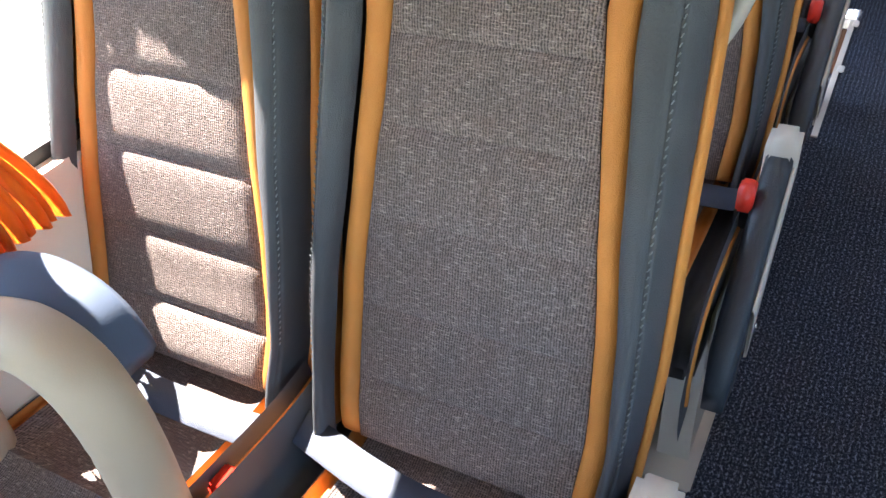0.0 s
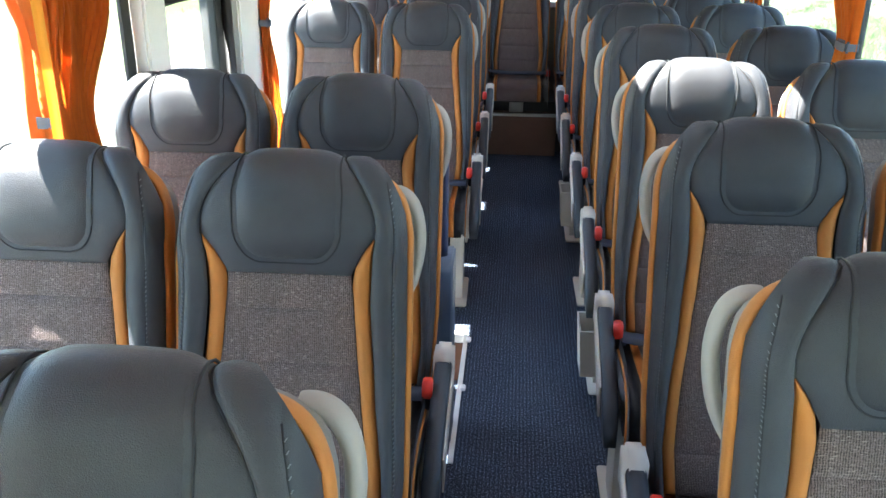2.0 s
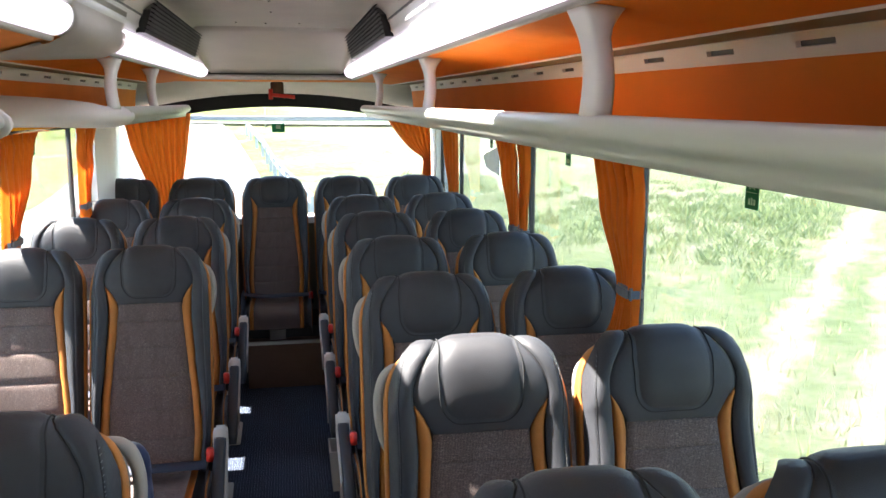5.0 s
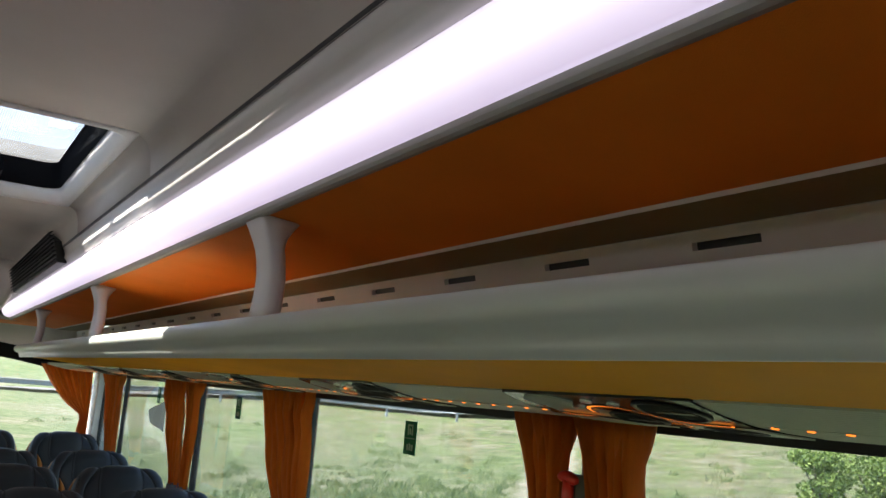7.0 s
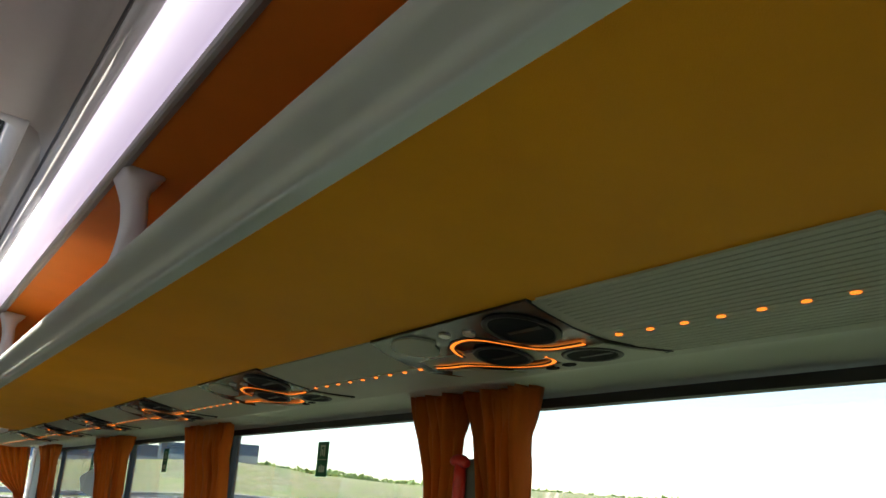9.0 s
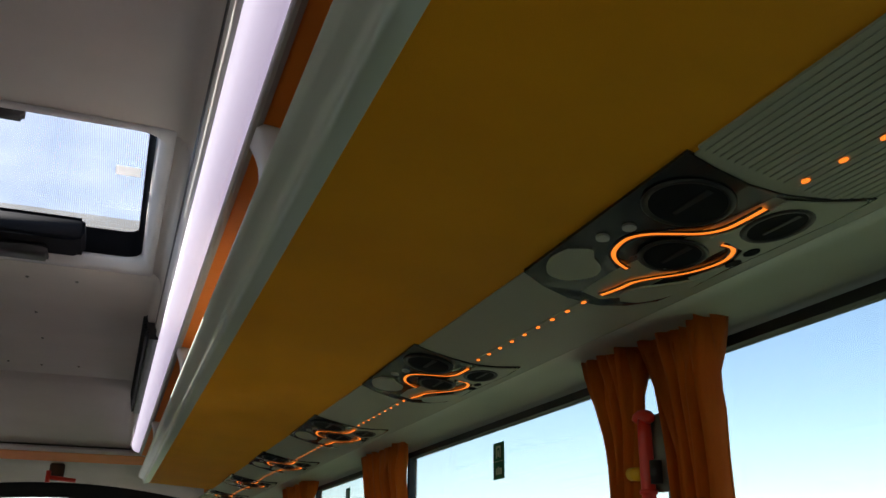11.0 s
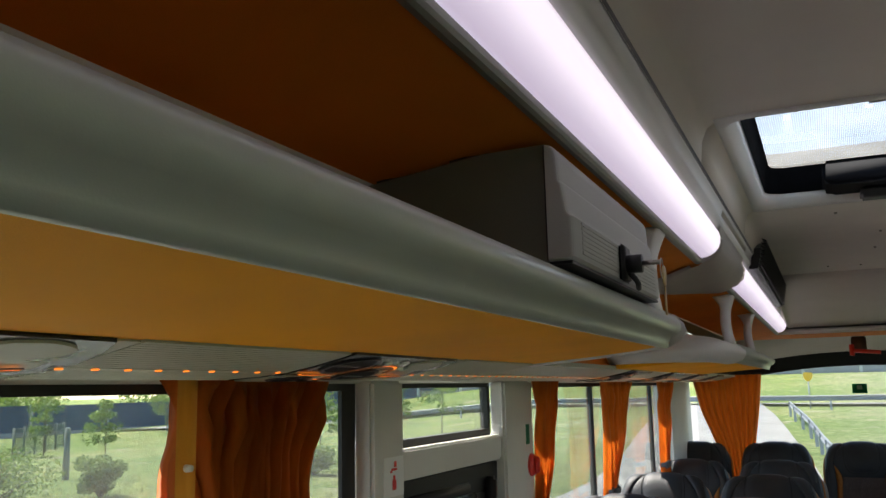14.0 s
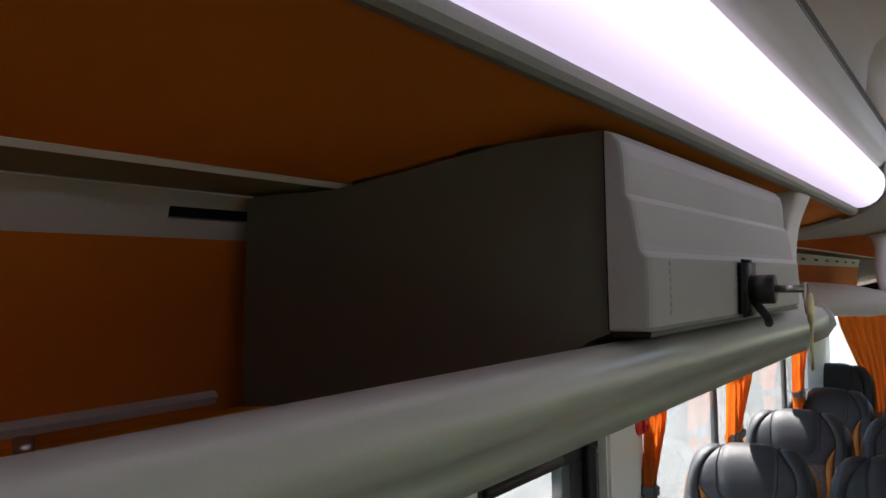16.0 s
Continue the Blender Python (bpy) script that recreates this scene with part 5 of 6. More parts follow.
    part("cushion_panel", pad(CUSH, 0.0, L * 0.5, lambda s: -0.14, lambda s: 0.14, 0.014, 0.006, 10, 8, pu=8, pv=8), M_CLOTH, seat, "woven grey-brown panel")
    part("cushion_front", pad(CUSH, L * 0.5, L, lambda s: -0.14, lambda s: 0.14, 0.012, 0.006, 10, 10, pu=8, pv=8), M_CLOTH, seat, "woven grey-brown panel")
    for sd in (-1, 1):
        part("cushion_strip", pad(CUSH, 0.0, L, lambda s: sd * 0.14, lambda s: sd * 0.165, 0.012, 0.005, 5, 14, pu=4, pv=30), M_TAN, seat, "tan leather strip")
        part("cushion_bolster", band(CUSH, 0.0, L, [(0.0, -0.008), (0.06, 0.004), (0.3, 0.02), (0.6, 0.02), (0.85, 0.008), (0.97, -0.012), (1.0, -0.03), (1.0, -0.085)], sd, lambda s: 0.165, lambda s: 0.213, 16), M_LEATHER, seat)
        part("cushion_piping", band(CUSH, 0.0, L * 0.93, [(1.0, -0.036), (1.004, -0.04), (1.004, -0.048), (1.0, -0.05)], sd, lambda s: 0.165, lambda s: 0.213, 16), M_TAN, seat, "tan leather side piping")
    part("seat_pan", bbox(-0.208, 0.208, -0.6, -0.13, 0.36, 0.44, bevel=0.015), M_BLACK, seat)
    # lap belt with buckle
    bside = arm if arm else 1
    bz = 0.0 if arm else -0.06
    bm = bmesh.new()
    rows = []
    for i in range(15):
        t = i / 14
        x = -0.21 + 0.42 * t
        y = -0.262 - 0.02 * math.sin(t * 3.14) - 0.035 * (t if bside > 0 else 1 - t)
        z = 0.507 + 0.003 * math.cos(t * 9) + 0.006 * (2 * t - 1) ** 4
        rows.append([(x, y - 0.022, z - 0.002), (x, y + 0.022, z + 0.012), (x, y + 0.0222, z + 0.0145), (x, y - 0.0222, z + 0.0005)])
    grid(bm, rows, close=True)
    part("lap_belt", bm, M_BELT, seat, "dark webbing lap belt")
    b = part("buckle", bbox(bside * 0.218 - 0.014, bside * 0.218 + 0.014, -0.40, -0.335, 0.53 + bz, 0.585 + bz, bevel=0.005), M_BLACK, seat)
    part("buckle_button", bbox(bside * 0.218 - 0.0125, bside * 0.218 + 0.0125, -0.409, -0.372, 0.568 + bz, 0.612 + bz, bevel=0.004), M_RED, b, "red release button")
    if arm:
        ax = arm * 0.248
        bm = bmesh.new()
        rows = []
        for i in range(10):
            t = i / 9
            y = -0.29 - 0.36 * t
            z = 0.60 - 0.15 * t - 0.05 * t ** 6
            w = 0.021 * (1 if t < 0.95 else 0.75)
            hh = 0.032 * (1 if t < 0.95 else 0.6)
            rows.append([(ax - w, y, z - hh), (ax - w, y, z + hh * 0.6), (ax - w * 0.6, y, z + hh), (ax + w * 0.6, y, z + hh), (ax + w, y, z + hh * 0.6), (ax + w, y, z - hh)])
        vs = grid(bm, rows, close=True)
        bm.faces.new(vs[0][::-1])
        bm.faces.new(vs[-1])
        part("armrest", bm, M_ARM, seat, "dark padded armrest folded down")
        part("armrest_liner", (lambda q: (grid(q, [[(ax + arm * 0.0215, y, z - 0.04 - 0.02 * k), (ax + arm * 0.0215, y, z + 0.012), (ax + arm * 0.026, y, z + 0.01), (ax + arm * 0.026, y, z - 0.038 - 0.02 * k)] for k, (y, z) in enumerate(((-0.28, 0.6), (-0.42, 0.545), (-0.55, 0.488)))], close=True), q)[1])(bmesh.new()), M_BEIGE, seat, "beige plastic liner")
        part("armrest_hinge", bbox(ax - 0.025, ax + 0.025, -0.315, -0.235, 0.54, 0.64, bevel=0.009), M_BEIGE, seat, "beige plastic hinge cap")
        part("side_cover", bbox(arm * 0.214 - 0.006, arm * 0.214 + 0.006, -0.5, -0.16, 0.30, 0.43, bevel=0.005), M_BEIGE, seat, "beige side cover")
        bm = bmesh.new()
        prism(bm, lambda z: [(arm * 0.17 + dx, -0.36 + dy, z) for dx, dy in ((-0.03, -0.05 - (0.43 - z) * 0.12), (0.03, -0.05 - (0.43 - z) * 0.12), (0.03, 0.06), (-0.03, 0.06))], [0.0 - raised, 0.38])
        part("pedestal", bm, M_BEIGE, seat, "beige plastic pedestal", smooth=False)
        part("foot_plate", bbox(arm * 0.17 - 0.05, arm * 0.17 + 0.05, -0.52, -0.22, 0.0 - raised, 0.018 - raised, bevel=0.004), M_BEIGE, seat)
    else:
        part("pedestal", bbox(-0.05, 0.05, -0.45, -0.25, 0.0 - raised, 0.37, bevel=0.006), M_BEIGE, seat, "beige plastic pedestal", smooth=False)
    return seat


RIGHT_ROWS = [(0.91, 0.475), (1.66, 0.482), (2.41, 0.492), (3.155, 0.498), (3.905, 0.497), (4.69, 0.49), (5.455, 0.49)]
LEFT_ROWS = [(0.58, -0.416), (1.325, -0.427), (2.065, -0.434), (3.85, -0.444), (4.70, -0.444), (5.49, -0.44)]
s_r = make_seat(-1, pose(RIGHT_ROWS[0][1], RIGHT_ROWS[0][0], 0.005), AISLE_LABEL)
s_l = make_seat(1, pose(LEFT_ROWS[0][1], LEFT_ROWS[0][0], 0.0), AISLE_LABEL)
s_w = make_seat(0, pose(0.945, RIGHT_ROWS[0][0], 0.012), WIN_LABEL)
for y, x in RIGHT_ROWS[1:]:
    copy_thing(s_r, pose(x, y, 0.005, rz=random.uniform(-1, 1)))
    copy_thing(s_w, pose(x + 0.452, y - 0.02, 0.012, rz=random.uniform(-1, 1)))
for i, (y, x) in enumerate(LEFT_ROWS):
    if i:
        copy_thing(s_l, pose(x, y, 0.0, rz=random.uniform(-1, 1)))
    copy_thing(s_w, pose(x - 0.452, y + 0.01, 0.0, rz=random.uniform(-1, 1)))
s_b = make_seat(0, pose(XC - 0.05, 6.39, 0.042), BENCH_LABEL, 0.042)
for dx in (-0.956, -0.478, 0.478, 0.956):
    copy_thing(s_b, pose(XC - 0.05 + dx, 6.39, 0.04))
bench = thing("bench_base", "dark carpeted step under the rear bench", "bench base", kind="structure")
part("riser", bbox(U(-1, 1.06), U(1, 1.06), 5.99, 6.44, 0.002, 0.37), M_BLACK, bench, smooth=False)
part("step", bbox(U(-1, 0.24), U(1, 0.24), 5.88, 5.988, 0.002, 0.30), M_BROWN, bench, smooth=False)
part("step_edge", bbox(U(-1, 0.24), U(1, 0.24), 5.872, 5.9, 0.285, 0.305, bevel=0.003), M_METAL, bench, "metal step edge", smooth=False)

# small waste bins on the aisle side of the seats
def bin_(x, y):
    b = bmesh.new()
    rows = []
    for z, s in ((0.16, 0.75), (0.345, 1.0), (0.345, 0.9), (0.18, 0.66)):
        rows.append([(x + dx * s, y + dy * s, z) for dx, dy in ((-0.05, -0.08), (0.05, -0.08), (0.05, 0.08), (-0.05, 0.08))])
    vs = grid(b, rows, close=True)
    b.faces.new(vs[0][::-1])
    b.faces.new(vs[-1])
    tagged(part("waste_bin", b, M_BEIGE, smooth=False), "open beige plastic waste bin at the seat's foot", "waste bin", group="waste bins")


for y in (1.06, 2.56, 4.06):
    bin_(0.265, y)

# handrail and panel in front of the door well
hr = thing("door_handrail", "dark blue bent grab rail on a grey post by the door", "grab rail")
part("tube", tube(bmesh.new(), smooth_path([(-0.3, 2.20, 1.08), (-0.27, 2.24, 1.115), (-0.245, 2.31, 1.09), (-0.24, 2.345, 1.0), (-0.24, 2.35, 0.66)], 6), 0.0155, 12), M_BLUETUBE, hr)
part("clamp", bbox(-0.32, -0.27, 2.15, 2.22, 1.05, 1.14, bevel=0.008), M_BLACK, hr)
bm = bmesh.new()
prism(bm, lambda z: [(-0.29, 2.27, z), (-0.215, 2.27, z), (-0.205, 2.29, z), (-0.205, 2.43, z), (-0.29, 2.43, z)], [0.0, 0.62, 0.66])
bmesh.ops.bevel(bm, geom=bm.edges[:], offset=0.006, segments=2, affect="EDGES")
part("post_cover", bm, paint("blue_grey_cover", (0.09, 0.12, 0.17), 0.45, vary=0.08), hr)
part("post_plate", bbox(-0.212, -0.2025, 2.30, 2.40, 0.5, 0.64, bevel=0.002), M_SHELL, hr, smooth=False)
part("well_panel", bbox(U(-1, 1.07), -0.295, 2.21, 2.235, 0.0, 0.72, bevel=0.006), M_SHELL, hr, "grey partition panel", smooth=False)

# pale looped handle with a blue pad ahead of the first seat
lp = thing("front_grab_handle", "pale looped grab handle with a blue padded cover", "grab handle")
loop = smooth_path([(-1.02, 0.13, 0.3), (-1.02, 0.13, 0.58), (-0.985, 0.128, 0.69), (-0.93, 0.125, 0.74), (-0.86, 0.122, 0.775), (-0.79, 0.12, 0.803), (-0.735, 0.12, 0.803), (-0.692, 0.12, 0.768), (-0.672, 0.12, 0.69), (-0.67, 0.12, 0.584), (-0.67, 0.12, 0.44), (-0.67, 0.12, 0.2)], 6)
part("loop", tube(bmesh.new(), loop, 0.037, 18), M_HANDLE, lp)
pad_line = smooth_path([(-0.985, 0, 0.765), (-0.91, 0, 0.805), (-0.833, 0, 0.832), (-0.765, 0, 0.826), (-0.722, 0, 0.797), (-0.70, 0, 0.755)], 6)
bm = bmesh.new()
rows = []
for k, p in enumerate(pad_line):
    e = 1 - (2 * k / (len(pad_line) - 1) - 1) ** 6
    rows.append([(p.x, yy, p.z - dz - 0.012 * (1 - e)) for yy, dz in ((0.135, 0.006), (0.15, -0.003), (0.18, -0.004), (0.205, -0.001), (0.215, 0.008), (0.205, 0.016), (0.15, 0.016), (0.137, 0.012))])
vs = grid(bm, rows, close=True)
bm.faces.new(vs[0][::-1])
bm.faces.new(vs[-1])
part("cover", bm, paint("blue_cover", (0.03, 0.046, 0.08), 0.75, vary=0.1), lp, "blue padded cover")
part("foot", bbox(-1.05, -0.6, 0.06, 0.19, 0.0, 0.28, bevel=0.02), M_BEIGE, lp)

# ---- curtains ----
def curtain(side, rows, folds, depth=0.016, label="gathered orange curtain tied back at the window pillar", u=1.035, seed=0, tape=False):
    """rows: (z, y of one edge, y of the other) from the top down."""
    c = thing("curtain", label, "curtain", group="curtains")
    rnd = random.Random(seed)
    ph = [rnd.uniform(0, 6.28) for _ in range(4)]
    folds = int(folds * 1.45)
    n = folds * 9
    out = []
    zs = [r[0] for r in rows]
    m = 40
    for i in range(m + 1):
        z = zs[0] + (zs[-1] - zs[0]) * i / m
        for a, b in zip(rows, rows[1:]):
            if b[0] <= z <= a[0] + 1e-6:
                t = (a[0] - z) / (a[0] - b[0])
                t = t * t * (3 - 2 * t)
                ya, yb = a[1] + (b[1] - a[1]) * t, a[2] + (b[2] - a[2]) * t
                break
        row = []
        top = max(0.0, (z - (zs[0] - 0.075)) / 0.075)
        pinch = math.exp(-((z - (zs[0] - 0.085)) / 0.02) ** 2)
        mid = (ya + yb) / 2
        for j in range(n + 1):
            t = j / n
            w = folds * 2 * math.pi * t + 0.9 * math.sin(2.2 * math.pi * t + ph[2])
            a = math.sin(w + ph[0] + 0.6 * math.sin(z * 6 + ph[1]))
            d = (a + 0.25 * a ** 3) * 0.7 + 0.35 * math.sin(w * 0.53 + ph[2] + z * 3) + 0.2 * math.sin(w * 2.1 + ph[3] + z * 5)
            # slack wrinkles that run across the folds under the head
            slack = min(1.0, max(0.2, (z - zs[0] + 0.35) / 0.3))
            d += (0.75 if tape else 0.45) * math.sin(w * 0.37 + 17 * z + ph[3]) * math.sin(w * 1.31 - 9 * z + ph[1]) * slack
            d += top * 0.8 * math.sin(w * 1.7 + ph[1]) - 0.15 * pinch
            yy = mid + (ya - mid + (yb - ya) * t) * (1 + 0.10 * top - 0.05 * pinch) + 0.012 * math.cos(w + ph[0]) * min(1, abs(yb - ya) * 3)
            row.append((U(side, u + depth * d), yy, z + (0.006 * math.sin(w * 1.3 + ph[3]) if i == 0 else 0.004 * math.sin(w) if i == m else 0)))
        out.append(row)
    bm = bmesh.new()
    grid(bm, out)
    bmesh.ops.solidify(bm, geom=bm.faces[:], thickness=0.0025)
    part("drape", bm, M_CURTAIN, c)
    if tape:
        # ochre hem strip with a press stud along the free edge
        bm = bmesh.new()
        a = [r[0] for r in out]
        uu = u - depth - 0.012
        y0 = rows[1][1] - 0.078
        grid(bm, [[(U(side, uu), y0 + 0.04, q[2]), (U(side, uu - 0.003), y0 + 0.02, q[2]), (U(side, uu), y0, q[2])] for q in a])
        bmesh.ops.solidify(bm, geom=bm.faces[:], thickness=0.003)
        part("hem_strip", bm, M_HEM, c, "ochre hem strip")
        q = a[len(a) * 5 // 40]
        bm = bmesh.new()
        tube(bm, [(U(side, uu + 0.002), y0 + 0.018, q[2]), (U(side, uu - 0.012), y0 + 0.018, q[2])], [0.006, 0.0045], 12)
        part("press_stud", bm, M_WHITE, c, "small pale press stud")
    zt = 1.25
    for a, b in zip(rows, rows[1:]):
        if b[0] <= zt <= a[0]:
            t = (a[0] - zt) / (a[0] - b[0])
            ya, yb = sorted((a[1] + (b[1] - a[1]) * t, a[2] + (b[2] - a[2]) * t))
            part("tie_band", bbox(*sorted((U(side, u - 0.023), U(side, u + 0.023))), ya - 0.002, yb + 0.002, zt - 0.019, zt + 0.019, bevel=0.007), M_TIE, c, "blue-grey tie band", smooth=False)
            break
    return c


ZC = 1.698
curtain(1, [(ZC, 1.50, 1.665), (1.5, 1.51, 1.62), (1.25, 1.53, 1.585), (1.0, 1.5, 1.62), (0.7, 1.48, 1.65)], 5, seed=1)
curtain(1, [(ZC, 1.685, 1.815), (1.5, 1.70, 1.785), (1.25, 1.71, 1.755), (1.0, 1.69, 1.78), (0.7, 1.68, 1.8)], 5, seed=2)
curtain(1, [(ZC, 2.86, 3.23), (1.5, 2.85, 3.13), (1.25, 2.845, 2.95), (1.0, 2.84, 3.05), (0.7, 2.84, 3.1)], 8, seed=3)
curtain(1, [(ZC, 4.03, 4.12), (1.5, 4.03, 4.10), (1.25, 4.04, 4.09), (1.0, 4.02, 4.14), (0.7, 4.0, 4.2)], 4, seed=4)
curtain(1, [(ZC, 4.22, 4.53), (1.5, 4.20, 4.42), (1.25, 4.17, 4.24), (1.0, 4.16, 4.35), (0.7, 4.15, 4.4)], 6, seed=5)
curtain(1, [(ZC, 5.58, 6.03), (1.5, 5.58, 5.93), (1.25, 5.58, 5.72), (1.0, 5.57, 5.85), (0.7, 5.57, 5.9)], 7, seed=6)
curtain(1, [(ZC, 0.02, 0.36), (1.5, 0.08, 0.3), (1.25, 0.15, 0.23), (1.0, 0.1, 0.3), (0.7, 0.05, 0.33)], 7, seed=7)
curtain(-1, [(ZC, 1.56, 1.70), (1.5, 1.56, 1.68), (1.25, 1.55, 1.62), (1.0, 1.53, 1.67), (0.7, 1.51, 1.69)], 10, seed=8, depth=0.04, tape=True)
curtain(-1, [(ZC, 1.70, 1.885), (1.5, 1.69, 1.82), (1.25, 1.62, 1.69), (1.0, 1.7, 1.8), (0.7, 1.68, 1.83)], 8, seed=9, depth=0.038)
curtain(-1, [(ZC, 3.21, 3.37), (1.5, 3.2, 3.31), (1.25, 3.165, 3.20), (1.0, 3.16, 3.3), (0.62, 3.15, 3.42)], 5, seed=10)
curtain(-1, [(ZC, 4.07, 4.58), (1.5, 4.07, 4.45), (1.25, 4.06, 4.2), (1.0, 4.05, 4.35), (0.7, 4.05, 4.4)], 8, seed=11)
curtain(-1, [(ZC, 5.35, 5.72), (1.5, 5.34, 5.62), (1.25, 5.33, 5.45), (1.0, 5.32, 5.55), (0.7, 5.32, 5.6)], 6, seed=12)
curtain(-1, [(ZC, -0.12, 0.30), (1.5, -0.05, 0.3), (1.25, 0.05, 0.24), (1.0, 0.12, 0.27), (0.74, 0.16, 0.36)], 9, label="gathered orange curtain hanging free beside the window", seed=13, depth=0.02)


def rear_curtain(pts, folds, label, seed):
    """pts: rows of (z, x0, x1)."""
    c = thing("curtain", label, "curtain", group="curtains")
    rnd = random.Random(seed)
    ph = rnd.uniform(0, 6)
    out = []
    n = folds * 8
    for i in range(21):
        z = pts[0][0] + (pts[-1][0] - pts[0][0]) * i / 20
        for a, b in zip(pts, pts[1:]):
            if b[0] <= z <= a[0] + 1e-6:
                t = (a[0] - z) / (a[0] - b[0])
                xa, xb = a[1] + (b[1] - a[1]) * t, a[2] + (b[2] - a[2]) * t
                break
        out.append([(xa + (xb - xa) * j / n, 6.50 + 0.016 * math.sin(folds * 6.283 * j / n + ph + 0.4 * math.sin(z * 9)), z) for j in range(n + 1)])
    bm = bmesh.new()
    grid(bm, out)
    bmesh.ops.solidify(bm, geom=bm.faces[:], thickness=0.0025)
    part("drape", bm, M_CURTAIN, c)
    part("rod", tube(bmesh.new(), [(pts[0][1], 6.5, pts[0][0] + 0.005), (pts[0][2], 6.5, pts[0][0] + 0.005)], 0.006), M_BLACK, c)


rear_curtain([(1.73, -1.0, -0.555), (1.5, -0.95, -0.585), (1.24, -0.85, -0.63), (1.0, -0.82, -0.64)], 9, "orange curtain drawn beside the rear window", 3)
rear_curtain([(1.72, 0.74, 1.06), (1.6, 0.82, 1.065), (1.5, 0.90, 1.07), (1.41, 1.02, 1.07), (1.25, 1.0, 1.07), (1.05, 0.98, 1.07)], 7, "orange curtain swept back and tied at the corner", 4)

# ---- signs, hammers, labels ----
def sign(side, y, z, name="exit_sign"):
    s = thing(name, "small green emergency exit sticker on the window", "sign", group="exit stickers")
    xa = U(side, HALF + 0.013)
    d = 0.0012 * -side
    part("plate", bbox(*sorted((xa, xa + d)), y - 0.029, y + 0.029, z - 0.04, z + 0.04), M_GREEN, s, smooth=False)
    bm = bmesh.new()
    xb, xc = xa + d, xa + d * 1.8
    def pl(pts):
        a = [bm.verts.new((xb, y + p, z + q)) for p, q in pts]
        b = [bm.verts.new((xc, y + p, z + q)) for p, q in pts]
        bm.faces.new(a); bm.faces.new(b[::-1])
        for i in range(len(a)):
            j = (i + 1) % len(a)
            bm.faces.new((a[i], b[i], b[j], a[j]))
    pl([(-0.012, 0.006), (-0.008, 0.006), (-0.008, 0.032), (-0.012, 0.032)])
    pl([(0.008, 0.006), (0.012, 0.006), (0.012, 0.032), (0.008, 0.032)])
    pl([(-0.008, 0.028), (0.008, 0.028), (0.008, 0.032), (-0.008, 0.032)])
    pl([(-0.004, 0.008), (0.003, 0.01), (0.004, 0.022), (-0.001, 0.024)])
    pl([(-0.022, -0.002), (0.022, -0.002), (0.022, -0.0005), (-0.022, -0.0005)])
    for k in range(3):
        pl([(-0.016 + 0.011 * k, -0.03), (-0.009 + 0.011 * k, -0.03), (-0.009 + 0.011 * k, -0.016 + 0.004 * (k % 2)), (-0.016 + 0.011 * k, -0.016)])
    part("marks", bm, paint("sign_marks", (0.45, 0.62, 0.5), 0.5, vary=0.05), s, "pale marks", smooth=False)


sign(1, 2.365, 1.60)
sign(1, 3.69, 1.605)
sign(1, 4.95, 1.605)
sign(1, 0.93, 1.60)
sign(-1, 0.85, 1.60)
sign(-1, 4.75, 1.60)
rs = thing("exit_sign", "small green emergency exit sticker on the rear window", "sign", group="exit stickers")
part("plate", bbox(-0.028, 0.058, Y1 - 0.009, Y1 - 0.007, 1.595, 1.655), M_GREEN, rs, smooth=False)
part("marks", bbox(0.0, 0.03, Y1 - 0.0105, Y1 - 0.0092, 1.62, 1.645), paint("sign_marks_rear", (0.45, 0.62, 0.5), 0.5), rs, smooth=False)

dl = thing("door_label", "white door label with two red symbols on the post", "label")
xp = U(-1, HALF - 0.035)
part("plate", bbox(xp, xp + 0.002, 2.195, 2.285, 1.448, 1.53), M_WHITE, dl, smooth=False)
for z0, z1, y0, y1 in ((1.462, 1.482, 2.232, 2.248), (1.482, 1.492, 2.236, 2.244), (1.502, 1.507, 2.228, 2.252), (1.509, 1.521, 2.24, 2.25), (1.498, 1.502, 2.222, 2.23)):
    part("symbol", bbox(xp + 0.0018, xp + 0.003, y0, y1, z0, z1), M_RED, dl, "red symbol", smooth=False)
rv = thing("door_release", "red emergency door release in a round surround on the post", "release")
part("surround", tube(bmesh.new(), [(xp, 3.17, 1.435), (xp + 0.012, 3.17, 1.435)], [0.036, 0.03], 22), M_RED, rv)
part("knob", bbox(xp + 0.01, xp + 0.026, 3.16, 3.18, 1.41, 1.46, bevel=0.004), M_RED, rv)
gl = thing("door_release_label", "small green label over the door release", "label")
part("plate", bbox(xp, xp + 0.002, 3.125, 3.155, 1.50, 1.56), M_GREEN, gl, smooth=False)

ham = thing("emergency_hammer", "red emergency hammer with a yellow seal between two curtains", "hammer", pose(U(1, 1.025), 1.672, 1.5))
part("handle", tube(bmesh.new(), smooth_path([(0, 0, -0.09), (0, 0, -0.03), (0, 0, 0.082)], 4), [0.0115] * 4 + [0.0105] * 4 + [0.0095], 12), M_RED, ham)
for k in range(6):
    part("grip_ring", tube(bmesh.new(), [(0, 0, -0.085 + 0.012 * k), (0, 0, -0.079 + 0.012 * k)], 0.013, 12), M_RED, ham)
part("head", tube(bmesh.new(), smooth_path([(0, 0.024, 0.085), (0, 0, 0.086), (0, -0.022, 0.080)], 5), [0.005, 0.007, 0.009, 0.010, 0.0105, 0.0105, 0.0105, 0.010, 0.009, 0.007, 0.005], 10), M_RED, ham)
part("holder", bbox(0.012, 0.04, -0.02, 0.02, -0.02, 0.09, bevel=0.005), M_DULL, ham)
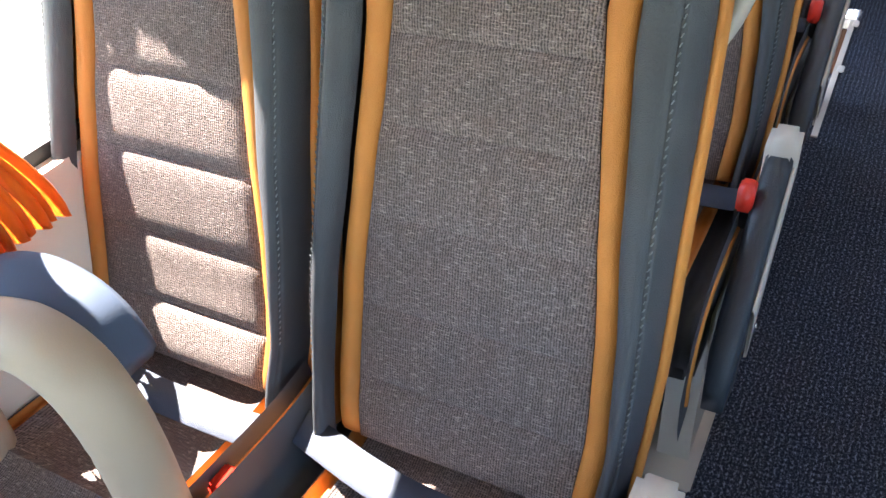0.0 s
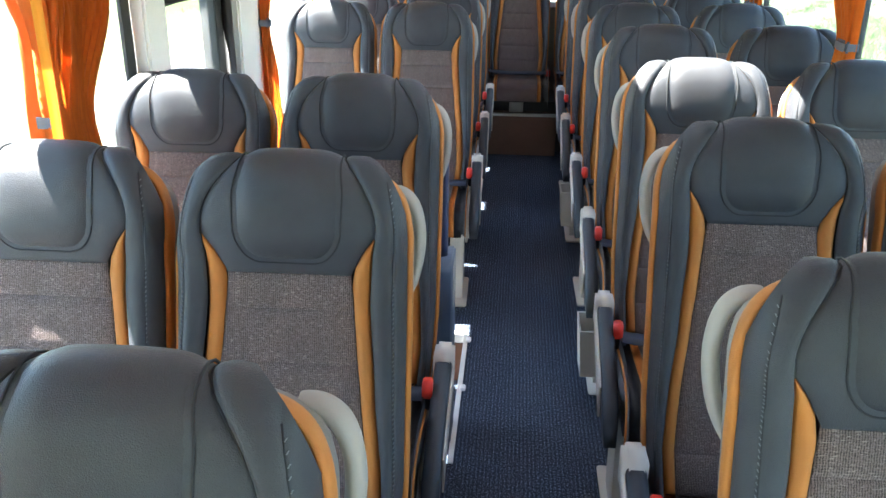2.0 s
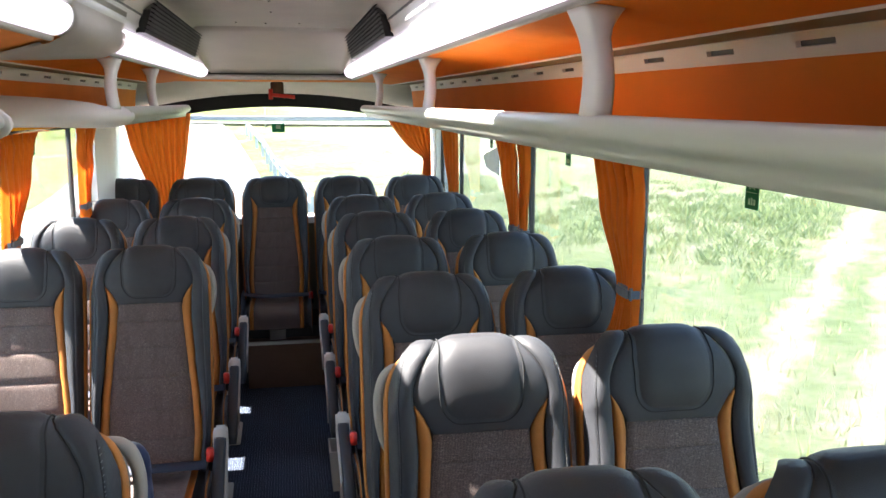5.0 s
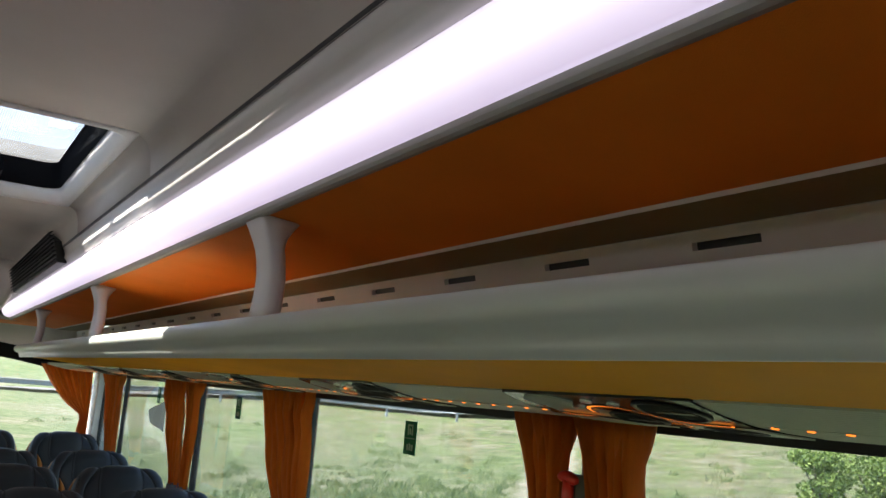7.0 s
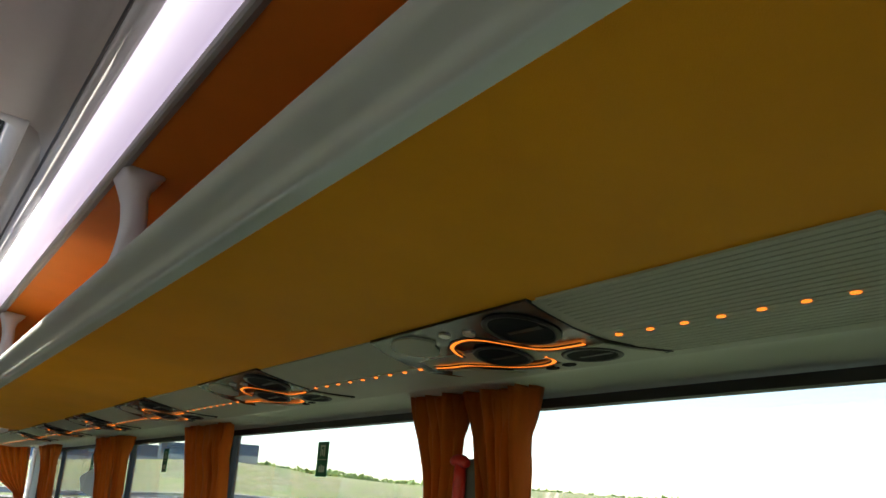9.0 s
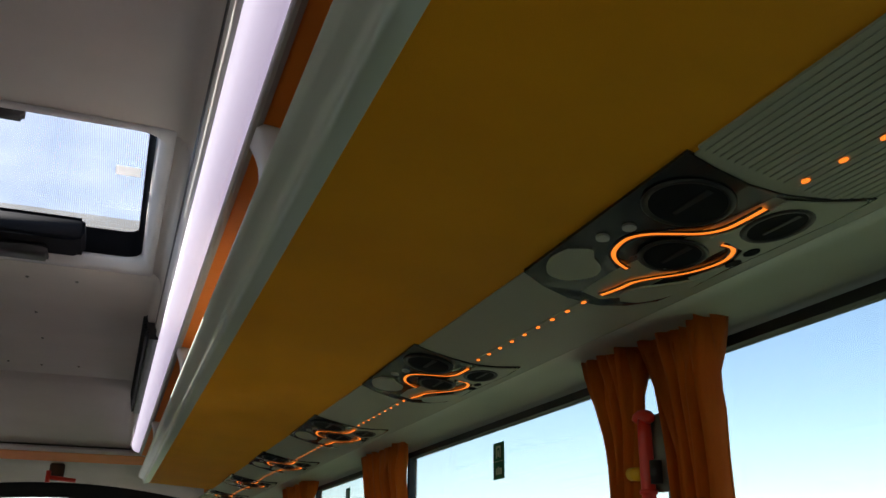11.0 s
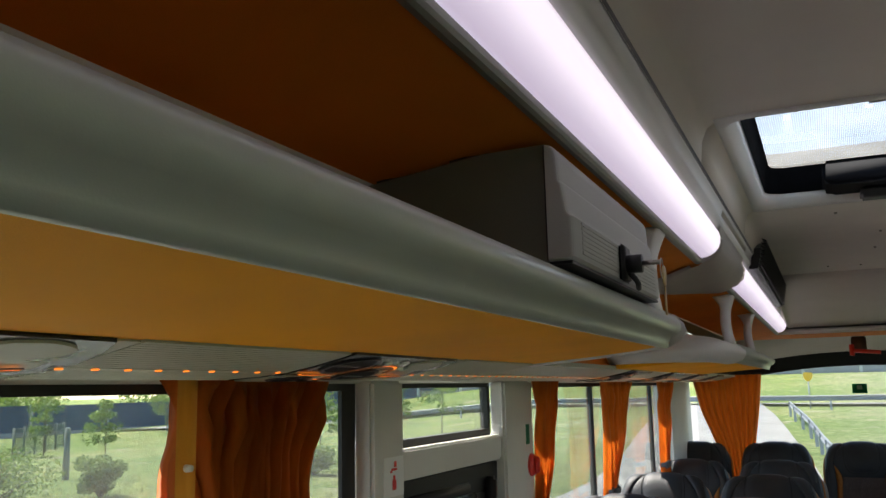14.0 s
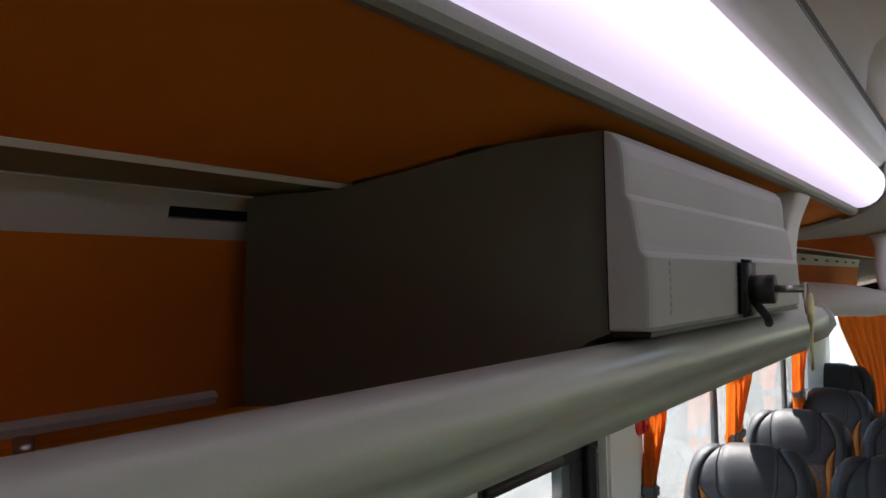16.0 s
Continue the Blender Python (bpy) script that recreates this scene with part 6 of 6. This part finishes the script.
part("seal", tube(bmesh.new(), [(-0.004, 0.012, 0.004), (-0.004, 0.036, 0.006)], 0.010, 12), M_YELLOW, ham, "yellow seal")
part("tip", tube(bmesh.new(), [(0, -0.022, -0.012), (0, -0.022, 0.02)], 0.009), M_BLACK, ham)
pap = thing("paper_notice", "white paper notice hanging at the rear side window", "notice")
bm = bmesh.new()
grid(bm, [[(U(1, 1.06 + 0.01 * math.sin(k * 0.9)), 4.62 + 0.05 * k, 1.60 - 0.012 * k) for k in range(7)], [(U(1, 1.065 + 0.012 * math.sin(k * 0.9 + 1)), 4.66 + 0.045 * k, 1.44 + 0.008 * k) for k in range(7)]])
bmesh.ops.solidify(bm, geom=bm.faces[:], thickness=0.001)
part("sheet", bm, M_WHITE, pap)

# ---- first aid box in the left rack ----
cab = thing("storage_box", "grey locked storage box standing in the luggage rack", "storage box")
bm = bmesh.new()
BY0, BY1 = 1.392, 1.868
V = lambda y, pts: [(U(-1, u), y, z) for u, z in pts]
# body coloured darker and greener than the front panel
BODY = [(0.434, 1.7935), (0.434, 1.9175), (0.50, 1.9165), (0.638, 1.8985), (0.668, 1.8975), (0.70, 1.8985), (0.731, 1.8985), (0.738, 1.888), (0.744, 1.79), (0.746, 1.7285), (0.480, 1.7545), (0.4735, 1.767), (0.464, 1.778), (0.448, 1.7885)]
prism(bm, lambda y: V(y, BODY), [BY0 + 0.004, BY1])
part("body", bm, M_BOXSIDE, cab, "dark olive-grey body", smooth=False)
# thick front panel, stepped twice, its rim rounded
FRONT = [(0.432, 1.7945), (0.4085, 1.7945), (0.4055, 1.7975), (0.405, 1.82), (0.4055, 1.8385), (0.4095, 1.8425), (0.4105, 1.846), (0.4145, 1.8725), (0.4175, 1.8765), (0.4185, 1.9), (0.4205, 1.9085), (0.4255, 1.914), (0.432, 1.9165)]
cu, cz = 0.4325, 1.855
bm = bmesh.new()
rows = []
for y, k in ((BY0 - 0.003, 0.55), (BY0 - 0.0025, 0.75), (BY0 + 0.0, 0.9), (BY0 + 0.004, 0.97), (BY0 + 0.012, 1.0), (BY1 - 0.03, 1.0), (BY1 - 0.012, 0.93), (BY1, 0.6), (BY1 + 0.002, 0.0)):
    m = 0.009 * (1 - k)
    rows.append(V(y, [(u + m if u < 0.43 else u, min(max(z, 1.7945 + m * 0.6), 1.9165 - m * 0.6)) for u, z in FRONT]))
vs = grid(bm, rows, close=True)
bm.faces.new(vs[0][::-1])
bm.faces.new(vs[-1])
dr = part("front_panel", bm, M_BOX, cab, "grey front panel with two moulded steps", smooth=False)
for k in range(7):
    z = 1.8035 + 0.005 * k
    part("rib", bbox(*sorted((U(-1, 0.4054), U(-1, 0.4045))), BY0 + 0.03, BY1 - 0.04, z, z + 0.0032), M_BOX, dr, smooth=False)
part("gasket", bbox(U(-1, 0.4345), U(-1, 0.4315), BY0 + 0.001, BY1 - 0.001, 1.7955, 1.9155), M_BLACK, cab, "black gasket", smooth=False)
part("seal_strip", bbox(U(-1, 0.433), U(-1, 0.409), BY0 + 0.004, BY1 - 0.004, 1.7912, 1.7943), M_BLACK, cab, "black sealing strip", smooth=False)
for k in range(2):
    part("top_seal", bbox(*sorted((U(-1, 0.45 + 0.095 * k), U(-1, 0.542 + 0.09 * k))), BY0 + 0.006, BY1 - 0.006, 1.9105 - 0.0125 * k, 1.9165 - 0.0125 * k), M_BLACK, cab, "black sealing strip", smooth=False)
lk = thing("lock", "black cam lock with a key and a hanging brass key", "lock", pose(U(-1, 0.405), 1.61, 1.812))
part("base", bbox(0, 0.006, -0.022, 0.022, -0.018, 0.028, bevel=0.003), M_BLACK, lk)
part("barrel", tube(bmesh.new(), [(0.004, 0, 0.004), (0.024, 0, 0.004)], 0.0115, 16), M_BLACK, lk)
part("lever", tube(bmesh.new(), smooth_path([(0.008, 0.002, -0.006), (0.016, 0.006, -0.018), (0.014, 0.022, -0.024)], 4), 0.0035, 8), M_BLACK, lk)
part("key", bbox(0.023, 0.047, -0.0012, 0.0012, 0.001, 0.007, bevel=0.0005), M_METAL, lk)
part("key_ring", (lambda b: (tube(b, [(0.047 + 0.0, 0.010 * math.cos(a), -0.004 + 0.012 * math.sin(a)) for a in [6.2832 * k / 20 for k in range(21)]], 0.0008, 6, caps=False), b)[1])(bmesh.new()), M_METAL, lk)
hk = part("hanging_key", tube(bmesh.new(), [(0.0465, 0.012, -0.012), (0.0485, 0.012, -0.012)], 0.0125, 18), M_BRASS, lk, "brass key")
part("key_blade", bbox(0.0465, 0.0485, 0.009, 0.0145, -0.06, -0.022, bevel=0.0006), M_BRASS, hk)
cl = thing("rack_fitting", "small metal fitting on the rack floor", "fitting", pose(U(-1, 0.70), 1.185, 1.729))
part("plate", bbox(-0.012, 0.012, -0.02, 0.02, 0, 0.004, bevel=0.001), M_METAL, cl)
part("stud", tube(bmesh.new(), [(0, 0, 0.003), (0, 0, 0.016)], 0.006, 12), M_METAL, cl)
strip("rack_trim_left", [(0.7705, 1.744), (0.7665, 1.739), (0.7705, 1.733)], [Y0, 1.39], M_TRIM, "thin pale trim at the rack floor", -1, 0.004)

# ---- outside ----
GZ = -1.05


def lift(x, y):
    """Height of the land round the coach."""
    h = GZ
    if x > 5:
        t = min(1, (x - 5) / 34)
        h += 2.15 * t * t * (3 - 2 * t)
    if x > 48:
        h += min(1.6, (x - 48) * 0.06)
    if y > 45 and x > -60:
        h += min(1.6, (y - 45) * 0.03)
    if y > 24:
        w = max(0, min(1, (0.6 - abs(x) / y) / 0.25))
        t = min(1, (y - 24) / 26)
        h += w * (0.95 * t * t * (3 - 2 * t) + 1.55 * max(0, min(1, (y - 60) / 25)))
    if x < -14:
        h -= 0.5 * min(1, (-14 - x) / 40)
    h += 0.10 * noise.noise(Vector((x * 0.15, y * 0.15, 3))) * min(1, abs(x) / 8) + 0.25 * noise.noise(Vector((x * 0.03, y * 0.03, 9))) * min(1, abs(x) / 20)
    return h


bm = bmesh.new()
def axis(lim, n):
    return [math.copysign(abs(t) ** 2.6 * lim, t) for t in [2 * i / n - 1 for i in range(n + 1)]]


xsA, ysA = axis(2500, 120), [10 + v for v in axis(2500, 120)]
grid(bm, [[(x, y, lift(x, y)) for x in xsA] for y in ysA])
tagged(part("ground", bm, M_MEADOW), "dry green meadow round the parked coach", "ground", kind="structure")


def road(name, pts, width, mat, label, dz=0.03):
    p = smooth_path([(x, y, 0) for x, y in pts], 14)
    bm = bmesh.new()
    rows = []
    for i, q in enumerate(p):
        d = (p[min(i + 1, len(p) - 1)] - p[max(i - 1, 0)]).normalized()
        nn = Vector((-d.y, d.x, 0)) * width / 2
        row = []
        for t in (-1, -0.6, -0.2, 0.2, 0.6, 1):
            c = q + nn * t
            row.append((c.x, c.y, max(lift(q.x, q.y), lift(c.x, c.y)) + dz + 0.04))
        rows.append(row)
    grid(bm, rows)
    bmesh.ops.solidify(bm, geom=bm.faces[:], thickness=0.05)
    return tagged(part(name, bm, mat, smooth=False), label, "road", kind="structure")


road("road", [(-3.2, -40), (-3.2, 0), (-3.4, 14), (-3.6, 26), (-5.0, 40), (-6.2, 50), (-7.5, 60)], 6.2, M_ASPHALT, "pale asphalt road beside the coach")
road("road_far", [(43, -80), (43, 0), (41, 30), (32, 48), (10, 58), (-40, 62), (-110, 50)], 7.0, M_ASPHALT, "pale asphalt road along the slope")


def guardrail(pts, n, label):
    g = thing("guardrail", label, "guardrail", group="guardrails")
    p = smooth_path([(x, y, 0) for x, y in pts], n)
    bm = bmesh.new()
    rows = []
    for i, q in enumerate(p):
        d = (p[min(i + 1, len(p) - 1)] - p[max(i - 1, 0)]).normalized()
        nn = Vector((-d.y, d.x, 0))
        z = lift(q.x, q.y)
        rows.append([q + nn * o + Vector((0, 0, z + h)) for o, h in ((0, 0.5), (0.04, 0.55), (0.0, 0.62), (0.0, 0.68), (0.04, 0.75), (0, 0.8))])
    grid(bm, rows)
    bmesh.ops.solidify(bm, geom=bm.faces[:], thickness=0.02)
    part("beam", bm, M_GUARD, g, smooth=False)
    for q in p[::2]:
        z = lift(q.x, q.y)
        part("post", bbox(q.x - 0.06, q.x + 0.06, q.y - 0.06, q.y + 0.06, z - 0.1, z + 0.75), M_GUARD, g, smooth=False)


guardrail([(37.5, -30), (37.5, 0), (36.5, 24), (29, 42), (9, 52), (-36, 56)], 9, "galvanised roadside guardrail on the slope")
guardrail([(0.6, 20), (0.2, 25), (-0.4, 31), (-1.0, 38), (-2.1, 48)], 6, "galvanised roadside guardrail behind the coach")


def barrier(pts, height, step, label, pylons=False):
    b = thing("noise_barrier", label, "noise barrier", group="noise barriers")
    p = [Vector((x, y, 0)) for x, y in pts]
    for a, c in zip(p, p[1:]):
        n = max(1, int((c - a).length / step))
        for k in range(n):
            q0, q1 = a.lerp(c, k / n), a.lerp(c, (k + 1) / n - 0.03 / n)
            d = (q1 - q0).normalized()
            nn = Vector((-d.y, d.x, 0)) * 0.08
            z = lift(q0.x, q0.y)
            bm = bmesh.new()
            prism(bm, lambda zz: [(q0 + nn) + Vector((0, 0, zz)), (q1 + nn) + Vector((0, 0, zz)), (q1 - nn) + Vector((0, 0, zz)), (q0 - nn) + Vector((0, 0, zz))], [z + 0.55, z + height])
            part("barrier_panel", bm, M_BARRIER, b, smooth=False)
            base = bmesh.new()
            prism(base, lambda zz: [(q0 + nn * 1.4) + Vector((0, 0, zz)), (q1 + nn * 1.4) + Vector((0, 0, zz)), (q1 - nn * 1.4) + Vector((0, 0, zz)), (q0 - nn * 1.4) + Vector((0, 0, zz))], [z - 0.4, z + 0.55])
            part("barrier_base", base, M_ASPHALT, b, "pale concrete base", smooth=False)
            if pylons:
                bm = bmesh.new()
                prism(bm, lambda zz: [(q0.x + sx * (0.12 + 0.10 * max(0, zz - z - 0.9)), q0.y - 0.34 + dy, zz) for sx, dy in ((-1, 0), (1, 0), (1, 0.2), (-1, 0.2))], [z - 0.3, z + 0.9, z + height])
                part("pylon", bm, M_PYLON, b, "pale tapered pylon", smooth=False)
            part("barrier_post", bbox(q0.x - 0.12, q0.x + 0.12, q0.y - 0.12, q0.y + 0.12, z - 0.2, z + height + 0.1), M_GUARD, b, smooth=False)


barrier([(-45.47, 84), (-21.47, 86), (7.33, 86)], 3.0, 4.79, "dark blue roadside noise barrier with pale pylons", True)
barrier([(8.5, 90), (34, 88)], 1.7, 5.0, "low dark blue noise barrier")
barrier([(-66, -6), (-66, 40), (-58, 66), (-47, 83)], 2.75, 6.0, "long dark roadside barrier on the horizon")


# round yellow sign on a post behind the guardrail
ts = thing("traffic_sign", "yellow shield-shaped traffic sign on a thin grey post", "traffic sign")
zg = lift(-1.24, 54)
part("post", tube(bmesh.new(), [(-1.26, 54.05, zg - 0.2), (-1.26, 54.05, 2.2)], 0.035, 8), M_GUARD, ts)
bm = bmesh.new()
prism(bm, lambda y: [(-1.26 + a, y, 2.03 + b) for a, b in ((-0.25, 0.2), (-0.1, 0.23), (0.1, 0.23), (0.25, 0.2), (0.25, -0.02), (0.15, -0.2), (0.0, -0.3), (-0.15, -0.2), (-0.25, -0.02))], [53.98, 54.01])
part("plate", bm, M_YELLOW, ts, "yellow plate", smooth=False)

# wire fence and a lone post in the meadow
fn = thing("wire_fence", "grey wire mesh fence in the green meadow", "fence")
run = [(-38.6, 32.2), (-40.1, 34.1), (-41.4, 35.9), (-42.4, 37.5), (-43.6, 39.3), (-45.6, 41.7)]
for x, y in run:
    part("post", tube(bmesh.new(), [(x, y, lift(x, y) - 0.2), (x, y, lift(x, y) + 1.62)], 0.06, 8), M_FENCE, fn)
for (xa, ya), (xb, yb) in zip(run, run[1:]):
    bm = bmesh.new()
    n = 22
    for k in range(n + 1):
        x, y = xa + (xb - xa) * k / n, ya + (yb - ya) * k / n
        tube(bm, [(x, y, lift(x, y) + 0.08), (x, y, lift(x, y) + 1.58)], 0.009, 4)
    for h in (0.1, 0.45, 0.8, 1.15, 1.55):
        tube(bm, [(xa, ya, lift(xa, ya) + h), (xb, yb, lift(xb, yb) + h)], 0.014, 4)
    part("mesh_panel", bm, M_FENCE, fn, smooth=False)
fp = thing("meadow_post", "dark wooden post standing alone in the meadow", "post")
part("stake", tube(bmesh.new(), [(-26.14, 24.26, lift(-26.14, 24.26) - 0.2), (-25.98, 24.12, 0.62)], [0.13, 0.10], 8), M_FENCE, fp)


def leaf_cloud(bm, centre, radius, count, size, rnd, flat=1.0):
    for _ in range(count):
        while True:
            v = Vector((rnd.uniform(-1, 1), rnd.uniform(-1, 1), rnd.uniform(-1, 1)))
            if 0.15 < v.length < 1:
                break
        c = Vector(centre) + Vector((v.x * radius, v.y * radius, v.z * radius * flat))
        a = Vector((rnd.uniform(-1, 1), rnd.uniform(-1, 1), rnd.uniform(-1, 1))).normalized()
        b = a.cross(Vector((rnd.uniform(-1, 1), rnd.uniform(-1, 1), 0.3))).normalized()
        s = size * rnd.uniform(0.6, 1.3)
        vs = [bm.verts.new(c + a * s), bm.verts.new(c + b * s * 0.5 + a * 0.1 * s), bm.verts.new(c - a * s), bm.verts.new(c - b * s * 0.5 - a * 0.1 * s)]
        bm.faces.new(vs)


def tree(x, y, height, spread, seed, label="young leafy tree in the meadow"):
    rnd = random.Random(seed)
    t = thing("tree", label, "tree", pose(x, y, lift(x, y) - 0.05), "trees")
    trunk = bmesh.new()
    lean = Vector((rnd.uniform(-0.1, 0.1), rnd.uniform(-0.1, 0.1), 0))
    pts = [Vector((0, 0, height * k / 6)) + lean * (k / 6) ** 2 * height * 0.4 for k in range(7)]
    tube(trunk, pts, [max(0.012, 0.035 * height * 0.3 * (1 - k / 7.5)) for k in range(7)], 8)
    crown = bmesh.new()
    for k in range(16):
        h = height * rnd.uniform(0.3, 0.98)
        r = spread * (1.15 - abs(h / height - 0.55) * 1.3) * rnd.uniform(0.4, 1.0)
        a = rnd.uniform(0, 6.28)
        base = pts[min(6, int(h / height * 6))]
        tip = base + Vector((math.cos(a) * r, math.sin(a) * r, height * 0.1))
        tube(trunk, [base, (base + tip) / 2 + Vector((0, 0, 0.03 * height)), tip], [0.012 * height * 0.3, 0.008 * height * 0.3, 0.004 * height * 0.3], 5)
        leaf_cloud(crown, tip, spread * rnd.uniform(0.28, 0.5), 80, 0.035 * height ** 0.6, rnd, 0.8)
    part("trunk", trunk, M_BARK, t)
    part("crown", crown, M_LEAF, t, smooth=False, recalc=False)


def bush(x, y, height, spread, seed):
    rnd = random.Random(seed)
    b = thing("bush", "dense leafy bush in the meadow", "bush", pose(x, y, lift(x, y) - 0.05), "bushes")
    stems = bmesh.new()
    crown = bmesh.new()
    for k in range(14):
        a, r = rnd.uniform(0, 6.28), spread * rnd.uniform(0, 0.8)
        tip = Vector((math.cos(a) * r, math.sin(a) * r, height * rnd.uniform(0.3, 0.85)))
        tube(stems, [(0, 0, 0), tip * 0.6 + Vector((0, 0, 0.1)), tip], [0.03, 0.02, 0.008], 5)
        leaf_cloud(crown, tip, spread * rnd.uniform(0.3, 0.5), 360, 0.05, rnd, 0.8)
    part("stems", stems, M_BARK, b)
    part("crown", crown, M_LEAF if height > 1 else M_SHRUB, b, smooth=False, recalc=False)


def polar(az, dist):
    a = radians(az)
    return 0.0 + dist * math.sin(a), 0.55 + dist * math.cos(a)


rnd = random.Random(11)
for i, (az, d, h, s) in enumerate(((-45.6, 40, 2.9, 0.8), (-32.5, 36, 3.2, 0.9), (-30.5, 42, 3.4, 1.0), (-34.5, 44, 3.1, 0.9), (-24.5, 46, 3.2, 1.0), (-49.0, 52, 3.4, 1.0), (-56, 48, 3.2, 1.0), (-27.5, 60, 3.6, 1.1), (-38.5, 62, 3.6, 1.1), (-62, 40, 3.0, 0.9), (-70, 46, 3.4, 1.0), (-42, 75, 4.0, 1.3))):
    x, y = polar(az, d)
    tree(x, y, h, s, 100 + i)
for i, (az, d, h, s) in enumerate(((-52, 25, 1.9, 1.5), (-55.5, 27, 2.1, 1.6), (-45.8, 27, 1.2, 0.8), (-33, 30, 1.1, 1.1), (-36, 27, 0.8, 1.0), (-58, 33, 2.0, 1.5), (55.6, 22.3, 1.9, 0.85), (58.5, 23.5, 1.9, 1.1), (61.5, 22.5, 1.8, 1.2))):
    x, y = polar(az, d)
    bush(x, y, h, s, 300 + i)
# far woods on the horizon
wood = bmesh.new()
for k in range(420):
    az = rnd.uniform(-75, -20) if k < 60 else rnd.uniform(-20, 100)
    x, y = polar(az, rnd.uniform(150, 230) if k < 60 else rnd.uniform(190, 215))
    hh = rnd.uniform(4, 8) if k < 60 else rnd.uniform(0.9, 1.8)
    leaf_cloud(wood, (x, y, lift(x, y) + hh * 0.5), hh * (0.75 if k < 60 else 2.4), 260 if k < 60 else 45, 0.42 if k < 60 else 0.9, rnd, 0.7 if k < 60 else 0.22)
tagged(part("far_woods", wood, M_LEAF, smooth=False, recalc=False), "line of distant trees beyond the meadow", "trees", kind="stuff")
# low weeds and shrublets over the dry side
weeds = bmesh.new()
for k in range(900):
    if k % 3:
        x, y = rnd.gauss(11.5, 3.0), rnd.gauss(17, 4.5)
    else:
        x, y = rnd.uniform(4, 34), rnd.uniform(-14, 40)
    if x < 3.5 or abs(0.758 * x - 0.652 * y + 1.2) < 1.1:
        continue
    zg, rr = lift(x, y), rnd.uniform(0.15, 0.5)
    for q in range(52):
        a, r = rnd.uniform(0, 6.283), rr * math.sqrt(rnd.random())
        px, py, hh, ww = x + r * math.cos(a), y + r * math.sin(a), rnd.uniform(0.06, 0.26) * (1.1 - r / rr * 0.6), rnd.uniform(0.003, 0.008)
        b = rnd.uniform(0, 6.283)
        dx, dy = math.cos(b), math.sin(b)
        vs = [weeds.verts.new(p) for p in ((px - dy * ww, py + dx * ww, zg - 0.02), (px + dy * ww, py - dx * ww, zg - 0.02), (px + dx * hh * 0.35 + dy * ww * 0.6, py + dy * hh * 0.35 - dx * ww * 0.6, zg + hh * 0.7), (px + dx * hh * 0.7, py + dy * hh * 0.7, zg + hh))]
        weeds.faces.new(vs)
tagged(part("meadow_weeds", weeds, M_SHRUB, smooth=False, recalc=False), "low pale green weeds over the dry meadow", "weeds", kind="stuff")
# grass tufts
tufts = bmesh.new()
for k in range(5200):
    if k % 2:
        az, d = rnd.uniform(10, 80), 5.5 + 26 * rnd.random() ** 1.3
    else:
        az, d = rnd.uniform(-85, -18), 9 + 26 * rnd.random() ** 1.3
    x, y = polar(az, d)
    if -6.6 < x < 1.3:
        continue
    z = lift(x, y)
    for q in range(4):
        a = rnd.uniform(0, 6.28)
        h = rnd.uniform(0.05, 0.2)
        w = rnd.uniform(0.006, 0.016)
        ox, oy = rnd.uniform(-0.12, 0.12), rnd.uniform(-0.12, 0.12)
        dx, dy = math.cos(a), math.sin(a)
        v = [tufts.verts.new(p) for p in ((x + ox - dy * w, y + oy + dx * w, z - 0.02), (x + ox + dy * w, y + oy - dx * w, z - 0.02), (x + ox + dx * h * 0.5, y + oy + dy * h * 0.5, z + h))]
        tufts.faces.new(v)
tagged(part("grass_tufts", tufts, M_GRASS, smooth=False, recalc=False), "loose grass tufts over the meadow", "grass", kind="stuff")
